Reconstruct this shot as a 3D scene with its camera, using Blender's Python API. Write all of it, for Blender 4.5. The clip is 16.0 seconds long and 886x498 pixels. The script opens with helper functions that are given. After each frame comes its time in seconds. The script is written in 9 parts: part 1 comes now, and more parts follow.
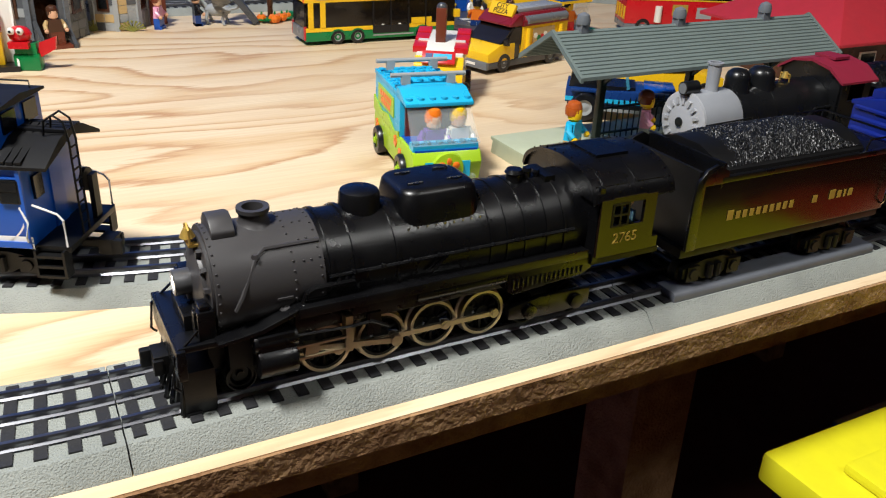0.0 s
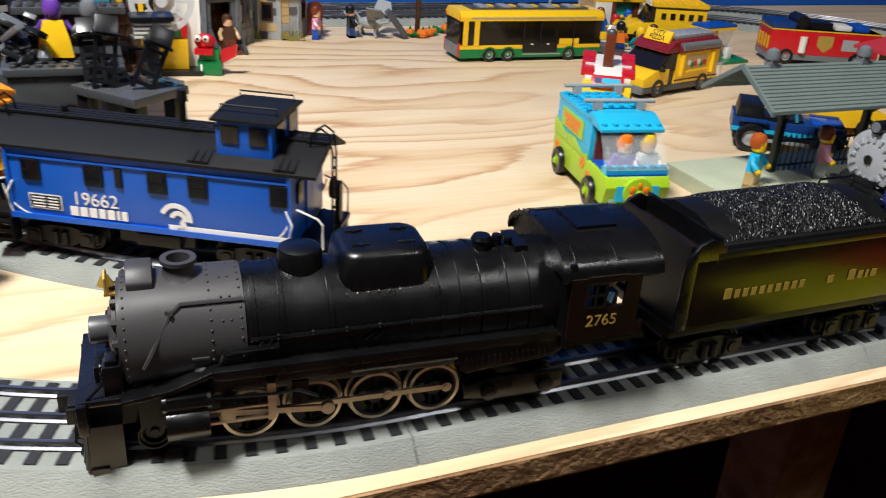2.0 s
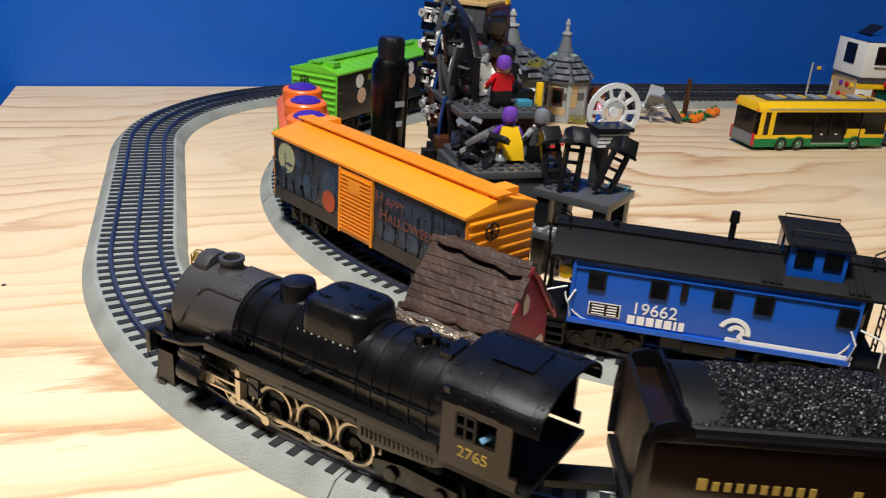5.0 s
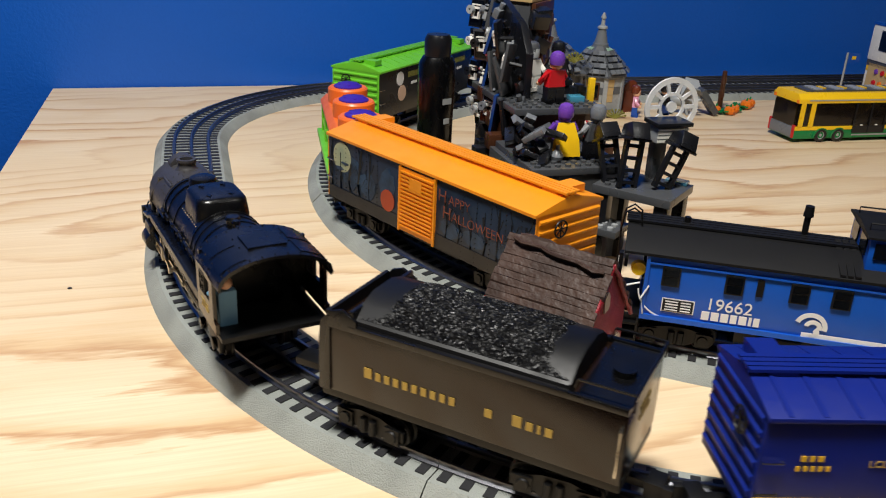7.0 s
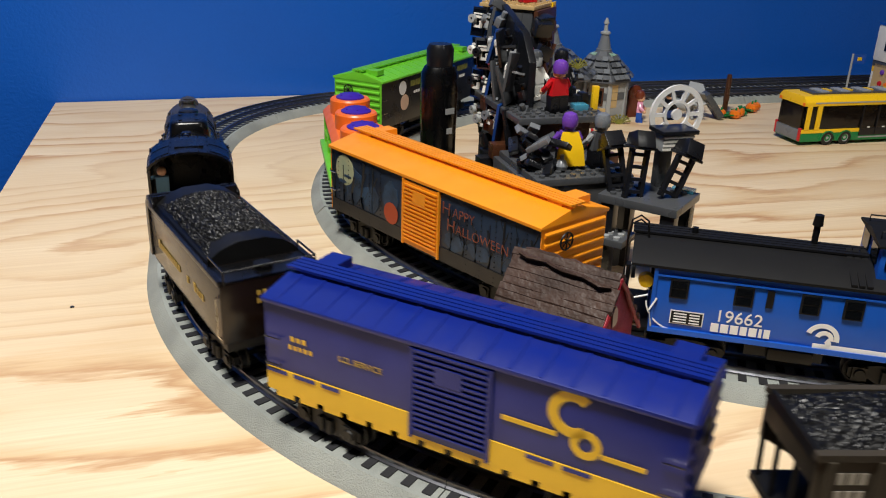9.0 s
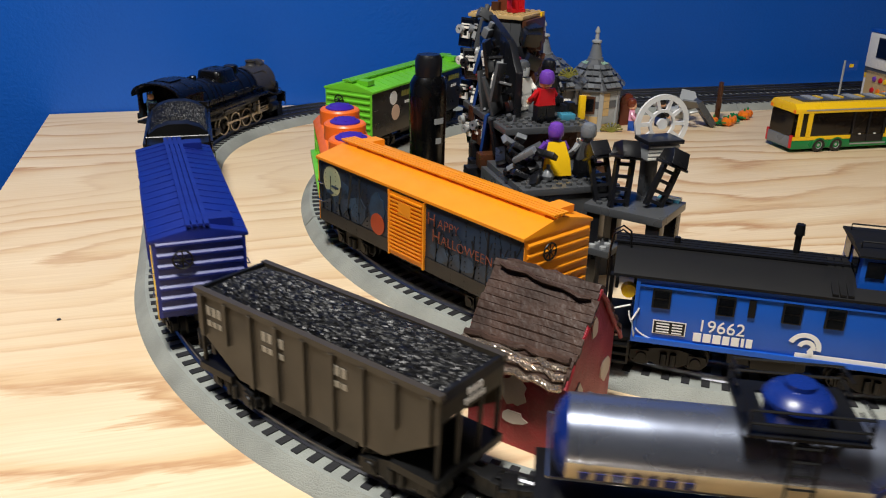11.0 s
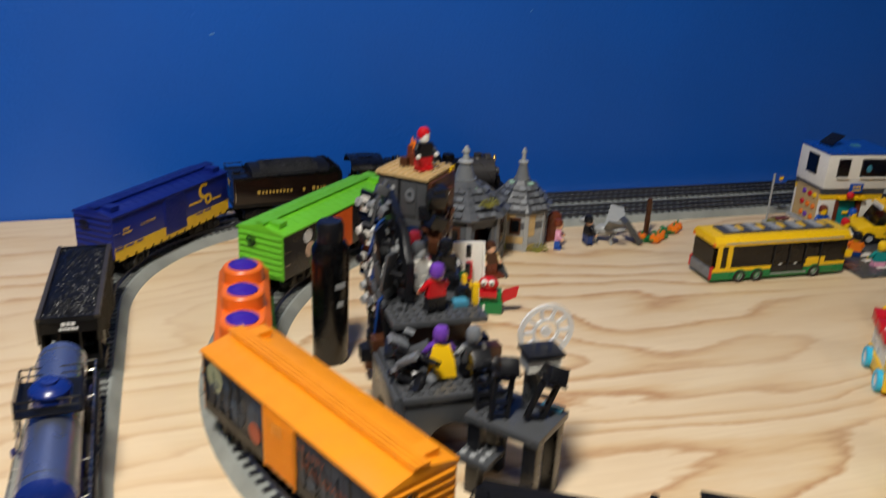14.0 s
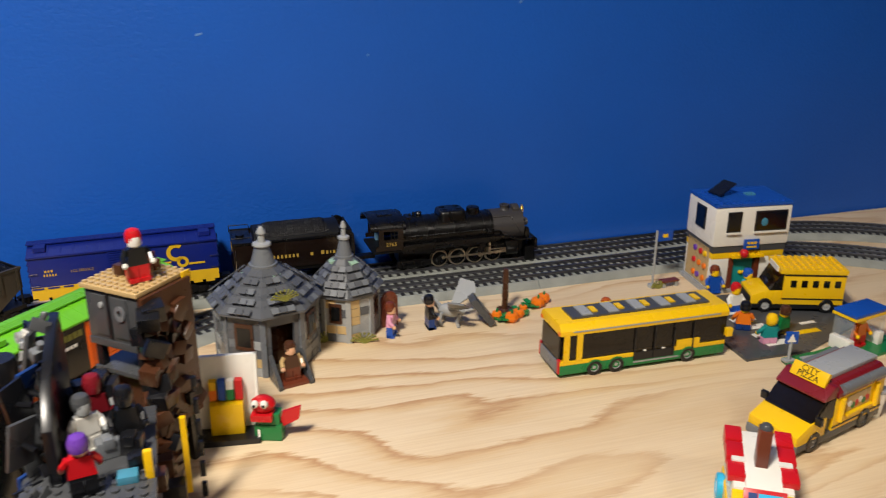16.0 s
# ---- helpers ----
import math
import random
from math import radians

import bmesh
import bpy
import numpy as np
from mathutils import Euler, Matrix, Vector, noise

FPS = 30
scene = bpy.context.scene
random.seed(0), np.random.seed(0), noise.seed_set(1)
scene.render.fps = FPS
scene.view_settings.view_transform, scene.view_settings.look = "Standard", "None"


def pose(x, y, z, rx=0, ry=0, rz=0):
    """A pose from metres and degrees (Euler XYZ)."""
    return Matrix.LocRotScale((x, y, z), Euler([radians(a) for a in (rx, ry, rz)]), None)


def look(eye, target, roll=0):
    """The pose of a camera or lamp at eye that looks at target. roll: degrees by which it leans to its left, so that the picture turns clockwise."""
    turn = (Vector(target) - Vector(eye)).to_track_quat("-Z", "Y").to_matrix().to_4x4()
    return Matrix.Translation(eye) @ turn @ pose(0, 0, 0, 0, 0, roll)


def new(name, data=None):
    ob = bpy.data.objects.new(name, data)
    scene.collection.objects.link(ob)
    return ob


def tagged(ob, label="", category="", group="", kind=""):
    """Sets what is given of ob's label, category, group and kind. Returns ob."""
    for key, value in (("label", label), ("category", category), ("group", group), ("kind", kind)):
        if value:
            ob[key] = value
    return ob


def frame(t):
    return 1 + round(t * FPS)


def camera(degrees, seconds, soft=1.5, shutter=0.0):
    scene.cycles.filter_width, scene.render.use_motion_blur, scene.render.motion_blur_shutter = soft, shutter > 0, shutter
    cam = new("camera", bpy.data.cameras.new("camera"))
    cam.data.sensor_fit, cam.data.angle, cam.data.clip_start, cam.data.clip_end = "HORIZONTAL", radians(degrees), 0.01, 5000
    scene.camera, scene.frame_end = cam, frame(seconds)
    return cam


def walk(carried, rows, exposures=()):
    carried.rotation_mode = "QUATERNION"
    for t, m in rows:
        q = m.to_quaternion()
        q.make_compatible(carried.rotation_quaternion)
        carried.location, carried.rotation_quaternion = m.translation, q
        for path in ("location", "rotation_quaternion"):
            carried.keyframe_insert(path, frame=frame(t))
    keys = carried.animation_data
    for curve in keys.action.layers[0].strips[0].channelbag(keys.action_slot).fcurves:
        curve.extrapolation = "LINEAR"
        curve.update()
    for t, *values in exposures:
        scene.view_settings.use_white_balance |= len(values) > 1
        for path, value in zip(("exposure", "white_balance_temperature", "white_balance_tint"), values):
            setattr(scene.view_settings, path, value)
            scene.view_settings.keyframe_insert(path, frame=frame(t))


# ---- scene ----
cam = camera(55.7, 16.0, soft=1.1, shutter=0.5)
PATH = [
    (0, (0.2162, 0.1664, 0.2088), (1.1257, 1.8465, -0.7091), 2.4),
    (0.5, (0.2109, 0.1675, 0.2088), (1.0876, 1.8667, -0.7070), 2.5),
    (1, (0.1950, 0.1675, 0.2131), (1.0112, 1.8974, -0.7017), 3.2),
    (1.5, (0.1685, 0.1738, 0.2152), (0.9487, 1.9197, -0.7007), 3.6),
    (2, (0.1325, 0.1813, 0.2194), (0.8925, 1.9409, -0.6848), 3.8),
    (2.5, (0.0943, 0.1844, 0.2247), (0.8321, 1.9578, -0.6731), 3.8),
    (3, (0.0424, 0.1876, 0.2290), (0.7420, 1.9801, -0.6614), 3.8),
    (3.5, (-0.0042, 0.2003, 0.2364), (0.6519, 2.0182, -0.6339), 3.9),
    (4, (-0.0572, 0.2247, 0.2417), (0.5607, 2.0681, -0.6031), 4),
    (4.5, (-0.0943, 0.2427, 0.2491), (0.5056, 2.1062, -0.5650), 3.9),
    (5, (-0.1198, 0.2512, 0.2491), (0.4791, 2.1189, -0.5544), 3.8),
    (5.2, (-0.1272, 0.2523, 0.2491), (0.4706, 2.1179, -0.5597), 4),
    (7.5, (-0.1537, 0.2661, 0.2491), (0.4134, 2.1380, -0.5692), 2.5),
    (8, (-0.1516, 0.2703, 0.2502), (0.4092, 2.1454, -0.5639), 2.3),
    (8.5, (-0.1516, 0.2724, 0.2512), (0.4039, 2.1507, -0.5586), 1.9),
    (9, (-0.1505, 0.2692, 0.2523), (0.4102, 2.1476, -0.5554), 1.8),
    (11.5, (-0.1367, 0.2661, 0.2565), (0.4219, 2.1529, -0.5321), 1.4),
    (12, (-0.1336, 0.2661, 0.2586), (0.4251, 2.1529, -0.5289), 1.4),
    (12.5, (-0.1336, 0.2661, 0.2608), (0.4176, 2.1560, -0.5258), 1.5),
    (13, (-0.1336, 0.2661, 0.2597), (0.4007, 2.1560, -0.5385), 1.5),
    (13.5, (-0.1155, 0.2788, 0.3095), (0.4378, 2.1539, -0.5109), 2.2),
    (14, (-0.0615, 0.3053, 0.3880), (0.5491, 2.1815, -0.3890), 2.8),
    (14.5, (-0.0021, 0.3392, 0.4123), (0.6360, 2.2398, -0.2788), 2.6),
    (15, (0.0731, 0.3742, 0.4155), (0.6922, 2.2875, -0.2555), 2.1),
    (15.5, (0.1399, 0.3954, 0.4049), (0.7261, 2.3119, -0.2862), 1.3),
    (16, (0.1876, 0.4166, 0.4081), (0.8024, 2.3066, -0.3307), 0.4),
]
EXPOSURES = [(0, 0.24, 6150, 10), (2.5, 0.14, 6100, 10), (5.0, -0.08, 6200, 10), (8.0, -0.28, 6350, 10), (12.0, -0.27, 6350, 10), (13.0, -0.38, 6400, 10), (13.8, -0.40, 6500, 10), (14.4, -0.17, 6600, 11), (15.5, 0.10, 6800, 12), (16, 0.08, 6850, 12)]
walk(cam, [(t, look(eye, target, roll)) for t, eye, target, roll in PATH], EXPOSURES)

# ---- light ----
world = bpy.data.worlds.new("room_dark")
world.use_nodes = True
world.node_tree.nodes["Background"].inputs[0].default_value = (0.9, 0.8, 0.7, 1)
world.node_tree.nodes["Background"].inputs[1].default_value = 0.012
scene.world = world
scene.view_settings.exposure = 0.0


def ceiling_lamp(x, y, z, watts, size, colour):
    data = bpy.data.lights.new("ceiling_lamp", "AREA")
    data.shape, data.size, data.energy, data.color = "DISK", size, watts, colour
    ob = new("ceiling_lamp", data)
    ob.matrix_world = pose(x, y, z)
    return ob


CEIL = 1.50
ceiling_lamp(-0.33, 0.32, CEIL - 0.03, 46.0, 0.30, (0.98, 0.94, 0.86))
ceiling_lamp(1.00, -0.50, CEIL - 0.03, 7.5, 0.30, (0.98, 0.94, 0.86))


# ---- materials ----
def rgb(code):
    out = []
    for i in (0, 2, 4):
        c = int(code[i:i + 2], 16) / 255
        out.append(c / 12.92 if c <= 0.04045 else ((c + 0.055) / 1.055) ** 2.4)
    return (*out, 1)


def node(tree, kind, **values):
    n = tree.nodes.new(kind)
    for key, value in values.items():
        n.inputs[key].default_value = value
    return n


def surface(name, code, rough=0.35, metal=0.0, vary=0.12, grain=55.0, bump=0.0, fine=900.0, wear=0.10, code2="", coat=0.0, spec=0.5):
    """A base colour that varies at two scales, with roughness wear and fine relief."""
    m = bpy.data.materials.new(name)
    m.use_nodes = True
    t = m.node_tree
    b = t.nodes["Principled BSDF"]
    link = t.links.new
    co = t.nodes.new("ShaderNodeTexCoord")
    n1 = node(t, "ShaderNodeTexNoise", Scale=grain, Detail=4.0)
    n2 = node(t, "ShaderNodeTexNoise", Scale=fine, Detail=2.0)
    link(co.outputs["Object"], n1.inputs["Vector"])
    link(co.outputs["Object"], n2.inputs["Vector"])
    base = rgb(code)
    other = rgb(code2) if code2 else tuple(min(1, c * (1 - vary)) for c in base[:3]) + (1,)
    mix = t.nodes.new("ShaderNodeMix")
    mix.data_type = "RGBA"
    mix.inputs[6].default_value, mix.inputs[7].default_value = base, other
    blend = node(t, "ShaderNodeMath")
    blend.operation = "ADD"
    half = node(t, "ShaderNodeMath")
    half.operation = "MULTIPLY"
    half.inputs[1].default_value = 0.45
    link(n2.outputs["Fac"], half.inputs[0])
    shift = node(t, "ShaderNodeMapRange")
    shift.inputs[1].default_value, shift.inputs[2].default_value = 0.35, 0.65
    shift.inputs[3].default_value, shift.inputs[4].default_value = 0.0, 0.75
    link(n1.outputs["Fac"], shift.inputs[0])
    link(shift.outputs[0], blend.inputs[0])
    link(half.outputs[0], blend.inputs[1])
    blend.use_clamp = True
    link(blend.outputs[0], mix.inputs[0])
    link(mix.outputs[2], b.inputs["Base Color"])
    r = node(t, "ShaderNodeMapRange")
    r.inputs[1].default_value, r.inputs[2].default_value = 0.3, 0.7
    r.inputs[3].default_value, r.inputs[4].default_value = max(0.03, rough - wear / 2), min(1, rough + wear)
    link(n1.outputs["Fac"], r.inputs[0])
    link(r.outputs[0], b.inputs["Roughness"])
    b.inputs["Metallic"].default_value = metal
    b.inputs["Coat Weight"].default_value = coat
    b.inputs["Specular IOR Level"].default_value = spec
    if bump:
        bp = node(t, "ShaderNodeBump", Strength=1.0, Distance=bump)
        link(n2.outputs["Fac"], bp.inputs["Height"])
        link(bp.outputs[0], b.inputs["Normal"])
    return m


def glow(name, code, strength):
    m = surface(name, code, 0.3)
    b = m.node_tree.nodes["Principled BSDF"]
    b.inputs["Emission Color"].default_value = rgb(code)
    b.inputs["Emission Strength"].default_value = strength
    return m


def clear(name, code, alpha=0.35):
    m = surface(name, code, 0.08, vary=0.02)
    b = m.node_tree.nodes["Principled BSDF"]
    b.inputs["Alpha"].default_value = alpha
    return m


def plywood():
    """Rotary-cut veneer: bands that follow the contours of a long, stretched relief."""
    m = bpy.data.materials.new("plywood")
    m.use_nodes = True
    t, link = m.node_tree, m.node_tree.links.new
    b = t.nodes["Principled BSDF"]
    co = t.nodes.new("ShaderNodeTexCoord")
    mp = node(t, "ShaderNodeMapping")
    mp.inputs["Scale"].default_value = (2.2, 6.0, 1.0)
    mp.inputs["Location"].default_value = (3.1, 7.7, 0.0)
    link(co.outputs["Object"], mp.inputs["Vector"])
    relief = node(t, "ShaderNodeTexNoise", Scale=1.0, Detail=2.0, Roughness=0.38, Distortion=0.35)
    link(mp.outputs[0], relief.inputs["Vector"])
    heart_map = node(t, "ShaderNodeMapping")
    heart_map.inputs["Scale"].default_value = (0.24, 1.0, 0.0)
    heart_map.inputs["Location"].default_value = (-0.055, -0.935, 0.0)
    link(co.outputs["Object"], heart_map.inputs["Vector"])
    heart = node(t, "ShaderNodeVectorMath")
    heart.operation = "LENGTH"
    link(heart_map.outputs[0], heart.inputs[0])
    rings = node(t, "ShaderNodeMath")
    rings.operation, rings.inputs[1].default_value = "MULTIPLY", 27.0
    link(heart.outputs["Value"], rings.inputs[0])
    many = node(t, "ShaderNodeMath")
    many.operation, many.inputs[1].default_value = "MULTIPLY_ADD", 8.5
    link(relief.outputs["Fac"], many.inputs[0])
    link(rings.outputs[0], many.inputs[2])
    torn_map = node(t, "ShaderNodeMapping")
    torn_map.inputs["Scale"].default_value = (16.0, 110.0, 1.0)
    link(co.outputs["Object"], torn_map.inputs["Vector"])
    torn = node(t, "ShaderNodeTexNoise", Scale=1.0, Detail=3.0, Roughness=0.65)
    link(torn_map.outputs[0], torn.inputs["Vector"])
    ragged = node(t, "ShaderNodeMath")
    ragged.operation, ragged.inputs[1].default_value = "MULTIPLY_ADD", 0.55
    link(torn.outputs["Fac"], ragged.inputs[0])
    link(many.outputs[0], ragged.inputs[2])
    saw = node(t, "ShaderNodeMath")
    saw.operation = "FRACT"
    link(ragged.outputs[0], saw.inputs[0])
    ramp = t.nodes.new("ShaderNodeValToRGB")
    e = ramp.color_ramp.elements
    e[0].position, e[0].color = 0.0, rgb("ead6b6")
    e[1].position, e[1].color = 1.0, rgb("e6d0ac")
    for at, code in ((0.50, "e5d0ae"), (0.74, "d9bb90"), (0.90, "b4845a")):
        e.new(at).color = rgb(code)
    link(saw.outputs[0], ramp.inputs[0])
    calm_map = node(t, "ShaderNodeMapping")
    calm_map.inputs["Scale"].default_value = (2.6, 5.0, 1.0)
    calm_map.inputs["Location"].default_value = (0.7, 2.2, 0.0)
    link(co.outputs["Object"], calm_map.inputs["Vector"])
    calm = node(t, "ShaderNodeTexNoise", Scale=1.0, Detail=2.0)
    link(calm_map.outputs[0], calm.inputs["Vector"])
    calm_range = node(t, "ShaderNodeMapRange")
    calm_range.inputs[1].default_value, calm_range.inputs[2].default_value = 0.40, 0.60
    calm_range.inputs[3].default_value, calm_range.inputs[4].default_value = 0.05, 0.75
    link(calm.outputs["Fac"], calm_range.inputs[0])
    faint = t.nodes.new("ShaderNodeMix")
    faint.data_type = "RGBA"
    faint.inputs[7].default_value = rgb("e4cfac")
    link(calm_range.outputs[0], faint.inputs[0])
    link(ramp.outputs[0], faint.inputs[6])
    fibre_map = node(t, "ShaderNodeMapping")
    fibre_map.inputs["Scale"].default_value = (9.0, 420.0, 1.0)
    link(co.outputs["Object"], fibre_map.inputs["Vector"])
    fibre = node(t, "ShaderNodeTexNoise", Scale=1.0, Detail=4.0, Roughness=0.6)
    link(fibre_map.outputs[0], fibre.inputs["Vector"])
    tone = node(t, "ShaderNodeTexNoise", Scale=3.2, Detail=3.0)
    link(mp.outputs[0], tone.inputs["Vector"])
    mr = node(t, "ShaderNodeMapRange")
    mr.inputs[1].default_value, mr.inputs[2].default_value = 0.3, 0.72
    mr.inputs[3].default_value, mr.inputs[4].default_value = 0.0, 0.30
    link(fibre.outputs["Fac"], mr.inputs[0])
    mix = t.nodes.new("ShaderNodeMix")
    mix.data_type = "RGBA"
    mix.inputs[7].default_value = rgb("b8946a")
    link(mr.outputs[0], mix.inputs[0])
    link(faint.outputs[2], mix.inputs[6])
    mr2 = node(t, "ShaderNodeMapRange")
    mr2.inputs[1].default_value, mr2.inputs[2].default_value = 0.35, 0.7
    mr2.inputs[3].default_value, mr2.inputs[4].default_value = 0.0, 0.45
    link(tone.outputs["Fac"], mr2.inputs[0])
    mix2 = t.nodes.new("ShaderNodeMix")
    mix2.data_type = "RGBA"
    mix2.inputs[7].default_value = rgb("d2b48c")
    link(mr2.outputs[0], mix2.inputs[0])
    link(mix.outputs[2], mix2.inputs[6])
    link(mix2.outputs[2], b.inputs["Base Color"])
    b.inputs["Roughness"].default_value = 0.55
    bp = node(t, "ShaderNodeBump", Strength=0.5, Distance=0.0004)
    link(fibre.outputs["Fac"], bp.inputs["Height"])
    link(bp.outputs[0], b.inputs["Normal"])
    return m


PLY = plywood()
EDGE = surface("sawn_edge", "b08c63", 0.8, code2="7c5a3a", grain=40, fine=350, bump=0.002)
WALL = surface("blue_wall_paint", "0f5cc4", 0.42, vary=0.14, grain=3.0, fine=260, bump=0.0006, wear=0.06)
TAN = surface("tan_wall_paint", "7a7268", 0.7, vary=0.15, grain=3)
# Unseen east wall; its rust colour is added to warm the glossy reflections.
RUST = surface("rust_wall_for_reflection", "7d3b2a", 0.6, vary=0.15, grain=3)
WHITEWASH = surface("ceiling_paint", "c4bfb5", 0.8, grain=3)
# The floor's red-brown is chosen to redden what the tender reflects.
CARPET = surface("carpet_reddened_for_reflection", "5a2c1e", 0.9, grain=20, bump=0.002)
BALLAST = surface("grey_roadbed_plastic", "9ea29c", 0.72, code2="878b86", grain=30, fine=1300, bump=0.0008)
TIE = surface("black_tie_plastic", "232326", 0.55, grain=80, bump=0.0002)
RAIL = surface("nickel_rail", "8d8e94", 0.34, 1.0, vary=0.3, grain=25)
LBLACK = surface("satin_black_paint", "09090b", 0.27, vary=0.3, grain=70, wear=0.12, fine=1500, bump=0.00006)
MBLACK = surface("matt_black_plastic", "0b0b0c", 0.45, vary=0.3, grain=60, spec=0.35)
ROOF_BLACK = surface("black_roof_plastic", "101012", 0.56, vary=0.3, grain=40, spec=0.26)
GRAPHITE = surface("graphite_paint", "3b393a", 0.42, vary=0.12, grain=60, bump=0.00003, fine=1600)
COAL = surface("coal", "070709", 0.36, vary=0.5, grain=200, spec=0.42)
STEEL = surface("polished_steel", "cfc9bc", 0.2, 1.0, vary=0.2)
ROD = surface("nickel_rods", "dccfb8", 0.36, 1.0, vary=0.2)
BRASS = surface("brass", "e8c060", 0.25, 0.7)
GOLD = surface("gold_lettering", "b0913e", 0.5, vary=0.1)
WHITE_INK = surface("white_lettering", "e8e8e6", 0.5, vary=0.05)
# Black tender and cab sides: the room's warm reflections sit in the base colour.
TENDER = surface("black_paint_with_brown_reflection", "1c120d", 0.20, vary=0.2, grain=50, spec=0.5, wear=0.06)
CR_BLUE = surface("bright_blue_paint", "1458c0", 0.36, vary=0.1, grain=50)
CAR_BLUE = surface("dark_blue_paint", "0b2078", 0.36, vary=0.15, grain=50)
CAR_YELLOW = surface("railway_yellow", "e0b422", 0.42, vary=0.1)
ORANGE = surface("orange_plastic", "ee9211", 0.42, vary=0.08)
NIGHT = surface("printed_night_scene", "0d1420", 0.4, code2="1d2f45", grain=28, fine=90)
NIGHT_LOW = surface("printed_dark_band", "17171a", 0.45, vary=0.3)
MOON = surface("printed_moon", "b8b388", 0.45, code2="8f9a80", grain=60)
WORD_INK = surface("printed_dull_orange", "8a4326", 0.45, code2="5e2f22", grain=200)
PUMPKIN_INK = surface("printed_pumpkin", "a8401c", 0.45, vary=0.3)
TREE_INK = surface("printed_tree", "0f1318", 0.45)
HAZE_INK = surface("printed_mist", "2c4a68", 0.45, code2="142232", grain=70)
GREEN = surface("lime_plastic", "6cc22a", 0.4, vary=0.08)
HOT_ORANGE = surface("bright_orange_plastic", "ee6f1f", 0.38, vary=0.08)
PURPLE = surface("purple_plastic", "3a1f9c", 0.35)
RED_PAINT = surface("caboose_red_paint", "a3242c", 0.4, vary=0.12)
BARN_RED = surface("hand_painted_red", "9c1c2c", 0.45, code2="7a1522", grain=90, bump=0.0006)
STICK = surface("brown_painted_sticks", "4e3b33", 0.5, code2="33251f", grain=60, fine=220, bump=0.0009, spec=0.25)
FOIL = surface("bare_foil", "e6d2c0", 0.2, 0.85, vary=0.4, grain=200, fine=500, bump=0.0012)
PAPER = surface("torn_bare_card", "cdbfb0", 0.8, vary=0.15)
SILVER = surface("silver_tank_paint", "9ca4b8", 0.27, 0.88, vary=0.1, grain=30)
CREAM = surface("cream_stripe", "e3cfa8", 0.45, vary=0.08)
DEEP_BLUE = surface("deep_blue_gloss", "122a74", 0.25, vary=0.1)
HEAD_GLOW = glow("headlight_lens", "fff3dc", 6.0)
CAB_GLOW = glow("lit_caboose_window", "ffe2ae", 1.6)
DARKGLASS = surface("dark_window", "0c0f13", 0.12, vary=0.2)


def brick_plastic(name, code, rough=0.28):
    return surface("toy_" + name, code, rough, vary=0.06, grain=45, wear=0.08)


YEL, RED, BLU, WHT, BLK = (brick_plastic(*p) for p in (("yellow", "f5c518"), ("red", "c61a22"), ("blue", "1550b0"), ("white", "ece9e0"), ("black", "15161a")))
DGR, LGR, TANB, BRN, RBR = (brick_plastic(*p) for p in (("dark_grey", "484a4d"), ("light_grey", "a0a3a4"), ("tan", "c4a775"), ("dark_brown", "4a2c1c"), ("red_brown", "6e3421")))
LIME, AZUR, GRN, DRED, DBLU = (brick_plastic(*p) for p in (("lime", "a5ca1e"), ("azure", "2fb4e0"), ("green", "12793f"), ("dark_red", "7a1a24"), ("dark_blue", "183a78")))
PNK, FLESH, TEAL, VIO, ORG = (brick_plastic(*p) for p in (("pink", "e2a0bc"), ("skin", "e3b18d"), ("teal", "17908e"), ("violet", "6c3fa8"), ("orange", "ee7a1a")))
SLATE = brick_plastic("slate", "575a5f")
SAND, OLIVE, GUN, HAIR, DOLIVE = (brick_plastic(*p) for p in (("sand_green", "9dbfa5"), ("olive", "7d7c38"), ("gunmetal", "6f7378"), ("ginger", "b0541f"), ("moss", "56602c")))
GLASSY = clear("clear_plastic", "d9e4e6", 0.13)
SMOKE = clear("smoked_clear_plastic", "191410", 0.86)
AQUA = clear("clear_light_blue", "55a9c9", 0.6)
PLATFORM = surface("pale_green_platform", "b7bda2", 0.55, vary=0.08)
ROOF_GREY = surface("grey_green_roof", "6f7b78", 0.5, vary=0.15, grain=40)
ROOF_RED = surface("red_roof_plastic", "b8303a", 0.45, vary=0.1)
POSTGRN = surface("dark_green_post", "122420", 0.4)
SW_GREY = surface("light_grey_smokebox", "92959b", 0.42, vary=0.12)
SW_BLACK = surface("worn_black_plastic", "121315", 0.27, vary=0.2)
MAROON = surface("maroon_cab_roof", "8a2238", 0.42)
BIN_YELLOW = surface("yellow_lid_plastic", "e3dc1f", 0.38, vary=0.08)
# Lid of the added, unseen red totes; bright so the tender mirrors it.
REFLECTED_RED = surface("red_lid_for_reflection", "c23a1e", 0.38, vary=0.08)
BOTTLE = surface("black_bottle", "08090b", 0.22, vary=0.2)


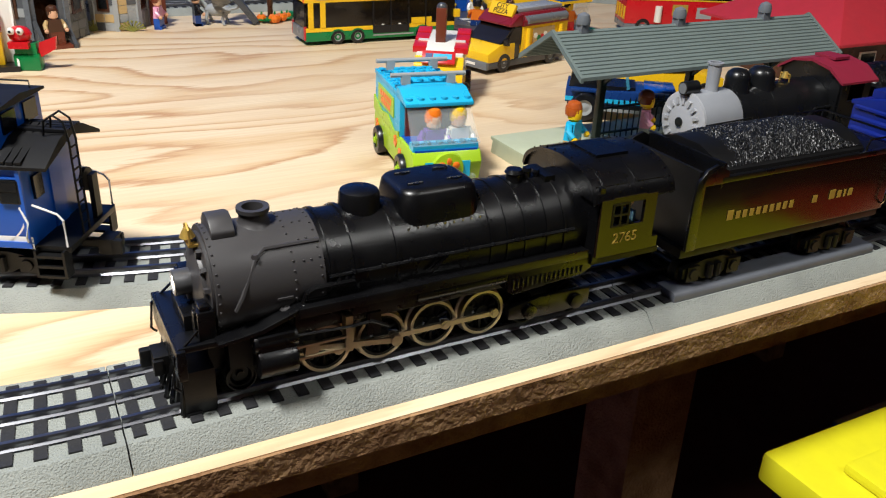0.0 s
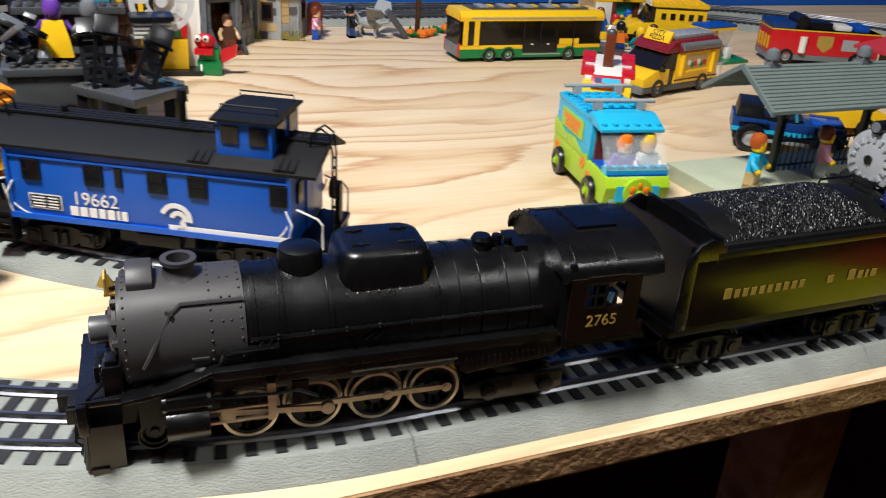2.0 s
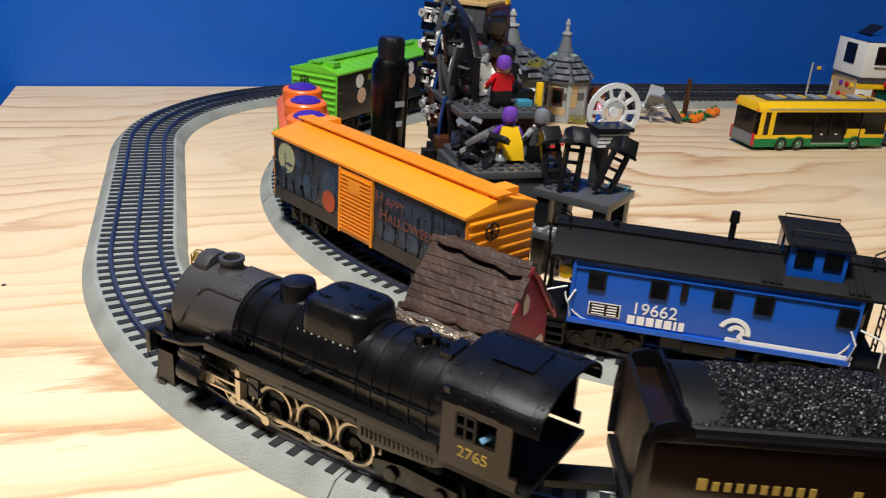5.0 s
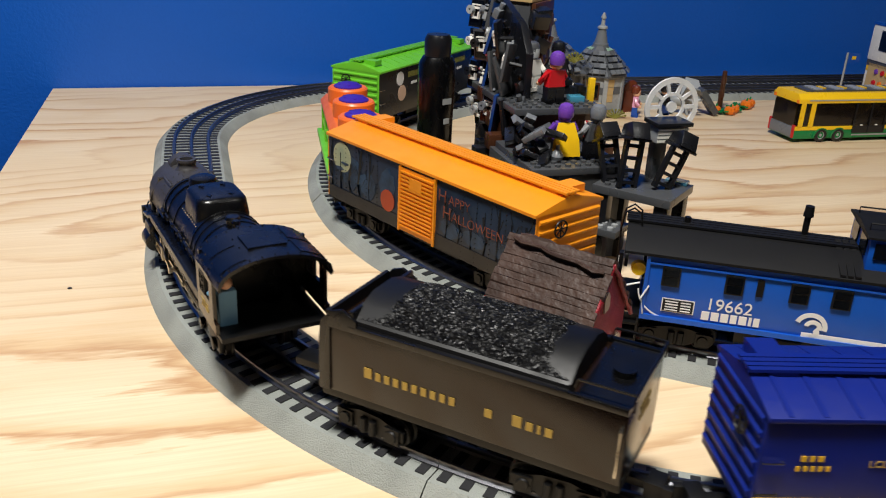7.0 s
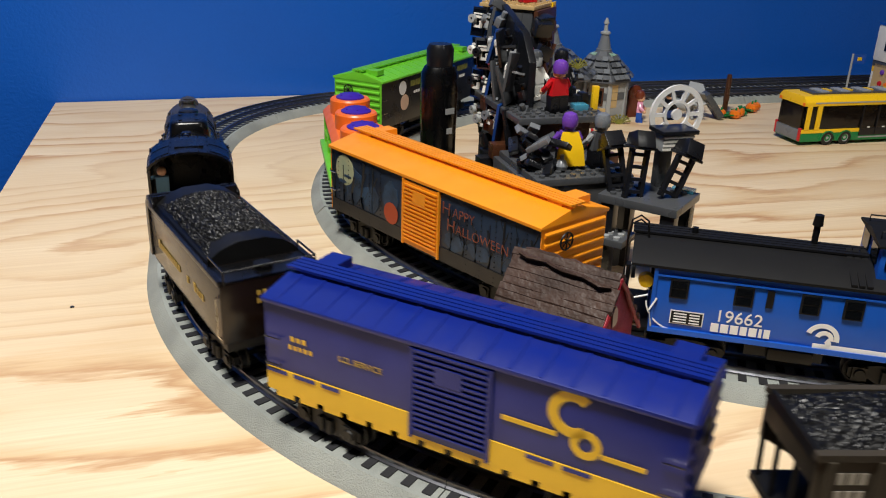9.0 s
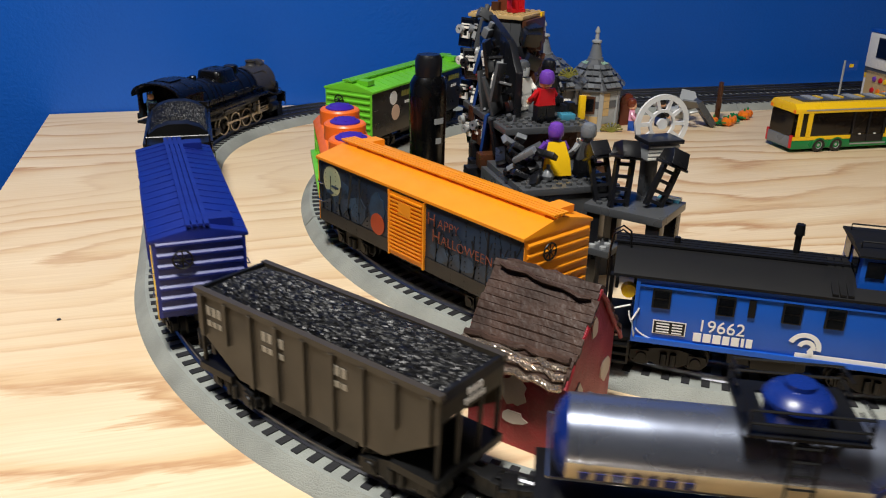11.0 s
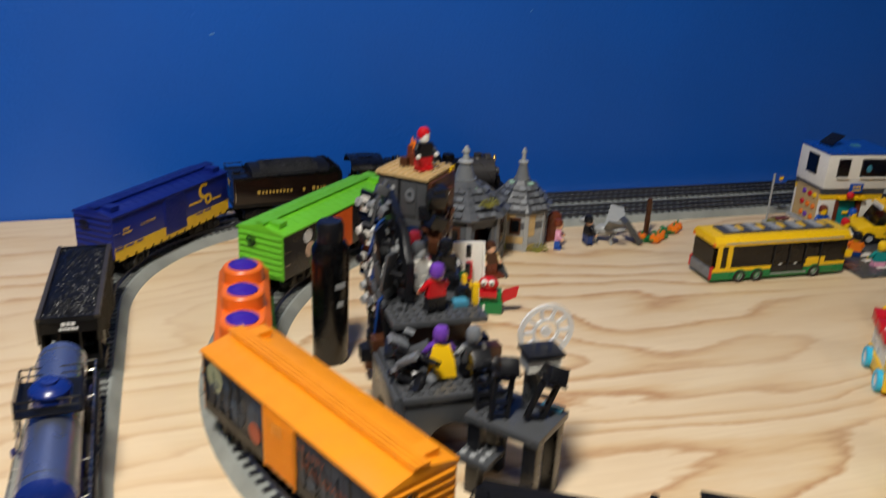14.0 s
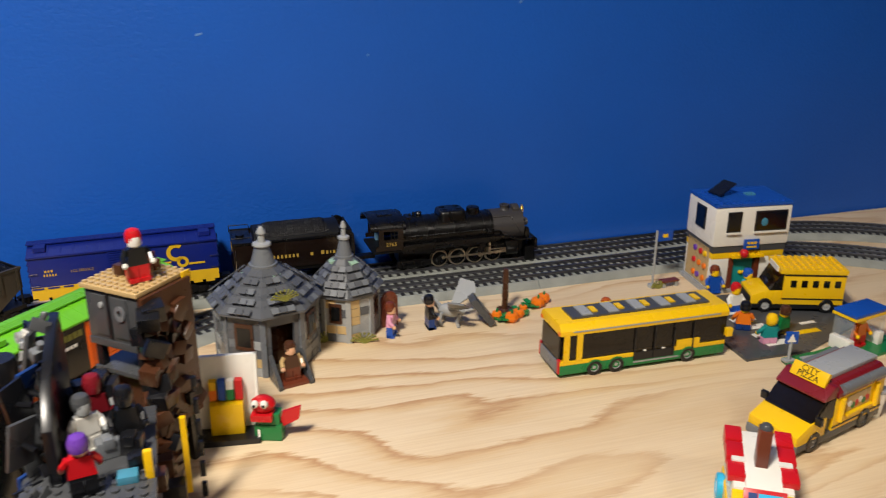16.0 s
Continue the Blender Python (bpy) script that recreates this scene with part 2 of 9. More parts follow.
# ---- mesh building ----
class Geo:
    """Vertices, faces and a material number a face, gathered from simple solids."""

    def __init__(self):
        self.v, self.f, self.m = [], [], []

    def add(self, vs, fs, mi=0, at=None):
        k = len(self.v)
        self.v += [tuple(at @ Vector(p)) for p in vs] if at else [tuple(p) for p in vs]
        self.f += [tuple(i + k for i in f) for f in fs]
        self.m += [mi] * len(fs)
        return self

    def box(self, x0, x1, y0, y1, z0, z1, mi=0, at=None):
        vs = [(x, y, z) for z in (z0, z1) for y in (y0, y1) for x in (x0, x1)]
        return self.add(vs, [(0, 2, 3, 1), (4, 5, 7, 6), (0, 1, 5, 4), (2, 6, 7, 3), (0, 4, 6, 2), (1, 3, 7, 5)], mi, at)

    def rings(self, loops, mi=0, at=None, caps=True):
        n = len(loops[0])
        vs = [p for loop in loops for p in loop]
        fs = [(a * n + i, a * n + (i + 1) % n, (a + 1) * n + (i + 1) % n, (a + 1) * n + i) for a in range(len(loops) - 1) for i in range(n)]
        if caps:
            fs += [tuple(reversed(range(n))), tuple(range((len(loops) - 1) * n, len(loops) * n))]
        return self.add(vs, fs, mi, at)

    def cyl(self, p0, p1, r0, r1=None, n=16, mi=0, at=None, caps=True):
        p0, p1 = Vector(p0), Vector(p1)
        q = (p1 - p0).to_track_quat("Z", "Y")
        r1 = r0 if r1 is None else r1
        loops = [[p + q @ Vector((r * math.cos(6.2832 * i / n), r * math.sin(6.2832 * i / n), 0)) for i in range(n)] for p, r in ((p0, r0), (p1, r1))]
        return self.rings(loops, mi, at, caps)

    def lathe(self, prof, n=20, mi=0, at=None):
        """Profile of (radius, height) round the z axis."""
        return self.rings([[(max(r, 1e-5) * math.cos(6.2832 * i / n), max(r, 1e-5) * math.sin(6.2832 * i / n), z) for i in range(n)] for r, z in prof], mi, at, prof[0] != prof[-1])

    def prism(self, poly, a0, a1, axis="x", mi=0, at=None):
        put = {"x": lambda a, p, q: (a, p, q), "y": lambda a, p, q: (p, a, q), "z": lambda a, p, q: (p, q, a)}[axis]
        return self.rings([[put(a, p, q) for p, q in poly] for a in (a0, a1)], mi, at)

    def tube(self, pts, r, n=6, mi=0, at=None):
        pts = [Vector(p) for p in pts]
        loops = []
        for i, p in enumerate(pts):
            d = (pts[min(i + 1, len(pts) - 1)] - pts[max(i - 1, 0)]).normalized()
            q = d.to_track_quat("Z", "Y")
            loops.append([p + q @ Vector((r * math.cos(6.2832 * k / n), r * math.sin(6.2832 * k / n), 0)) for k in range(n)])
        return self.rings(loops, mi, at)

    def ball(self, c, r, mi=0, n=12, sx=1, sy=1, sz=1, at=None):
        k = n // 2
        prof = [(math.sin(math.pi * j / k), -math.cos(math.pi * j / k)) for j in range(k + 1)]
        m = (at or Matrix()) @ Matrix.Translation(c) @ Matrix.Diagonal((r * sx, r * sy, r * sz, 1))
        return self.lathe(prof, n, mi, m)

    def studs(self, x0, y0, nx, ny, z, mi=0, at=None):
        for i in range(nx):
            for j in range(ny):
                self.cyl((x0 + 0.008 * i, y0 + 0.008 * j, z), (x0 + 0.008 * i, y0 + 0.008 * j, z + 0.0017), 0.0024, n=8, mi=mi, at=at)
        return self


def mesh_of(name, geo, mats, bevel=0.0, angle=35):
    me = bpy.data.meshes.new(name)
    me.from_pydata(geo.v, [], geo.f)
    for m in mats if isinstance(mats, (list, tuple)) else [mats]:
        me.materials.append(m)
    me.polygons.foreach_set("material_index", geo.m)
    bm = bmesh.new()
    bm.from_mesh(me)
    bmesh.ops.recalc_face_normals(bm, faces=bm.faces)
    if bevel:
        sharp = [e for e in bm.edges if len(e.link_faces) == 2 and e.calc_face_angle(0) > 0.6]
        bmesh.ops.bevel(bm, geom=sharp, offset=bevel, segments=2, affect="EDGES", clamp_overlap=True, profile=0.6)
    bm.to_mesh(me)
    bm.free()
    me.polygons.foreach_set("use_smooth", [True] * len(me.polygons))
    me.set_sharp_from_angle(angle=radians(angle))
    return me


def part(name, geo, mats, parent=None, label="", bevel=0.0, at=None):
    """One mesh object under a thing or a part."""
    ob = new(name, mesh_of(name, geo, mats, bevel))
    if at is not None:
        ob.matrix_basis = at
    if parent:
        ob.parent = parent
    if label:
        ob["label"] = label
    return ob


def thing(name, label, category, at=None, group="", kind=""):
    ob = new(name)
    ob.empty_display_size = 0.02
    if at is not None:
        ob.matrix_basis = at
    return tagged(ob, label, category, group, kind)


def words(name, text, size, mat, parent, at, label="", thin=0.0):
    c = bpy.data.curves.new(name, "FONT")
    c.offset = thin
    c.body, c.size, c.extrude, c.align_x, c.align_y = text, size, 0.00015, "CENTER", "CENTER"
    c.materials.append(mat)
    ob = new(name, c)
    ob.parent, ob.matrix_basis = parent, at
    if label:
        ob["label"] = label
    return ob


def bars(widths, height, gap, geo, at, mi=0, tall=()):
    """A line of plain bars in place of lettering, centred; drawn in the plane x, y of at."""
    total = sum(widths) + gap * (len(widths) - 1)
    x = -total / 2
    for i, w in enumerate(widths):
        h = height * (1.3 if i in tall else 1.0)
        if w > 0:
            geo.box(x, x + w, -height / 2, -height / 2 + h, 0, 0.0003, mi, at)
        x += abs(w) + gap
    return geo


# The two long sides of a car as planes to letter on: +y side and -y side.
def side_plane(x, y, z):
    return pose(x, y, z, 90, 0, 180) if y > 0 else pose(x, y, z, 90, 0, 0)


def ring(geo, r0, r1, a0, a1, at, mi=0, n=20):
    """A flat arc, 0.3 mm thick, in the plane x, y of at; angles in degrees."""
    loops = []
    for i in range(n + 1):
        a = radians(a0 + (a1 - a0) * i / n)
        c, s = math.cos(a), math.sin(a)
        loops.append([(r0 * c, r0 * s, 0), (r1 * c, r1 * s, 0), (r1 * c, r1 * s, 0.0003), (r0 * c, r0 * s, 0.0003)])
    return geo.rings(loops, mi, at)


# ---- room ----
FLOOR, WALL_V = -0.90, 1.440


def room():
    def slab(name, label, mat, *b):
        return tagged(part(name, Geo().box(*b), mat), label, name.split("_")[0], kind="structure")
    slab("floor", "carpet coloured red-brown to redden reflections", CARPET, -3.1, 4.1, -2.6, WALL_V + 0.1, FLOOR - 0.1, FLOOR)
    slab("ceiling", "plain off-white painted ceiling", WHITEWASH, -3.1, 4.1, -2.6, WALL_V + 0.1, CEIL, CEIL + 0.1)
    slab("wall_north", "deep blue painted wall with small scuffs", WALL, -3.0, 4.0, WALL_V, WALL_V + 0.1, FLOOR, CEIL)
    slab("wall_south", "plain tan painted wall", TAN, -3.0, 4.0, -2.6, -2.5, FLOOR, CEIL)
    slab("wall_west", "plain tan painted wall at the room's end", TAN, -3.1, -3.0, -2.6, WALL_V + 0.1, FLOOR, CEIL)
    slab("wall_east", "unseen end wall, coloured rust-red to warm reflections", RUST, 4.0, 4.1, -2.6, WALL_V + 0.1, FLOOR, CEIL)
    scuffs = Geo()
    for x, z, w in ((0.22, 0.30, 0.008), (-0.02, 0.235, 0.006), (0.42, 0.27, 0.003), (0.62, 0.33, 0.004), (0.27, 0.37, 0.004)):
        scuffs.prism([(x, z), (x + w, z + 0.002), (x + w * 1.1, z + 0.004), (x + 0.001, z + 0.003)], WALL_V - 0.0006, WALL_V + 0.001, "y")
    tagged(part("wall_scuff", scuffs, surface("scuff", "5f8fd2", 0.6)), "small pale scuffs in the blue wall paint", "scuff", kind="structure")


TABLE_U0, TABLE_U1, TABLE_F = -0.330, 1.90, 0.4165


def layout_table():
    t = thing("layout_table", "large bare plywood train table with a rough sawn front edge", "table", pose(0, 0, 0))
    g = Geo()
    g.box(TABLE_U0, 0.873, TABLE_F, WALL_V - 0.004, -0.0130, 0.0)
    part("plywood_sheet", g, PLY, t, "pale wavy-grained plywood sheet")
    part("plywood_sheet", Geo().box(0.8745, TABLE_U1, TABLE_F, WALL_V - 0.004, -0.0130, -0.0002), PLY, t, "pale wavy-grained plywood sheet")
    # the sawn front edge, uneven, with torn fibres
    g = Geo()
    n = 900
    rows = []
    for i in range(n + 1):
        x = TABLE_U0 + (TABLE_U1 - TABLE_U0) * i / n
        rows.append([(x, TABLE_F - 0.0014 - (0.0003, 0.0012, 0.0003, 0.0012, 0.0006)[k] * noise.noise((x * 160, k * 2.3, 1.0)), z) for k, z in enumerate((-0.0006, -0.0035, -0.006, -0.0100, -0.0128))]
                    + [(x, TABLE_F, -0.0128), (x, TABLE_F, -0.0006)])
    g.rings(rows)
    part("edge_strip", g, EDGE, t, "rough brown sawn edge")
    part("apron", Geo().box(TABLE_U0 + 0.03, TABLE_U1, TABLE_F + 0.10, TABLE_F + 0.138, -0.115, -0.0132), EDGE, t)
    for u in (-0.25, 0.62, 1.75):
        for v in (TABLE_F + 0.16, WALL_V - 0.12):
            part("leg", Geo().box(u, u + 0.06, v, v + 0.06, FLOOR, -0.0132), EDGE, t)
    tagged(part("pencil_speck", Geo().lathe([(0.0, 0.0003), (0.0016, 0.0003), (0.0012, 0.0008), (0, 0.0009)], 7, at=pose(-0.242, 0.810, -0.0002)), BLK, None), "tiny dark speck of dirt on the plywood", "speck")


room()
layout_table()


# ---- tracks ----
RT = 0.0128  # height of the rail tops


class Loop:
    """An oval: s = 0 where the left front curve begins; s grows as the train runs (left along the front, right along the back)."""

    def __init__(self, r, rb, cu, vf, side, ur):
        """r: radius of the curves, but for the tighter back left one, rb."""
        self.cu, self.vf = cu, vf
        q, qb, deep = math.pi * r / 2, math.pi * rb / 2, side + rb - r
        self.runs = [("a", q, r), ("s", side, 0), ("a", qb, rb), ("s", ur - cu + r - rb, 0), ("a", q, r), ("s", deep, 0), ("a", q, r), ("s", ur - cu, 0)]
        self.total = sum(n for _, n, _ in self.runs)

    def at(self, s):
        """Place and heading at s."""
        s %= self.total
        u, v, a = self.cu, self.vf, math.pi
        for kind, n, r in self.runs:
            d = min(s, n)
            if kind == "s":
                u, v = u + d * math.cos(a), v + d * math.sin(a)
            else:
                # turning clockwise: centre lies to the right of the heading
                cx, cy = u + r * math.sin(a), v - r * math.cos(a)
                b = a - d / r
                u, v, a = cx - r * math.sin(b), cy + r * math.cos(b), b
            s -= d
            if s <= 1e-9:
                break
        return u, v, a

    def spot(self, s, z=0.0):
        u, v, a = self.at(s)
        return pose(u, v, z, 0, 0, math.degrees(a))

    def chord(self, front, rear, z):
        """Pose on two points of the track, x from the rear one to the front one, placed at the rear one."""
        fu, fv, _ = self.at(front)
        ru, rv, _ = self.at(rear)
        return pose(ru, rv, z, 0, 0, math.degrees(math.atan2(fv - rv, fu - ru)))

    def sections(self):
        s = 0.0
        out = []
        for kind, n, _ in self.runs:
            k = 2 if kind == "a" else max(1, math.ceil(n / 0.26))
            for i in range(k):
                out.append((kind, s + n * i / k, s + n * (i + 1) / k))
            s += n
        return out


OUTER = Loop(0.394, 0.262, 0.233, 0.460, 0.271, 0.955)
INNER = Loop(0.375, 0.375, 0.348, 0.574, 0.002, 0.850)
BED = [(-0.0358, 0.0), (-0.0350, 0.0016), (-0.0280, 0.0085), (0.0280, 0.0085), (0.0350, 0.0016), (0.0358, 0.0)]


def sweep(geo, loop, s0, s1, profile, step=0.012, mi=0):
    n = max(1, math.ceil((s1 - s0) / step))
    loops = []
    for i in range(n + 1):
        m = loop.spot(s0 + (s1 - s0) * i / n)
        loops.append([m @ Vector((0, y, z)) for y, z in profile])
    return geo.rings(loops, mi)


def rail_profile(y):
    return [(y - 0.0017, 0.0095), (y + 0.0017, 0.0095), (y + 0.0006, 0.0104), (y + 0.0006, 0.0116), (y + 0.0011, 0.0120), (y + 0.0008, RT), (y - 0.0008, RT), (y - 0.0011, 0.0120), (y - 0.0006, 0.0116), (y - 0.0006, 0.0104)]


TIE_MESH = mesh_of("tie", Geo().box(-0.0023, 0.0023, -0.0255, 0.0255, 0.0080, 0.0093), TIE)


def lay(loop, group):
    for kind, s0, s1 in loop.sections():
        if s1 - s0 < 0.01:
            continue
        t = thing("track_section", ("curved" if kind == "a" else "straight") + " three-rail toy track on grey moulded roadbed", "track", group=group)
        part("roadbed", sweep(Geo(), loop, s0 + 0.0003, s1 - 0.0003, BED), BALLAST, t)
        for y in (-0.0165, 0.0, 0.0165):
            part("rail", sweep(Geo(), loop, s0 + 0.0002, s1 - 0.0002, rail_profile(y), 0.01), RAIL, t)
        n = max(1, round((s1 - s0) / 0.0105))
        for i in range(n):
            ob = new("tie", TIE_MESH)
            ob.parent = t
            ob.matrix_basis = loop.spot(s0 + (s1 - s0) * (i + 0.5) / n)


lay(OUTER, "outer track loop")
lay(INNER, "inner track loop")
g = Geo().prism([(0.433, 0.0065), (0.4475, 0.0085), (0.4475, 0.0135), (0.4345, 0.0135), (0.433, 0.012)], 0.492, 0.640, "x")
tagged(part("track_sensor_bar", g, surface("slate_plastic", "6c7078", 0.45), bevel=0.0012), "long slate-grey plastic bar clipped along the roadbed edge", "track accessory")


# ---- railway cars: x forward, y to the left, z from the rail tops ----
def wheelset(parent, x, r, mat=MBLACK, tread=STEEL, half=0.0165):
    g = Geo().cyl((0, -half, 0), (0, half, 0), 0.0016, n=8)
    for s in (-1, 1):
        m = pose(0, s * half, 0, -90 * s)
        g.lathe([(0, -0.0012), (r * 0.55, -0.0012), (r * 0.7, 0.0004), (r * 0.86, 0.0004), (r * 0.9, 0.0016), (r, 0.0016), (r, -0.0016), (r * 1.1, -0.0022), (r * 1.1, -0.0030), (0, -0.0030)][::-1], 18, 0, m)
    return part("wheelset", g, mat, parent, at=pose(x, 0, r))


def truck(parent, x, base=0.030, r=0.0078, frame=MBLACK):
    g = Geo()
    for s in (-1, 1):
        y0, y1 = s * 0.0190, s * 0.0222
        h = base / 2
        outline = [(-h - 0.006, 0.0105), (-h - 0.006, 0.0055), (-h + 0.005, 0.0050), (-0.006, 0.0028), (0.006, 0.0028), (h - 0.005, 0.0050), (h + 0.006, 0.0055), (h + 0.006, 0.0105), (h - 0.003, 0.0125), (0.006, 0.0138), (-0.006, 0.0138), (-h + 0.003, 0.0125)]
        g.prism(outline, y0, y1, "y")
        for k in (-1, 1):
            g.cyl((k * h, y1, r), (k * h, y1 + s * 0.0022, r), 0.0036, 0.0028, 10)
            g.box(k * h - 0.004, k * h + 0.004, min(y1, y1 + s * 0.0012), max(y1, y1 + s * 0.0012), r - 0.004, r + 0.004)
        for k in (-0.0026, 0.0026):
            g.cyl((k, y1 + s * 0.0008, 0.0038), (k, y1 + s * 0.0008, 0.0112), 0.0019, n=8)
    g.box(-0.005, 0.005, -0.020, 0.020, 0.0085, 0.0150)
    t = part("truck", g, frame, parent, "black cast truck with sprung sideframes", at=pose(x, 0, 0))
    for k in (-1, 1):
        wheelset(t, k * base / 2, r)
    return t


def coupler(parent, x, sgn):
    g = Geo().box(-0.004, 0.010, -0.0022, 0.0022, 0.0085, 0.0125).box(0.006, 0.014, -0.006, 0.005, 0.0065, 0.0150).box(0.012, 0.018, -0.0060, -0.0025, 0.007, 0.0145).box(0.0105, 0.0145, 0.003, 0.0065, 0.0075, 0.014)
    return part("coupler", g, MBLACK, parent, "black knuckle coupler", 0.0006, pose(x, 0, 0, 0, 0, 0 if sgn > 0 else 180))


def grab(geo, x, y, z0, z1, out, mi=0):
    geo.tube([(x, y, z0), (x, y + out, z0), (x, y + out, z1), (x, y, z1)], 0.0005, 5, mi)


def boxcar(root, side, roof, ends, door, low=None, length=0.217, width=0.058, ze=0.0690, z0=0.0185, ribbed=True, rise=0.0075):
    hx, hy, zr = length / 2, width / 2, ze + rise
    g = Geo().box(-hx, hx, -hy, hy, z0, ze)
    body = part("body", g, side, root, bevel=0.0006)
    if low:
        g = Geo()
        for s in (-1, 1):
            g.box(-hx - 0.0004, hx + 0.0004, s * hy - 0.0006, s * hy + 0.0006, z0 - 0.001, z0 + 0.0112)
            for i in range(14):
                x = -hx + 0.010 + i * (length - 0.02) / 13
                g.box(x - 0.005, x + 0.005, s * hy - 0.0005, s * hy + 0.0005, z0 - 0.004, z0 - 0.001)
        part("sill_stripe", g, low, root, "yellow lower side stripe")
    g = Geo().prism([(-hy - 0.0018, ze - 0.0022), (-hy - 0.0018, ze), (0, zr), (hy + 0.0018, ze), (hy + 0.0018, ze - 0.0022)], -hx - 0.0012, hx + 0.0012)
    roof_part = part("roof", g, roof, root, bevel=0.0004)
    rib = mesh_of("roof_rib", Geo().prism([(-hy - 0.0010, ze + 0.0004), (0, zr + 0.0006), (hy + 0.0010, ze + 0.0004), (hy + 0.001, ze), (0, zr), (-hy - 0.001, ze)], -0.0010, 0.0010), roof)
    for i in range(15 if ribbed else 0):
        ob = new("roof_rib", rib)
        ob.parent, ob.matrix_basis = roof_part, pose(-hx + 0.007 + i * (length - 0.014) / 14, 0, 0)
    board = mesh_of("walk_board", Geo().box(-hx - 0.002, hx + 0.002, 0, 0.0026, zr + 0.0006, zr + 0.0019), roof)
    for i in range(4):
        ob = new("walk_board", board)
        ob.parent, ob.matrix_basis = roof_part, pose(0, -0.0062 + i * 0.0034, 0)
    for s in (-1, 1):
        part("walk_platform", Geo().box(s * (hx - 0.012) - 0.006, s * (hx - 0.012) + 0.006, -0.020, 0.006, zr - 0.0035, zr + 0.0014), roof, roof_part)
    for s in (-1, 1):
        g = Geo()
        g.box(min(s * hx, s * hx + s * 0.0008), max(s * hx, s * hx + s * 0.0008), -hy, hy, z0, ze)
        g.prism([(-hy, ze - 0.001), (0, zr - 0.0005), (hy, ze - 0.001)], s * (hx - 0.001), s * (hx + 0.0008))
        end = part("end_panel", g, ends, root, "ribbed end panel")
        rib = mesh_of("end_rib", Geo().prism([(s * hx, -0.0024), (s * (hx + 0.0022), -0.0006), (s * (hx + 0.0022), 0.0006), (s * hx, 0.0024)], -hy + 0.002, hy - 0.002, "y"), ends)
        for i in range(7):
            ob = new("end_rib", rib)
            ob.parent, ob.matrix_basis = end, pose(0, 0, z0 + 0.005 + i * 0.0066)
        g = Geo()
        for k in range(8):
            a = k * math.pi / 4
            g.cyl((0, 0, 0), (0, 0.0052 * math.cos(a), 0.0052 * math.sin(a)), 0.0004, n=5)
        loop = [(0, 0.0054 * math.cos(6.2832 * k / 16), 0.0054 * math.sin(6.2832 * k / 16)) for k in range(17)]
        g.tube(loop, 0.0006, 5)
        part("brake_wheel", g, MBLACK, end, at=pose(s * (hx + 0.0036), 0.010, ze - 0.012))
        coupler(root, s * (hx + 0.001), s)
    for s in (-1, 1):
        g = Geo().box(-0.0185, 0.0185, s * hy - 0.0008, s * hy + 0.0012, z0 + 0.001, ze - 0.004)
        g.box(-0.0195, -0.0180, s * hy - 0.0005, s * hy + 0.0019, z0, ze - 0.003).box(0.0180, 0.0195, s * hy - 0.0005, s * hy + 0.0019, z0, ze - 0.003)
        g.box(-0.006, 0.007, s * hy, s * hy + 0.0024, ze - 0.017, ze - 0.0085)
        leaf = part("sliding_door", g, door, root, "slatted sliding door")
        slat = mesh_of("slat", Geo().box(-0.0172, 0.0172, s * (hy + 0.0012) - 0.0004, s * (hy + 0.0012) + 0.0011, 0, 0.0012), door)
        for i in range(15):
            ob = new("slat", slat)
            ob.parent, ob.matrix_basis = leaf, pose(0, 0, z0 + 0.0042 + i * 0.0028)
        g = Geo()
        for x in (-hx + 0.004, hx - 0.004):
            for i in range(2):
                z = ze - 0.020 - i * 0.014
                g.tube([(x - 0.004, s * hy, z), (x - 0.004, s * (hy + 0.0016), z), (x + 0.004, s * (hy + 0.0016), z), (x + 0.004, s * hy, z)], 0.0004, 5)
        part("grab_irons", g, STEEL, root, "thin wire grab irons")
    g = Geo().box(-hx + 0.01, hx - 0.01, -0.006, 0.006, 0.012, z0).box(-0.03, 0.03, -0.016, 0.016, 0.009, z0).cyl((-0.02, 0.012, 0.011), (0.015, 0.012, 0.011), 0.004, n=10)
    part("underframe", g, MBLACK, root)
    return [truck(root, x) for x in (hx - 0.035, -hx + 0.035)]


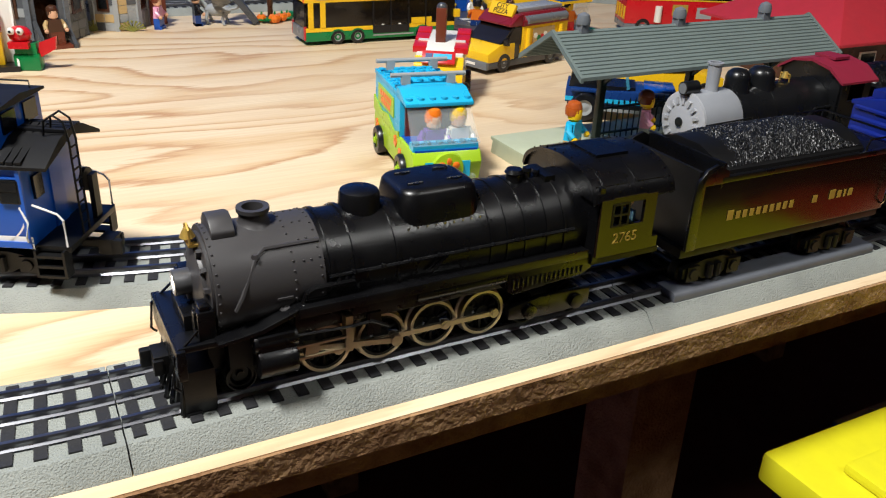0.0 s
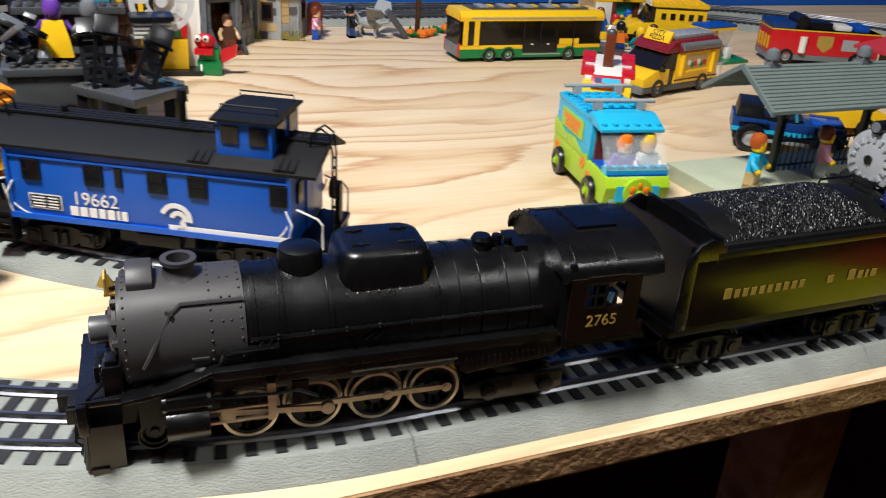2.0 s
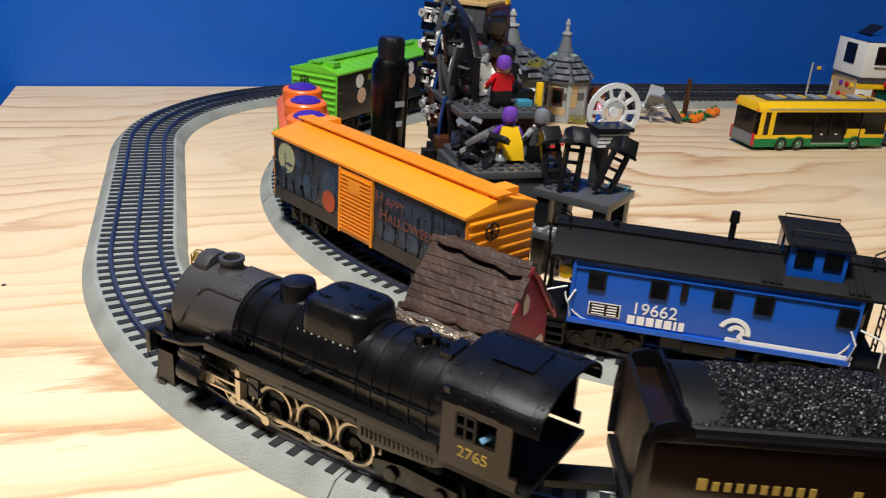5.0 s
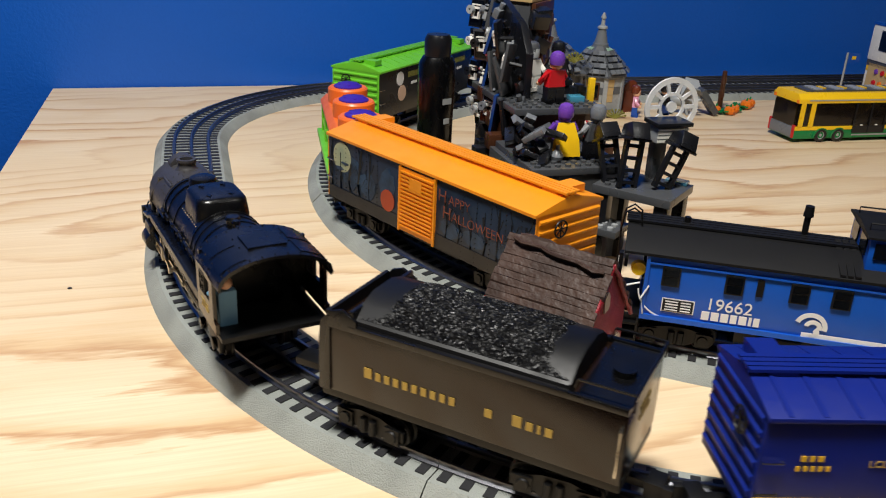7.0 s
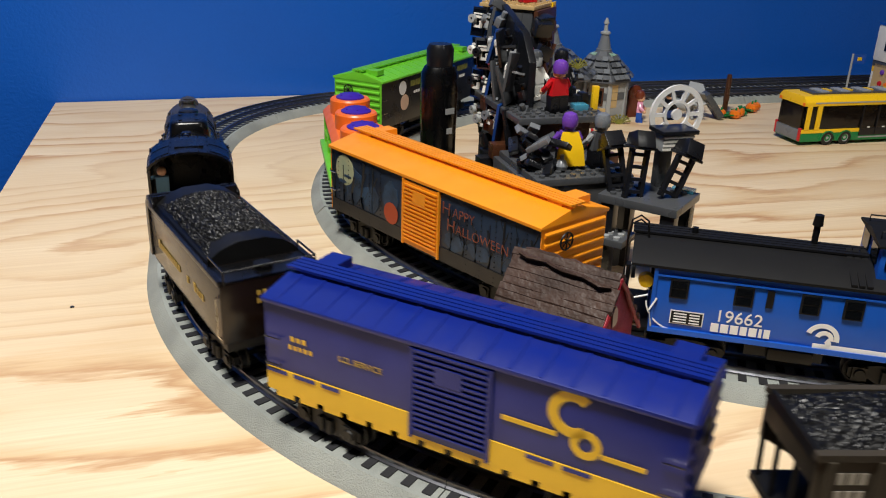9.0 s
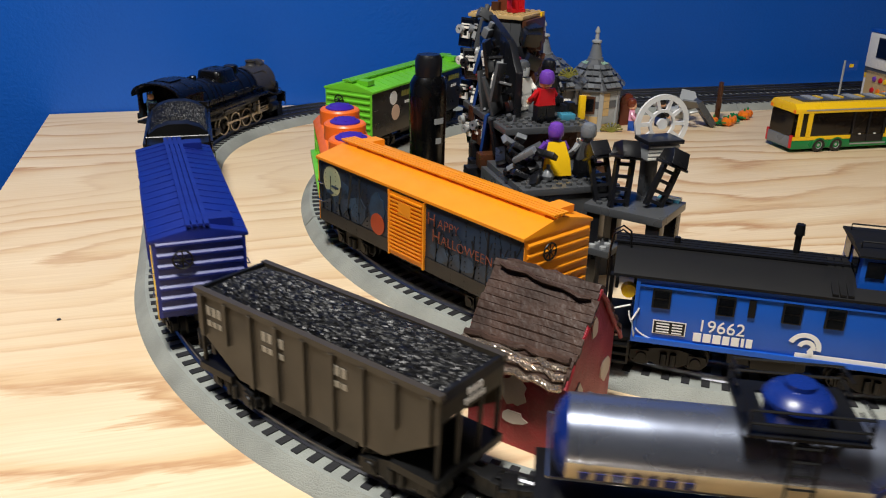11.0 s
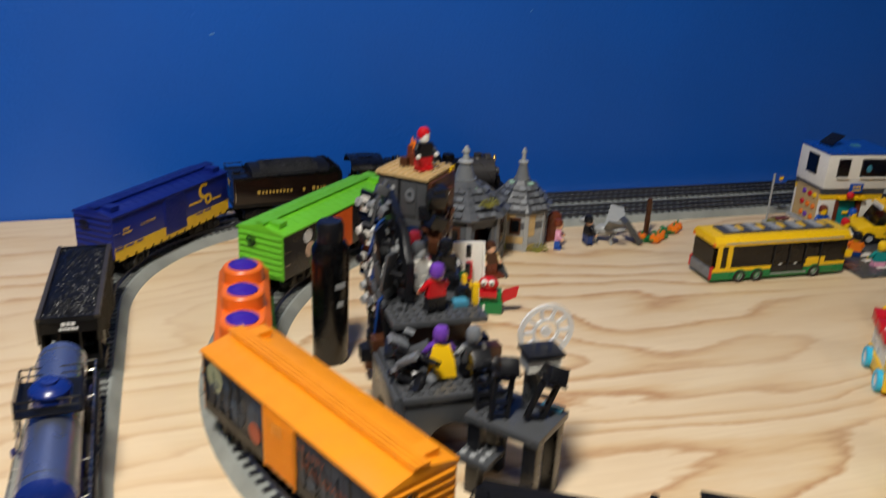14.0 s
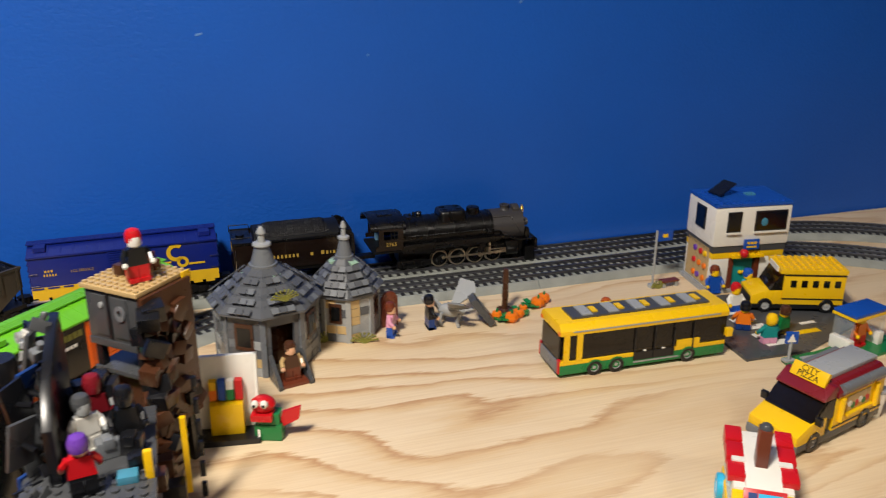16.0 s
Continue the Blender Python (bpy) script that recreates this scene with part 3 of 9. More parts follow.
def blue_yellow_boxcar():
    r = thing("boxcar", "dark blue boxcar with a yellow lower stripe and yellow lettering", "boxcar", group="running train")
    tr = boxcar(r, CAR_BLUE, CAR_BLUE, CAR_BLUE, CAR_BLUE, CAR_YELLOW, 0.198, 0.0515, 0.0688, 0.0210, True, 0.0060)
    for s in (-1, 1):
        y = s * 0.0261
        m = side_plane(-0.057 * s, y, 0.0505)
        g = Geo()
        ring(g, 0.0060, 0.0105, 50, 310, m @ pose(-0.003, 0.006, 0))
        ring(g, 0.0032, 0.0066, 0, 360, m @ pose(0.0035, -0.006, 0))
        bars([0.024], 0.0022, 0, g, m @ pose(-0.021, -0.005, 0))
        bars([0.018], 0.0022, 0, g, m @ pose(0.019, -0.009, 0))
        bars([0.0022, 0.0018, 0.0022], 0.0024, 0.0013, g, m @ pose(-0.137, 0.000, 0))
        bars([0.0016] * 5, 0.0022, 0.0013, g, m @ pose(-0.136, -0.0045, 0))
        part("painted_mark", g, CAR_YELLOW, r, "yellow painted monogram and marks")
        words("side_lettering", "LCL SERVICE", 0.0042, GOLD, r, side_plane(0.046 * s, y, 0.048), "yellow service lettering")
        g = Geo()
        bars([0.012, 0.012, 0.010], 0.0018, 0.004, g, side_plane(0.078 * s, y + s * 0.0005, 0.031))
        bars([0.012, 0.012], 0.0018, 0.004, g, side_plane(-0.05 * s, y + s * 0.0005, 0.031))
        part("data_lines", g, CAR_BLUE, r, "small blue data lines on the stripe")
    return r, tr


def halloween_boxcar():
    r = thing("boxcar", "orange-roofed boxcar with a printed dark night scene on its sides", "boxcar", group="parked train")
    boxcar(r, NIGHT, ORANGE, ORANGE, ORANGE, ribbed=False)
    for s in (-1, 1):
        y = s * 0.0293
        part("printed_band", Geo().box(-0.1075, 0.1075, y - 0.0003, y + 0.0003, 0.0186, 0.0285), NIGHT_LOW, r, "printed dark ground band")
        rnd = random.Random(5)
        def blob(cx, cz, w, h, n=18, rough=0.35):
            return [(cx + w * math.cos(6.2832 * k / n) * rnd.uniform(1 - rough, 1), max(0.0287, min(0.0655, cz + h * math.sin(6.2832 * k / n) * rnd.uniform(1 - rough, 1)))) for k in range(n)]
        for cx, cz, w, h in ((0.078, 0.045, 0.014, 0.016), (0.058, 0.040, 0.012, 0.012), (0.034, 0.046, 0.011, 0.014), (-0.034, 0.035, 0.013, 0.007), (-0.058, 0.036, 0.013, 0.006), (-0.082, 0.036, 0.012, 0.007), (-0.094, 0.047, 0.008, 0.008)):
            part("printed_mist", Geo().prism(blob(cx * s, cz, w, h), y - 0.0003, y + 0.0001, "y"), HAZE_INK, r, "printed blue mist")
        moon = part("printed_moon", ring(Geo(), 0, 0.0115, 0, 360, side_plane(s * 0.090, y, 0.0535)), MOON, r, "printed pale moon")
        for cx, cz, w, h in ((0.086, 0.0495, 0.006, 0.0012), (0.093, 0.0445, 0.006, 0.0018)):
            part("printed_cloud", Geo().prism(blob(cx * s, cz, w, h), y + s * 0.0004 - 0.0002, y + s * 0.0004 + 0.0002, "y"), HAZE_INK, moon)
        part("printed_pumpkin", ring(Geo(), 0, 0.0080, 0, 360, side_plane(s * 0.033, y + s * 0.0003, 0.036)), PUMPKIN_INK, r, "printed orange pumpkin")
        g = Geo()
        for i in range(18):
            x = (0.104 - i * 0.0122) * s
            if abs(x) < 0.022 or abs(x - 0.033 * s) < 0.010:
                continue
            top = 0.047 + 0.018 * rnd.random()
            lean = rnd.uniform(-0.002, 0.002)
            g.tube([(x, y, 0.0285), (x + lean, y, 0.038), (x - lean, y, top)], 0.0005 + 0.0007 * rnd.random(), 4)
            for k in range(4):
                z = 0.035 + 0.007 * k
                if z < top:
                    dx = rnd.uniform(-0.007, 0.007)
                    g.tube([(x, y, z), (x + dx * 0.6, y, z + 0.004), (x + dx, y, z + 0.0085)], 0.0003, 4)
        part("printed_trees", g, TREE_INK, r, "printed bare black trees")
        g = Geo()
        for x in (-0.098, -0.085, -0.072, -0.059, -0.046, 0.046, 0.059, 0.072, 0.085, 0.098):
            for k in range(14):
                g.box(x - 0.0003, x + 0.0003, y - 0.0004, y + s * 0.0002 + 0.0004, 0.0205 + k * 0.0034, 0.0210 + k * 0.0034)
        tagged(part("rivet_lines", g, NIGHT_LOW, r, "lines of tiny rivets"), kind="stuff")
        for first, rest, x, z in (("H", "APPY", 0.0270, 0.0560), ("H", "ALLOWEEN", 0.0320, 0.0455)):
            words("printed_letter", first, 0.0122, WORD_INK, r, side_plane(-x * s, y + s * 0.0014, z + 0.0008), "dull orange printed capital", -0.00014)
            words("printed_word", rest, 0.0092, WORD_INK, r, side_plane(-(x + 0.0042 + 0.0031 * len(rest)) * s, y + s * 0.0014, z), "dull orange printed word", -0.00014)
    return r


def green_boxcar():
    r = thing("boxcar", "lime green boxcar with black printed sides and an orange door", "boxcar", group="parked train")
    boxcar(r, BLK, GREEN, GREEN, HOT_ORANGE)
    pumpkin = surface("pale_pumpkin_print", "d9b9a0", 0.5)
    for s in (-1, 1):
        y = s * 0.0293
        for x in (0.055, -0.055):
            g = Geo()
            ring(g, 0, 0.0075, 0, 360, side_plane(s * x - 0.012, y, 0.056))
            part("printed_moon", g, WHITE_INK, r, "white printed moon")
            g = Geo()
            ring(g, 0, 0.0085, 0, 360, side_plane(s * x - 0.008, y + s * 0.0002, 0.040))
            part("printed_pumpkin", g, pumpkin, r, "pale printed pumpkin")
            g = Geo()
            bars([0.005, 0.004, 0.005, 0.004, 0.005], 0.006, 0.001, g, side_plane(s * x + 0.018, y, 0.058))
            part("printed_line", g, OLIVE, r, "olive printed line")
            g = Geo()
            bars([0.004, 0.003, 0.004], 0.003, 0.001, g, side_plane(s * x + 0.018, y, 0.048))
            part("printed_line", g, WHITE_INK, r, "white printed line")
    return r


def vat_car():
    r = thing("vat_car", "orange and green vat car with three purple-capped round vats", "railway car", group="parked train")
    part("frame", Geo().box(-0.090, 0.090, -0.027, 0.027, 0.0165, 0.022).box(-0.09, 0.09, -0.006, 0.006, 0.012, 0.0165), GREEN, r, bevel=0.0008)
    for s in (-1, 1):
        g = Geo()
        for i in range(5):
            x = -0.082 + i * 0.041
            g.box(x - 0.0025, x + 0.0025, s * 0.0215 - 0.0015, s * 0.0215 + 0.0015, 0.022, 0.049)
        g.box(-0.088, 0.088, s * 0.0215 - 0.0012, s * 0.0215 + 0.0012, 0.045, 0.049).box(-0.088, 0.088, s * 0.0215 - 0.001, s * 0.0215 + 0.001, 0.032, 0.034)
        part("side_frame", g, GREEN, r, "green open side frame")
    part("top_deck", Geo().prism([(-0.0235, 0.048), (-0.0235, 0.0505), (-0.018, 0.0560), (0.018, 0.0560), (0.0235, 0.0505), (0.0235, 0.048)], -0.090, 0.090), HOT_ORANGE, r, "orange top deck", 0.0008)
    for x in (-0.056, 0.0, 0.056):
        v = part("vat", Geo().lathe([(0, 0), (0.0185, 0), (0.0185, 0.0465), (0.0172, 0.0480), (0.0, 0.0480)], 24), HOT_ORANGE, r, "round orange vat", at=pose(x, 0, 0.022))
        g = Geo().lathe([(0, 0), (0.0132, 0), (0.0132, 0.001), (0.009, 0.0034), (0.004, 0.0044), (0, 0.0046)], 20)
        for k in range(6):
            g.cyl((0, 0, 0.003), (0.010 * math.cos(k * 1.047), 0.010 * math.sin(k * 1.047), 0.0026), 0.001, n=5)
        part("cap", g, PURPLE, v, "purple domed cap", at=pose(0, 0, 0.0480))
    for s in (-1, 1):
        coupler(r, s * 0.091, s)
        truck(r, s * 0.062)
    return r


def heap(geo, x0, x1, hy, z0, top, nx, ny, seed, mi=0, edge=0.35):
    """A rough mound of coal: a jittered grid with an uneven top."""
    rnd = random.Random(seed)
    vs, fs = [], []
    for i in range(nx + 1):
        for j in range(ny + 1):
            a, b = i / nx, j / ny
            inner = 0 < i < nx and 0 < j < ny
            lift = min(1, min(a, 1 - a) / edge * 2) ** 0.6 * (1 - abs(2 * b - 1) ** 2.6)
            x = x0 + (x1 - x0) * (a + (rnd.uniform(-0.4, 0.4) / nx if inner else 0))
            y = -hy + 2 * hy * (b + (rnd.uniform(-0.4, 0.4) / ny if inner else 0))
            vs.append((x, y, z0 + (top * lift + rnd.uniform(-0.0005, 0.0005) if inner else 0)))
    for i in range(nx):
        for j in range(ny):
            k = i * (ny + 1) + j
            fs += [(k, k + ny + 1, k + ny + 2), (k, k + ny + 2, k + 1)]
    geo.add(vs, fs, mi)
    geo.add([(x0, -hy, z0 - 0.002), (x1, -hy, z0 - 0.002), (x1, hy, z0 - 0.002), (x0, hy, z0 - 0.002)], [(0, 3, 2, 1)], mi)
    return geo


def coal_part(parent, label, *args):
    ob = part("coal_load", heap(Geo(), *args), COAL, parent, label)
    ob.data.polygons.foreach_set("use_smooth", [False] * len(ob.data.polygons))
    return ob


HOPPER_SIDE = surface("sooty_brown_hopper_paint", "3a342b", 0.45, vary=0.2, grain=50)


def hopper():
    r = thing("hopper_car", "sooty black ribbed hopper car heaped with glinting coal", "hopper car", group="running train")
    hx, hy, zt = 0.081, 0.0225, 0.0590
    for s in (-1, 1):
        g = Geo().prism([(-hx, zt), (-hx, 0.036), (-0.050, 0.0160), (0.050, 0.0160), (hx, 0.036), (hx, zt)], s * hy - 0.0008, s * hy + 0.0008, "y")
        g.box(-hx - 0.001, hx + 0.001, s * hy - 0.0018, s * hy + 0.0018, zt - 0.0022, zt + 0.0008)
        for i in range(9):
            x = -0.076 + i * 0.019
            zb = 0.0165 if abs(x) < 0.052 else 0.034
            g.box(x - 0.0014, x + 0.0014, s * (hy + 0.0012) - 0.0016, s * (hy + 0.0012) + 0.0016, zb, zt - 0.002)
        part("side", g, HOPPER_SIDE, r, "brown-black ribbed side")
        g = Geo()
        for x, w in ((0.067, 3), (0.022, 4), (-0.022, 3)):
            bars([0.0030] * w, 0.0050, 0.0012, g, side_plane(x * s, s * (hy + 0.001), 0.049))
            bars([0.0030] * w, 0.0030, 0.0012, g, side_plane(x * s, s * (hy + 0.001), 0.042))
        part("painted_mark", g, surface("faded_white_ink", "9c968a", 0.6), r, "faded pale marks")
    for s in (-1, 1):
        g = Geo().prism([(s * hx, zt), (s * 0.032, 0.016), (s * 0.035, 0.016), (s * (hx + 0.001), zt - 0.004)], -hy, hy, "y")
        g.box(min(s * hx, s * (hx - 0.002)), max(s * hx, s * (hx - 0.002)), -hy, hy, zt - 0.014, zt + 0.0005)
        for y in (-0.022, -0.008, 0.008, 0.022):
            g.tube([(s * (hx - 0.001), y, zt - 0.012), (s * (hx - 0.002), y, 0.016)], 0.0012, 5)
        g.box(min(s * (hx - 0.026), s * hx), max(s * (hx - 0.026), s * hx), -0.025, 0.025, 0.0125, 0.0165)
        e = part("end_sheet", g, MBLACK, r, "open sloped end with braces")
        if s < 0:
            g = Geo()
            bars([0.003, 0.0025, 0.003], 0.0032, 0.001, g, pose(-hx - 0.0008, 0, zt - 0.0055, 90, 0, -90))
            bars([0.0022] * 5, 0.0026, 0.0008, g, pose(-hx - 0.0008, 0, zt - 0.0100, 90, 0, -90))
            part("end_marks", g, WHITE_INK, e, "small white marks")
        coupler(r, s * (hx + 0.001), s)
    part("underframe", Geo().box(-hx + 0.004, hx - 0.004, -0.005, 0.005, 0.0105, 0.0165).box(-0.03, 0.03, -0.02, 0.02, 0.009, 0.018), MBLACK, r)
    coal_part(r, "heaped glinting black coal", -hx + 0.002, hx - 0.002, hy - 0.001, zt - 0.002, 0.0085, 200, 66, 3)
    return r, [truck(r, x) for x in (0.054, -0.054)]


def tank_car():
    r = thing("tank_car", "silver tank car with blue ends, cream band and railed dome", "tank car", group="running train")
    hx, rad, zc = 0.088, 0.0178, 0.0420
    g = Geo()
    n = 40
    prof = [(-hx - 0.006, 0.002), (-hx - 0.0055, 0.009), (-hx - 0.003, 0.0145), (-hx, rad), (-hx + 0.008, rad), (-hx + 0.008, rad + 0.0005), (-hx + 0.0095, rad + 0.0005), (-hx + 0.0095, rad)]
    prof = prof + [(-x, q) for x, q in reversed(prof)]
    loops = [[(x, q * math.cos(6.2832 * (i + 0.5) / n), zc + q * math.sin(6.2832 * (i + 0.5) / n)) for i in range(n)] for x, q in prof]
    k = len(g.f)
    g.rings(loops)
    for fi in range(k, len(g.f)):
        c = sum((Vector(g.v[i]) for i in g.f[fi]), Vector()) / len(g.f[fi])
        a = math.degrees(math.atan2(c.z - zc, abs(c.y)))
        g.m[fi] = 2 if abs(c.x) > hx - 0.004 else (1 if -48 < a < -4 else (0 if a >= -4 else 2))
    part("tank", g, [SILVER, CREAM, DEEP_BLUE], r, "silver tank with a cream band and deep blue ends")
    for s in (-1, 1):
        g = Geo()
        y, z = s * 0.0168, zc - 0.0070
        m = side_plane(0, y, z) @ pose(0, 0, 0.0008, 22)
        bars([0.004, 0.004, 0.005, 0.004, 0.004, 0.005, 0.004], 0.0055, 0.0025, g, m @ pose(-0.06, 0, 0))
        ring(g, 0.004, 0.0072, 40, 320, m @ pose(0.035, 0.007, 0))
        ring(g, 0.002, 0.0045, 0, 360, m @ pose(0.040, -0.003, 0))
        part("painted_mark", g, CAR_BLUE, r, "blue painted monogram and marks")
    d = part("dome", Geo().lathe([(0, 0), (0.0125, 0), (0.0125, 0.010), (0.0135, 0.0102), (0.0135, 0.0120), (0.011, 0.0150), (0.006, 0.0165), (0.006, 0.0185), (0, 0.019)], 24), DEEP_BLUE, r, "deep blue dome with a hatch", at=pose(0, 0, zc + rad - 0.002))
    zp = zc + rad + 0.0025
    g = Geo()
    for a, b, c, e in ((-0.023, 0.023, 0.013, 0.021), (-0.023, 0.023, -0.021, -0.013), (-0.023, -0.013, -0.013, 0.013), (0.013, 0.023, -0.013, 0.013)):
        g.box(a, b, c, e, zp, zp + 0.0012)
    for x in (-0.022, 0.022):
        for y in (-0.020, 0.020):
            g.tube([(x, y, zp), (x, y, zp + 0.0115)], 0.0007, 5)
    for z in (0.006, 0.0115):
        for s in (-1, 1):
            g.tube([(-0.022, s * 0.020, zp + z), (0.022, s * 0.020, zp + z)], 0.0006, 5)
            g.tube([(s * 0.022, -0.020, zp + z), (s * 0.022, -0.006, zp + z)], 0.0006, 5)
            g.tube([(s * 0.022, 0.020, zp + z), (s * 0.022, 0.006, zp + z)], 0.0006, 5)
    part("dome_platform", g, MBLACK, r, "black railed platform round the dome")
    for s in (-1, 1):
        g = Geo()
        for x in (-0.005, 0.005):
            g.tube([(x, s * 0.021, zp), (x, s * 0.0215, zc), (x, s * 0.0215, 0.012)], 0.0006, 5)
        for i in range(9):
            z = 0.016 + i * 0.0055
            yy = 0.0245 if z < zc else 0.0245 - 0.0035 * (z - zc) / (zp - zc)
            g.tube([(-0.005, s * yy, z), (0.005, s * yy, z)], 0.0005, 5)
        part("ladder", g, MBLACK, r, "black side ladder")
        part("saddle_bolt", Geo().box(0.060, 0.068, s * 0.016 - 0.003, s * 0.016 + 0.003, 0.014, 0.022).box(-0.068, -0.060, s * 0.016 - 0.003, s * 0.016 + 0.003, 0.014, 0.022), STEEL, r, "bright tank saddle block", 0.0008)
        g = Geo().tube([(-hx - 0.007, s * 0.0235, zc - 0.005), (hx + 0.007, s * 0.0235, zc - 0.005)], 0.0006, 5)
        g.tube([(s * (hx + 0.007), -0.0235, zc - 0.005), (s * (hx + 0.007), 0.0235, zc - 0.005)], 0.0006, 5)
        for x in (-0.08, -0.04, 0.04, 0.08):
            g.tube([(x, s * 0.0235, zc - 0.005), (x, s * 0.0168, zc - 0.006)], 0.0005, 4)
        part("handrail", g, STEEL, r, "bright wire handrail")
    part("underframe", Geo().box(-hx - 0.012, hx + 0.012, -0.012, 0.012, 0.0125, 0.0175), MBLACK, r, "black centre sill", 0.0006)
    for x0, x1 in ((-hx - 0.012, -hx + 0.03), (hx - 0.03, hx + 0.012)):
        part("end_deck", Geo().box(x0, x1, -0.0240, 0.0240, 0.0147, 0.0178), MBLACK, r, "black end deck", 0.0006)
    part("brake_box", Geo().box(-0.02, 0.02, -0.018, 0.018, 0.008, 0.0181), MBLACK, r, "", 0.0006)
    for k in (-1, 1):
        part("side_sill", Geo().box(-hx - 0.010, hx + 0.010, k * 0.0232 - 0.0012, k * 0.0232 + 0.0012, 0.0122, 0.0168), MBLACK, r, "thin black side sill")
    for s in (-1, 1):
        coupler(r, s * (hx + 0.012), s)
    return r, [truck(r, x) for x in (0.062, -0.062)]


def caboose(r, paint, roof_mat, rail_mat, cup_x, window_x, lit=None, stack_x=None, cup_top=0.0815, hx=0.0762, truck_x=0.054):
    hy, z0, ze, zr = 0.0275, 0.0195, 0.0590, 0.0690
    part("body", Geo().prism([(-hy, z0), (-hy, ze), (0, zr - 0.001), (hy, ze), (hy, z0)], -hx, hx), paint, r, bevel=0.0004)
    g = Geo()
    for s in (-1, 1):
        g.box(-hx, hx, s * (hy + 0.0006) - 0.0009, s * (hy + 0.0006) + 0.0009, z0, z0 + 0.003)
        g.box(-hx, hx, s * (hy + 0.0004) - 0.0006, s * (hy + 0.0004) + 0.0006, 0.0535, 0.0545)
        for x in (-hx + 0.001, hx - 0.001):
            g.box(x - 0.001, x + 0.001, s * (hy + 0.0005) - 0.0008, s * (hy + 0.0005) + 0.0008, z0, ze)
    part("side_beading", g, paint, r)
    def roof_piece(x0, x1):
        return Geo().prism([(-hy - 0.0020, ze - 0.0006), (-hy - 0.0020, ze + 0.0010), (-0.012, zr - 0.0005), (0, zr + 0.0006), (0.012, zr - 0.0005), (hy + 0.0020, ze + 0.0010), (hy + 0.0020, ze - 0.0006), (0, zr - 0.0022)], x0, x1)
    roof_part = part("roof", roof_piece(-hx - 0.013, hx + 0.013), roof_mat, r, "black roof with wide eaves")
    for x0, x1 in ((-hx - 0.014, cup_x - 0.016), (cup_x + 0.016, hx + 0.014)):
        for i in range(4):
            part("walk_board", Geo().box(x0, x1, -0.0075 + i * 0.0038, -0.0045 + i * 0.0038, zr + 0.0006, zr + 0.0018), roof_mat, roof_part)
    for x in (cup_x - 0.022, cup_x + 0.022):
        for i in range(3):
            k = -0.0055 + i * 0.0038
            part("walk_board", Geo().prism([(-hy - 0.0015, ze + 0.003), (0, zr + 0.0026), (hy + 0.0015, ze + 0.003), (hy + 0.0015, ze + 0.0018), (0, zr + 0.0012), (-hy - 0.0015, ze + 0.0018)], x + k, x + k + 0.003), roof_mat, roof_part)
    cx, cy, zt = 0.0145, 0.0215, cup_top
    cup = part("cupola", Geo().box(cup_x - cx, cup_x + cx, -cy, cy, ze + 0.001, zt), paint, r, "box cupola", 0.0005)
    part("cupola_roof", Geo().prism([(-cy - 0.002, zt), (-cy - 0.002, zt + 0.0012), (0, zt + 0.0038), (cy + 0.002, zt + 0.0012), (cy + 0.002, zt)], cup_x - cx - 0.0022, cup_x + cx + 0.0022), roof_mat, cup)
    g = Geo()
    for s in (-1, 1):
        g.tube([(cup_x - cx, s * 0.014, zt + 0.0025), (cup_x - cx, s * 0.014, zt + 0.0060), (cup_x + cx, s * 0.014, zt + 0.0060), (cup_x + cx, s * 0.014, zt + 0.0025)], 0.0005, 5)
    part("roof_rail", g, roof_mat, cup, "thin wire roof rail")
    for s in (-1, 1):
        for k in (-1, 1):
            x = cup_x + k * 0.0073
            w = part("cupola_window", Geo().box(x - 0.0046, x + 0.0046, s * cy - 0.0008, s * cy + 0.0009, zt - 0.0110, zt - 0.0024), lit or DARKGLASS, cup, "lit window" if lit else "dark window")
        x = cup_x + s * cx
        for y in (-0.010, 0.010):
            part("cupola_window", Geo().box(x - 0.0009, x + 0.0009, y - 0.006, y + 0.006, zt - 0.0115, zt - 0.0020), lit or DARKGLASS, cup)
    for s in (-1, 1):
        for x in window_x:
            g = Geo().box(x - 0.0050, x + 0.0050, s * hy - 0.001, s * hy + 0.0014, 0.0415, 0.0530)
            w = part("window", g, MBLACK, r, "black-framed window", 0.0004)
            part("pane", Geo().box(x - 0.0040, x + 0.0040, s * hy, s * hy + 0.0017, 0.0477, 0.0522).box(x - 0.0040, x + 0.0040, s * hy, s * hy + 0.0015, 0.0422, 0.0470), DARKGLASS, w)
    for s in (-1, 1):
        xe = s * hx
        part("end_platform", Geo().box(min(xe, xe + s * 0.017), max(xe, xe + s * 0.017), -0.026, 0.026, 0.0170, 0.0200), MBLACK, r, bevel=0.0004)
        for k in (-1, 1):
            g = Geo()
            for i in range(3):
                g.box(min(xe + s * 0.001, xe + s * 0.014), max(xe + s * 0.001, xe + s * 0.014), k * 0.0265 - 0.004, k * 0.0265 + 0.003, 0.0045 + i * 0.0052, 0.0058 + i * 0.0052)
            for x in (xe + s * 0.0008, xe + s * 0.0142):
                g.box(x - 0.0006, x + 0.0006, k * 0.0265 - 0.004, k * 0.0265 + 0.003, 0.0045, 0.0185)
            part("steps", g, MBLACK, r, "black end steps")
            g = Geo().tube([(xe + s * 0.0155, k * 0.0262, 0.0200), (xe + s * 0.0155, k * 0.0262, 0.0335), (xe + s * 0.0130, k * 0.0262, 0.0365), (xe + s * 0.002, k * 0.0262, 0.0405)], 0.00055, 6)
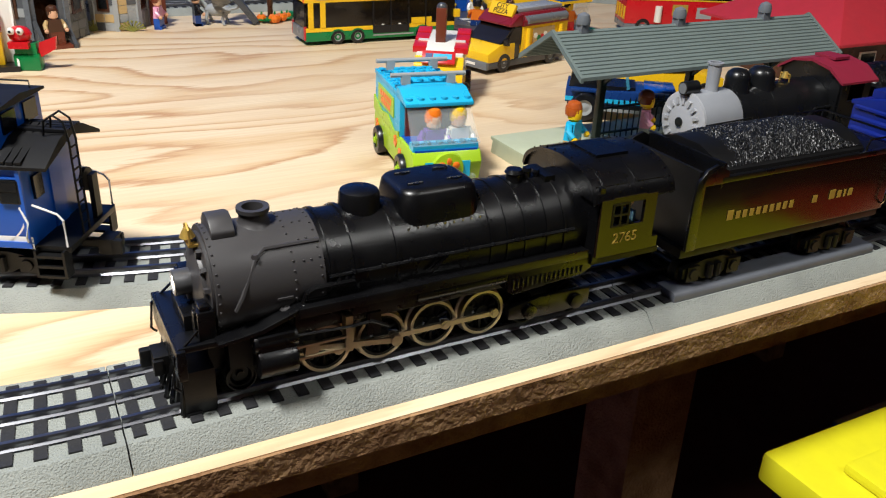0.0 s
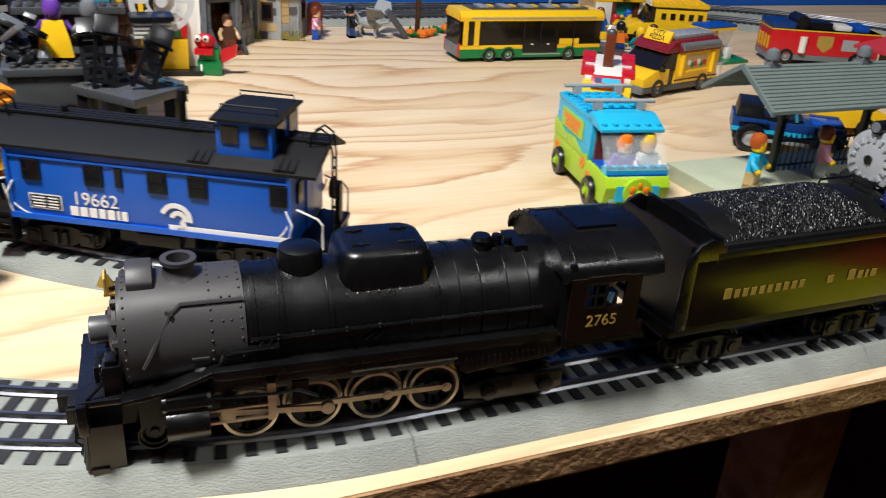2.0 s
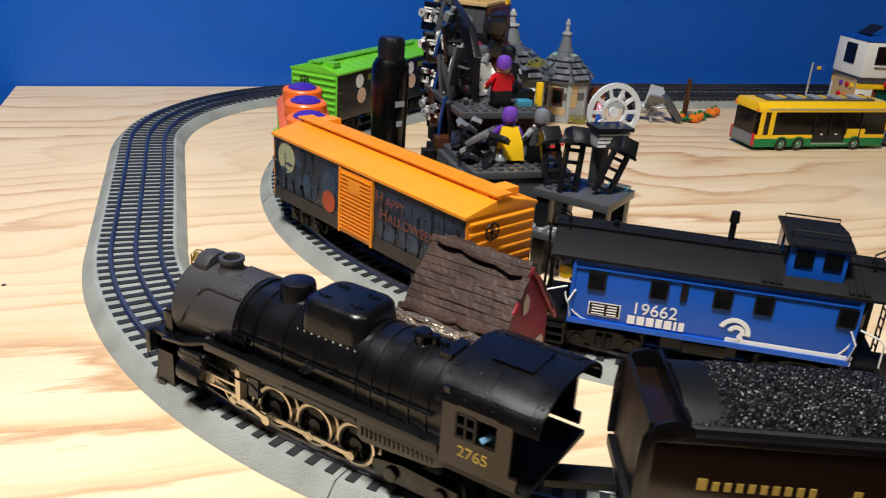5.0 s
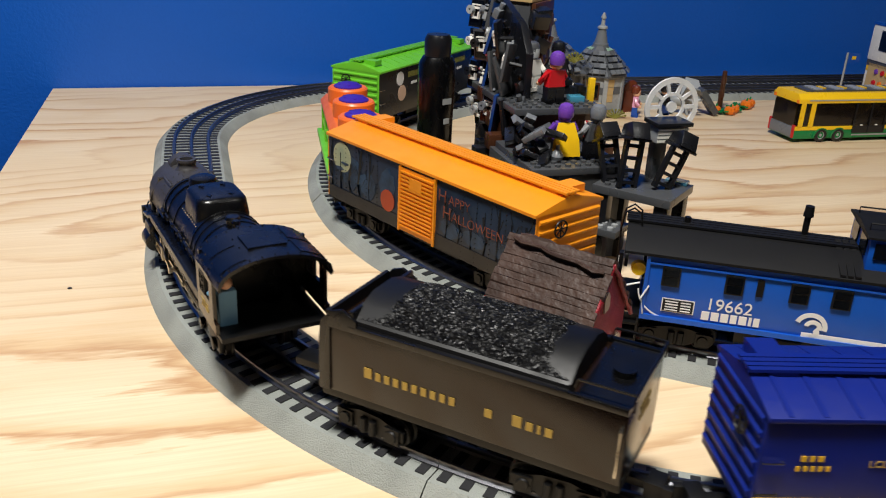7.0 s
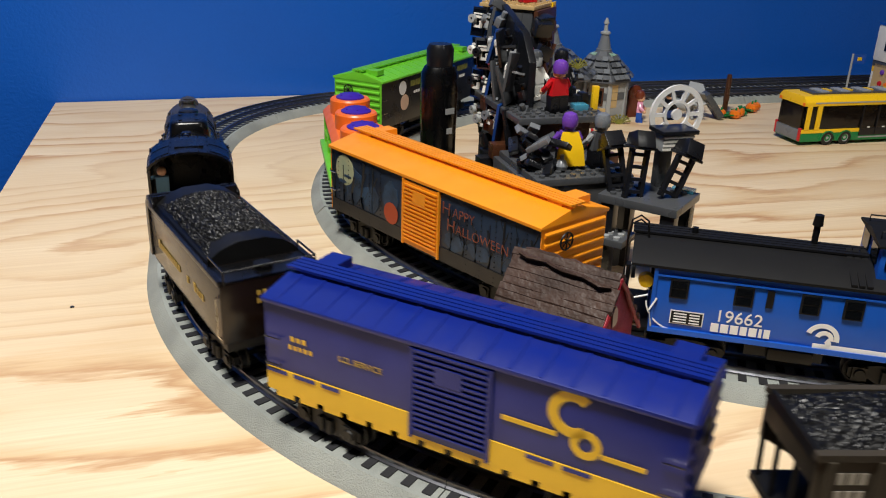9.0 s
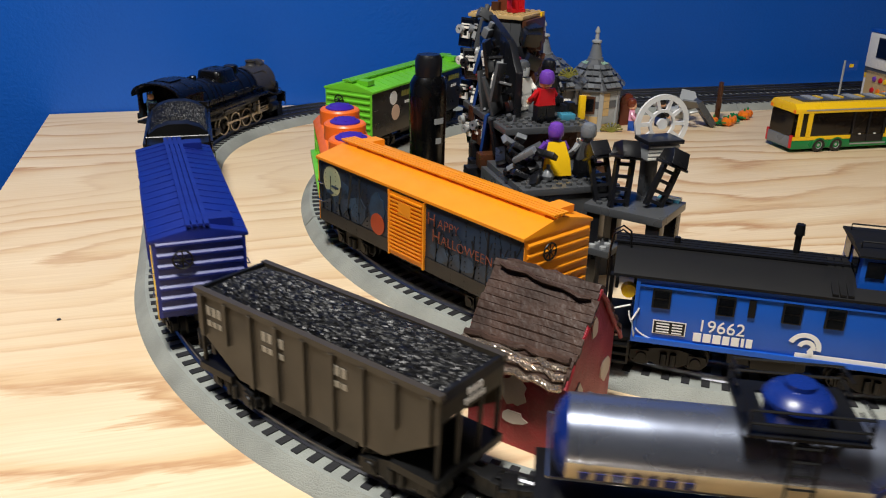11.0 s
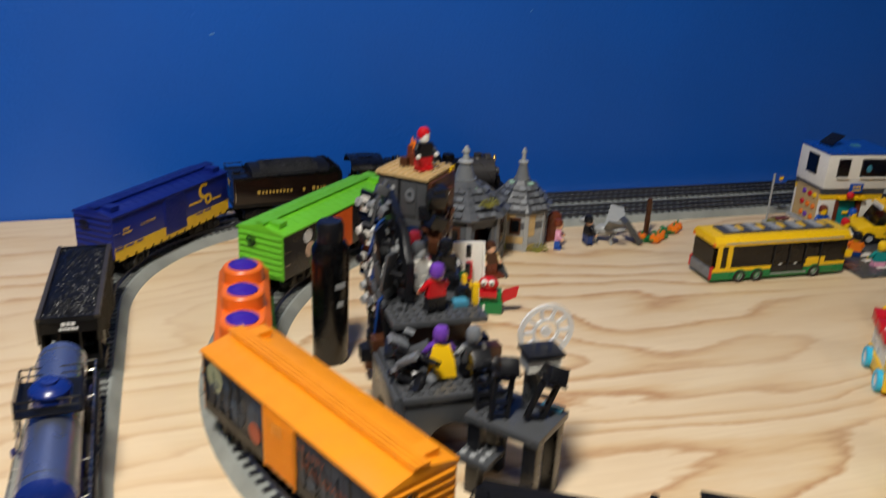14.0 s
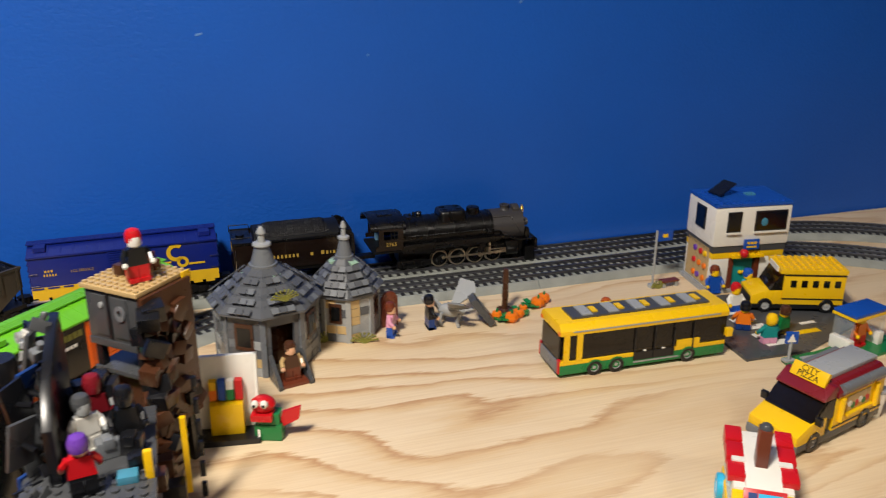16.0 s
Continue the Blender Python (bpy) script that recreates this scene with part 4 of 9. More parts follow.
            g.tube([(xe - s * 0.0015, k * (hy + 0.001), 0.0225), (xe - s * 0.0012, k * (hy + 0.0022), 0.0250), (xe + s * 0.0005, k * (hy + 0.0022), 0.0330), (xe - s * 0.003, k * (hy + 0.0008), 0.0400)], 0.00055, 6)
            part("handrail", g, rail_mat, r, "bent wire handrail")
        g = Geo()
        for y in (0.004, 0.011):
            g.tube([(xe + s * 0.0165, y, 0.0200), (xe + s * 0.0165, y, 0.066), (xe + s * 0.0150, y, 0.0760), (xe + s * 0.0105, y, 0.0790), (xe + s * 0.006, y, 0.0760), (xe + s * 0.005, y, 0.0690)], 0.0006, 5)
        for i in range(8):
            z = 0.025 + i * 0.0055
            g.tube([(xe + s * 0.0165, 0.004, z), (xe + s * 0.0165, 0.011, z)], 0.0005, 5)
        part("ladder", g, MBLACK, r, "black end ladder with curved tops")
        part("end_door", Geo().box(min(xe, xe + s * 0.001), max(xe, xe + s * 0.001), -0.008, 0.004, 0.0200, 0.0530), paint, r)
        part("end_window", Geo().box(min(xe, xe + s * 0.0015), max(xe, xe + s * 0.0015), 0.012, 0.020, 0.0410, 0.0520), DARKGLASS, r)
        g = Geo().box(xe + s * 0.013, xe + s * 0.0155, -0.014, -0.008, 0.019, 0.043).cyl((xe + s * 0.012, -0.011, 0.040), (xe + s * 0.010, -0.011, 0.040), 0.006, n=14)
        part("brake_stand", g, MBLACK, r, "brake stand with handwheel")
        coupler(r, s * (hx + 0.014), s)
    if stack_x is not None:
        part("smoke_jack", Geo().cyl((stack_x, -0.004, zr - 0.004), (stack_x, -0.004, zr + 0.013), 0.0018, n=10).cyl((stack_x, -0.004, zr + 0.0125), (stack_x, -0.004, zr + 0.0185), 0.0029, 0.0024, n=12), MBLACK, r, "thin stovepipe")
        part("roof_vent", Geo().cyl((hx - 0.020, 0.0, zr), (hx - 0.020, 0.0, zr + 0.005), 0.0018, n=10), MBLACK, r)
    part("underframe", Geo().box(-hx, hx, -0.005, 0.005, 0.0115, 0.0195).box(-0.020, 0.022, -0.019, 0.019, 0.0080, 0.0175).box(-0.014, 0.010, 0.014, 0.024, 0.009, 0.016), MBLACK, r, bevel=0.0008)
    return [truck(r, x) for x in (truck_x, -truck_x)]


def blue_caboose():
    r = thing("caboose", "bright blue caboose with white number, stripes and black roof", "caboose", group="parked train")
    caboose(r, CR_BLUE, ROOF_BLACK, WHITE_INK, -0.0505, (0.062, 0.028, -0.006, -0.0275, -0.0700), None, -0.008)
    for s in (-1, 1):
        y = s * 0.0280
        k = 1 if s > 0 else -1
        words("car_number", "19662", 0.0102, WHITE_INK, r, side_plane(0.0285 * k, y, 0.0335), "white painted car number")
        m = side_plane(0.0270 * k, y, 0.0266)
        g = Geo()
        bars([0.0042, 0.0042, 0.0042, 0.0036, 0.0042, 0.0016, 0.0032], 0.0052, 0.0010, g, m)
        m = side_plane(-0.0150 * k, y, 0.0285)
        ring(g, 0.0062, 0.0088, -8, 160, m)
        ring(g, 0.0024, 0.0048, -10, 165, m @ pose(0.0012, -0.0002, 0))
        ring(g, 0.0010, 0.0040, -120, 60, m @ pose(0.0012, -0.0030, 0))
        g.box(-0.004, 0.062, -0.0060, -0.0034, 0, 0.0003, 0, m)
        g.box(-0.002, 0.062, -0.0094, -0.0068, 0, 0.0003, 0, m)
        ring(g, 0.0175, 0.0183, 186, 268, side_plane(0.0610 * k, y, 0.0395))
        ring(g, 0.0200, 0.0208, 275, 352, side_plane(-0.0555 * k, y, 0.0400))
        part("painted_mark", g, WHITE_INK, r, "white painted stripes and curved marks")
        g = Geo()
        m = side_plane(0.0560 * k, y, 0.0300)
        g.box(-0.009, 0.009, -0.0042, 0.0042, 0, 0.0002, 0, m)
        g.box(-0.0084, 0.0084, -0.0036, 0.0036, 0.0001, 0.0004, 1, m)
        for i in range(4):
            g.box(-0.007, 0.0, 0.0020 - i * 0.0017, 0.0027 - i * 0.0017, 0.0003, 0.0006, 0, m)
            g.box(0.0015, 0.007, 0.0020 - i * 0.0017, 0.0027 - i * 0.0017, 0.0003, 0.0006, 0, m)
        part("data_plate", g, [WHITE_INK, MBLACK], r, "black data panel with white lines")
        part("marker_lamp", Geo().cyl((0.0800, s * 0.0215, 0.0480), (0.0800, s * 0.0250, 0.0480), 0.0046, 0.0040, 14), YEL, r, "yellow round marker lamp")
        part("marker", Geo().box(0.0145 * k - 0.0018, 0.0145 * k + 0.0018, y - 0.0004, y + 0.0006, 0.0425, 0.0525), MBLACK, r, "narrow dark side marker")
    return r


def red_caboose():
    r = thing("caboose", "dark red caboose with lit cupola windows and a black roof", "caboose", group="running train")
    tr = caboose(r, RED_PAINT, ROOF_BLACK, CAR_YELLOW, 0.0, (0.036, -0.036), CAB_GLOW, None, 0.0745, 0.0555, 0.032)
    # this one is a smaller model: lower and narrower above its trucks
    for ob in r.children_recursive:
        if ob.type == "MESH" and ob not in tr and ob.parent not in tr:
            ob.data.transform(Matrix.Diagonal((1.0, 0.90, 0.90, 1.0)))
    for s in (-1, 1):
        y = s * 0.0254
        g = Geo()
        m = side_plane(0.004 * (1 if s > 0 else -1), y, 0.0375)
        ring(g, 0.0040, 0.0070, 40, 320, m @ pose(0, 0.003, 0))
        ring(g, 0.0020, 0.0046, 0, 360, m @ pose(0.003, -0.005, 0))
        bars([0.0036] * 10, 0.0036, 0.0012, g, side_plane(0.0, y, 0.0265))
        bars([0.0034] * 4, 0.0036, 0.0012, g, side_plane(-0.002 * (1 if s > 0 else -1), y, 0.0215))
        part("painted_mark", g, WHITE_INK, r, "white painted monogram and marks")
    return r, tr


# ---- running locomotive: x = 0 at the rear driver ----
DRIVER_X, DRIVER_R, CRANK = (0.0, 0.0243, 0.0486, 0.0730), 0.0108, 0.0046
BZ, BR = 0.0420, 0.0213


SPOKE_MESH = mesh_of("spoke", Geo().tube([(0.002, 0, 0), (0.0088, 0, 0)], 0.0007, 4), MBLACK)


def driver_wheel(parent, x, s, crank_up):
    g = Geo()
    m = pose(0, 0, 0, -90 * s)
    g.lathe([(0, -0.0016), (0.0030, -0.0016), (0.0034, 0.0014), (0, 0.0016)][::-1], 12, 0, m)
    g.lathe([(0.0084, -0.0016), (0.0095, -0.0016), (0.0095, 0.0012), (0.0084, 0.0012), (0.0084, -0.0016)], 32, 0, m)
    ring_prof = [(0.0095, 0.0016), (0.0108, 0.0016), (0.0108, -0.0018), (0.0118, -0.0024), (0.0118, -0.0032), (0.0095, -0.0032), (0.0095, 0.0016)]
    g.lathe(ring_prof, 32, 1, m)
    g.box(-0.0042, 0.0042, s * 0.0002 - 0.001, s * 0.0002 + 0.001, -0.0088, -0.0050, 0)
    g.cyl((0, s * 0.001, CRANK), (0, s * 0.0050, CRANK), 0.0012, n=8, mi=1)
    wheel = part("driver_wheel", g, [MBLACK, ROD], parent, "black spoked driver with a bright tyre", at=pose(x, s * 0.0172, DRIVER_R))
    for k in range(12):
        ob = new("spoke", SPOKE_MESH)
        ob.parent, ob.matrix_basis = wheel, pose(0, 0, 0, 0, 30 * k, 0)
    return wheel


def locomotive():
    r = thing("steam_locomotive", "black steam locomotive with a graphite smokebox and bright rods", "locomotive", group="running train")
    moving = {"drivers": [], "rods": [], "mains": []}
    # smokebox
    g = Geo().cyl((0.0730, 0, BZ), (0.1150, 0, BZ), BR + 0.0004, n=40)
    for x in (0.0745, 0.0850, 0.1140):
        for k in range(36):
            a = k * math.pi / 18
            g.ball((x, (BR + 0.0004) * math.cos(a), BZ + (BR + 0.0004) * math.sin(a)), 0.00055, n=6)
    for x in (0.078, 0.081):
        for a in (0.5, 0.9, 1.3, 1.8, 2.2, 2.6):
            g.ball((x, (BR + 0.0004) * math.cos(a), BZ + (BR + 0.0004) * math.sin(a)), 0.00055, n=6)
    smoke = part("smokebox", g, GRAPHITE, r, "graphite grey riveted smokebox", 0.0)
    g = Geo().lathe([(0, 0), (BR - 0.002, 0), (BR - 0.002, 0.0012), (0.0150, 0.0018), (0.0145, 0.0032), (0.006, 0.0052), (0, 0.0056)], 32, 0, pose(0, 0, 0, 0, 90, 0))
    part("smokebox_door", g, GRAPHITE, smoke, "round domed smokebox front", at=pose(0.1150, 0, BZ))
    for k in range(14):
        part("clamp", Geo().box(0.0010, 0.0034, -0.0008, 0.0008, 0.0140, 0.0180), GRAPHITE, smoke, at=pose(0.1150, 0, BZ) @ Matrix.Rotation(k * 6.2832 / 14, 4, "X"))
    part("chimney", Geo().lathe([(0.0085, 0), (0.0062, 0.0022), (0.0056, 0.0040), (0.0056, 0.0062), (0.0064, 0.0064), (0.0064, 0.0080), (0.0042, 0.0080), (0.0040, 0.0020), (0, 0.002)], 24, 0, pose(0.0943, 0, BZ + BR - 0.0018)), GRAPHITE, smoke, "short flared chimney")
    part("feedwater_heater", Geo().prism([(-0.0085, 0), (-0.0085, 0.0045), (-0.005, 0.0082), (0, 0.0094), (0.005, 0.0082), (0.0085, 0.0045), (0.0085, 0)], 0.1035, 0.1125, "x", 0, pose(0, 0, BZ + BR - 0.0035)), GRAPHITE, smoke, "humped box ahead of the chimney", 0.0007)
    for s in (-1, 1):
        y = s * (BR + 0.0010)
        g = Geo().tube([(0.0735, s * 0.0150, BZ + 0.0162), (0.0950, s * 0.0150, BZ + 0.0162), (0.0985, s * 0.0168, BZ + 0.0140), (0.1060, y, BZ + 0.001), (0.1085, y, BZ - 0.004)], 0.0009, 6)
        g.tube([(0.0985, s * 0.0168, BZ + 0.0140), (0.0995, s * 0.0176, BZ + 0.0140)], 0.0016, 6)
        part("pipe", g, GRAPHITE, smoke, "bent pipe")
        part("valve", Geo().ball((0.0890, s * (BR - 0.0005), BZ - 0.0095), 0.0035, n=10).box(0.0865, 0.0925, s * (BR) - 0.001, s * BR + 0.001, BZ - 0.003, BZ - 0.0022), GRAPHITE, smoke)
    # boiler
    g = Geo().cyl((-0.0510, 0, BZ + 0.0006), (0.0735, 0, BZ), BR + 0.0012, BR - 0.0002, 40)
    boiler = part("boiler", g, LBLACK, r, "satin black banded boiler")
    for x in (0.0700, 0.0600, 0.0420, -0.0010, -0.0090, -0.0180, -0.0290, -0.0380):
        q = BR + 0.0012 - 0.0014 * (x + 0.042) / 0.1155
        part("boiler_band", Geo().cyl((x - 0.0008, 0, BZ + 0.0004), (x + 0.0008, 0, BZ + 0.0004), q + 0.0005, n=40), LBLACK, boiler)
    part("steam_dome", Geo().lathe([(0.0095, -0.002), (0.0088, 0.001), (0.0084, 0.0075), (0.0078, 0.0090), (0.006, 0.0098), (0, 0.0101)], 28, 0, pose(0.0506, 0, BZ + BR - 0.0024)), LBLACK, r, "low round dome")
    g = Geo()
    def sand(z, grow):
        hx, hy, c = 0.0178 + grow, 0.0150 + grow, 0.0070
        out = []
        for cx, cy, a0 in ((hx - c, hy - c, 0), (-hx + c, hy - c, 90), (-hx + c, -hy + c, 180), (hx - c, -hy + c, 270)):
            for k in range(7):
                a = radians(a0 + k * 15)
                out.append((cx + c * math.cos(a), cy + c * math.sin(a), z))
        return out
    g.rings([sand(-0.008, 0.0012), sand(0.0, 0.0006), sand(0.0068, -0.0004), sand(0.0083, -0.0014), sand(0.0091, -0.0034)])
    dome = part("sand_box", g, LBLACK, r, "long rounded sand box", at=pose(0.0195, 0, BZ + BR - 0.0010))
    g = Geo()
    for x in (-0.009, 0.009):
        for y in (-0.0065, 0.0065):
            g.cyl((x, y, 0.0088), (x, y, 0.0097), 0.0016, n=10).cyl((x - 0.0035, y, 0.0095), (x + 0.0035, y, 0.0095), 0.0004, n=5)
    part("hatch", g, LBLACK, dome)
    for x, q, h in ((-0.0220, 0.0038, 0.0062), (-0.0285, 0.0020, 0.0060), (-0.0335, 0.0016, 0.0045)):
        part("safety_valve", Geo().lathe([(q * 1.1, 0), (q, 0.002), (q, h * 0.7), (q * 1.15, h * 0.75), (q * 0.9, h), (0, h)], 16, 0, pose(x, 0.002, BZ + BR)), LBLACK, boiler)
    part("steam_turret", Geo().box(-0.0400, -0.0345, -0.008, 0.008, BZ + BR - 0.001, BZ + BR + 0.0028), LBLACK, boiler)
    for s in (-1, 1):
        g = Geo().tube([(0.0720, s * (BR + 0.001), BZ + 0.0030), (0.0580, s * (BR + 0.001), BZ + 0.0030), (-0.0420, s * (BR + 0.0020), BZ + 0.0040)], 0.0008, 6)
        g.tube([(0.0830, s * (BR + 0.0012), BZ - 0.006), (0.0815, s * (BR + 0.0018), BZ - 0.0012), (0.0780, s * (BR + 0.0018), BZ), (0.0620, s * (BR + 0.0016), BZ)], 0.0011, 6)
        for x in (0.062, 0.065, 0.068):
            g.ball((x, s * (BR + 0.001), BZ + 0.0012), 0.0014, n=8)
        g.tube([(0.0230, s * (BR + 0.001), BZ + 0.0030), (0.0300, s * (BR + 0.001), BZ - 0.0025)], 0.0007, 5)
        g.tube([(0.0200, s * (BR + 0.001), BZ + 0.0030), (0.0270, s * (BR + 0.001), BZ - 0.0025)], 0.0007, 5)
        part("pipe", g, LBLACK, r, "black piping along the boiler")
        y0, y1 = (0.0185, 0.0272) if s > 0 else (-0.0272, -0.0185)
        g = Geo().box(-0.0480, 0.0860, y0, y1, 0.0345, 0.0362)
        g.box(-0.0480, 0.0860, s * 0.0272 - 0.0006, s * 0.0272 + 0.0006, 0.0325, 0.0366)
        g.prism([(0.0860, 0.0362), (0.0860, 0.0345), (0.1000, 0.0290), (0.1170, 0.0270), (0.1170, 0.0285), (0.1010, 0.0308)], y0, y1, "y")
        part("running_board", g, LBLACK, r, "black running board", 0.0003)
        part("valance", Geo().box(-0.0080, 0.0640, s * 0.0258 - 0.0008, s * 0.0258 + 0.0008, 0.0285, 0.0345).box(-0.0480, 0.0860, s * 0.0200 - 0.0010, s * 0.0200 + 0.0010, 0.0225, 0.0420), LBLACK, r, "black valance under the running board", 0.0003)
        part("air_tank", Geo().cyl((-0.006, s * 0.0235, 0.0305), (0.036, s * 0.0235, 0.0305), 0.0038, n=14).cyl((0.044, s * 0.0225, 0.0310), (0.062, s * 0.0225, 0.0310), 0.0035, n=14), LBLACK, r)
        g = Geo().prism([(-0.0070, 0.0340), (-0.0510, 0.0340), (-0.0510, 0.0270), (-0.0460, 0.0245), (-0.0100, 0.0215), (-0.0070, 0.0235)], s * 0.0225 - 0.0035, s * 0.0225 + 0.0045, "y")
        for i in range(16):
            g.box(-0.046 + i * 0.0024, -0.0449 + i * 0.0024, s * 0.0272 - 0.0004, s * 0.0272 + 0.0004, 0.0258 - i * 0.0001, 0.0290)
        part("firebox_side", g, LBLACK, r, "sloped firebox side with a grille", 0.0004)
    # cab
    g = Geo()
    arch = [(-0.0294 * math.cos(a) if abs(math.cos(a)) > 0.02 else 0.0, 0.0600 + 0.0128 * math.sin(a)) for a in [math.pi * k / 14 for k in range(15)]]
    outer = [(-0.0296, 0.0592)] + arch + [(0.0296, 0.0592)]
    inner = [(y * 0.955, z - 0.0016) for y, z in reversed(outer)]
    g.prism(outer + inner, -0.0915, -0.0470)
    part("cab_roof", g, LBLACK, r, "arched black cab roof")
    g = Geo()
    for x in (-0.049, -0.060, -0.072, -0.0895):
        for k in range(1, 14):
            a = math.pi * k / 14
            g.ball((x, 0.0295 * math.cos(a), 0.0601 + 0.0129 * math.sin(a)), 0.0005, n=6)
    g.box(-0.078, -0.060, -0.010, 0.010, 0.0715, 0.0734)
    part("roof_rivets", g, LBLACK, r, "rivets and hatch on the cab roof")
    for s in (-1, 1):
        y = s * 0.0290
        g = Geo()
        for x0, x1, z0, z1 in ((-0.0815, -0.0505, 0.0325, 0.0465), (-0.0570, -0.0505, 0.0465, 0.0600), (-0.0815, -0.0750, 0.0465, 0.0600), (-0.0750, -0.0570, 0.0575, 0.0605)):
            g.box(x0, x1, y - 0.0009, y + 0.0009, z0, z1)
        g.box(-0.0850, -0.0815, y - 0.0009, y + 0.0009, 0.0325, 0.0380)
        cab = part("cab_side", g, TENDER, r, "dark cab side with a sliding window")
        g = Geo()
        for x in (-0.0572, -0.0615, -0.0658):
            g.box(x - 0.0005, x + 0.0005, y - 0.0008, y + 0.0012, 0.0465, 0.0575)
        for z in (0.0468, 0.0520, 0.0572):
            g.box(-0.0658, -0.0572, y - 0.0008, y + 0.0012, z - 0.0005, z + 0.0005)
        part("window_frame", g, MBLACK, cab)
        words("cab_number", "2765", 0.0070, GOLD, r, side_plane(-0.0655, y + s * 0.0010, 0.0405), "gold cab number")
        bolts = Geo()
        for i in range(9):
            bolts.ball((0.0030 + i * 0.0041, s * 0.0166, BZ + 0.0146), 0.0006, n=6)
        part("bolt_row", bolts, STEEL, dome, "row of bright bolts", at=dome.matrix_basis.inverted())
        for i in range(9):
            x = -0.038 + i * 0.0125
            part("handrail_post", Geo().cyl((x, s * (BR - 0.001), BZ + 0.0036), (x, s * (BR + 0.0022), BZ + 0.0036), 0.0006, n=6).ball((x, s * (BR + 0.0020), BZ + 0.0038), 0.0011, n=8), LBLACK, boiler)
        for x0, x1, a0, a1 in ((-0.0675, -0.0525, 25, 62), (-0.0870, -0.0705, 25, 62)):
            strip = []
            for k in range(7):
                a = radians(a0 + (a1 - a0) * k / 6)
                strip.append((s * 0.0296 * math.cos(a), 0.0602 + 0.0130 * math.sin(a)))
            lower = [(y * 0.985, z - 0.0009) for y, z in reversed(strip)]
            part("roof_panel", Geo().prism(strip + lower, x0, x1), LBLACK, r, "curved riveted roof panel")
    part("cab_front", Geo().box(-0.0525, -0.0500, -0.0285, 0.0285, 0.0300, 0.0655), LBLACK, r)
    part("cab_front_arch", Geo().prism([(y * 0.99, z - 0.0008) for y, z in outer], -0.0510, -0.0485), LBLACK, r, "arched cab front wall")
    part("cab_floor", Geo().box(-0.0880, -0.0500, -0.0280, 0.0280, 0.0285, 0.0310), MBLACK, r)
    g = Geo().box(-0.0745, -0.0695, 0.016, 0.025, 0.0311, 0.0500).ball((-0.072, 0.0205, 0.0540), 0.0036, 1, 10).tube([(-0.071, 0.0255, 0.0500), (-0.068, 0.0285, 0.0475)], 0.0014, 6)
    part("crew_figure", g, [surface("pale_blue_overalls", "6f9fc0", 0.5), FLESH], r, "tiny pale blue toy crew figure")
    # front end
    deck = Geo().box(0.1130, 0.1310, -0.0235, 0.0235, 0.0255, 0.0280).box(0.1285, 0.1320, -0.0255, 0.0255, 0.0150, 0.0275).box(0.115, 0.126, -0.0120, 0.0120, 0.0280, 0.0345)
    part("pilot_beam", deck, LBLACK, r, "black front deck and buffer beam", 0.0006)
    pilot = part("pilot", Geo().box(0.1240, 0.1300, -0.0215, 0.0215, -0.0050, -0.0030).box(0.118, 0.1300, -0.0205, 0.0205, -0.0040, 0.0150), LBLACK, r, "slatted pilot")
    for i in range(9):
        y = -0.020 + i * 0.005
        tip = 0.0060 * (1 - abs(y) / 0.024)
        part("pilot_bar", Geo().tube([(0.1295, y * 0.9, 0.0155), (0.1300 + tip, y, -0.0035)], 0.0011, 5), LBLACK, pilot)
    for s in (-1, 1):
        g = Geo().box(0.1160, 0.1225, s * 0.0165 - 0.0045, s * 0.0165 + 0.0045, 0.0280, 0.0395).box(0.1175, 0.1215, s * 0.0165 - 0.0035, s * 0.0165 + 0.0035, 0.0395, 0.0415)
        for z in (0.031, 0.034, 0.037):
            g.cyl((0.1225, s * 0.0165, z), (0.1235, s * 0.0165, z), 0.0022, n=10)
        part("air_pump", g, LBLACK, r, "finned air pump beside the smokebox", 0.0005)
        part("handrail", Geo().tube([(0.1315, s * 0.0235, 0.010), (0.1335, s * 0.0235, 0.012), (0.1325, s * 0.0225, 0.024), (0.1230, s * 0.0215, 0.033)], 0.0006, 5), LBLACK, r)
    coupler(r, 0.1235, 1)
    lamp = part("headlight", Geo().lathe([(0, 0), (0.0046, 0), (0.0052, 0.0020), (0.0052, 0.0075), (0.0042, 0.0078), (0.0042, 0.0060), (0, 0.0060)], 20, 0, pose(0.1190, 0, BZ + 0.001, 0, 90, 0)).box(0.117, 0.122, -0.002, 0.002, BZ - 0.006, BZ), surface("grey_metal_lamp", "6a6a6c", 0.35, 0.6), r, "round grey headlight")
    part("lens", Geo().lathe([(0, 0), (0.0041, 0), (0.0030, 0.0012), (0, 0.0018)], 18, 0, pose(0.1252, 0, BZ + 0.001, 0, 90, 0)), HEAD_GLOW, lamp, "lit lens")
    g = Geo().lathe([(0.0030, 0), (0.0026, 0.0008), (0.0017, 0.0026), (0.0012, 0.0036), (0, 0.0040)], 16, 0, pose(0.1195, 0, 0.0612)).tube([(0.1195, -0.0036, 0.0590), (0.1195, -0.0036, 0.0650), (0.1195, 0, 0.0664), (0.1195, 0.0036, 0.0650), (0.1195, 0.0036, 0.0590)], 0.0005, 5)
    g.box(0.1150, 0.1202, -0.0040, 0.0040, 0.0582, 0.0591)
    part("bell", g, BRASS, r, "brass bell on a yoke")
    # running gear
    part("frame", Geo().box(-0.052, 0.118, -0.0115, 0.0115, 0.0085, 0.0260).box(0.078, 0.112, -0.020, 0.020, 0.012, 0.0290), MBLACK, r)
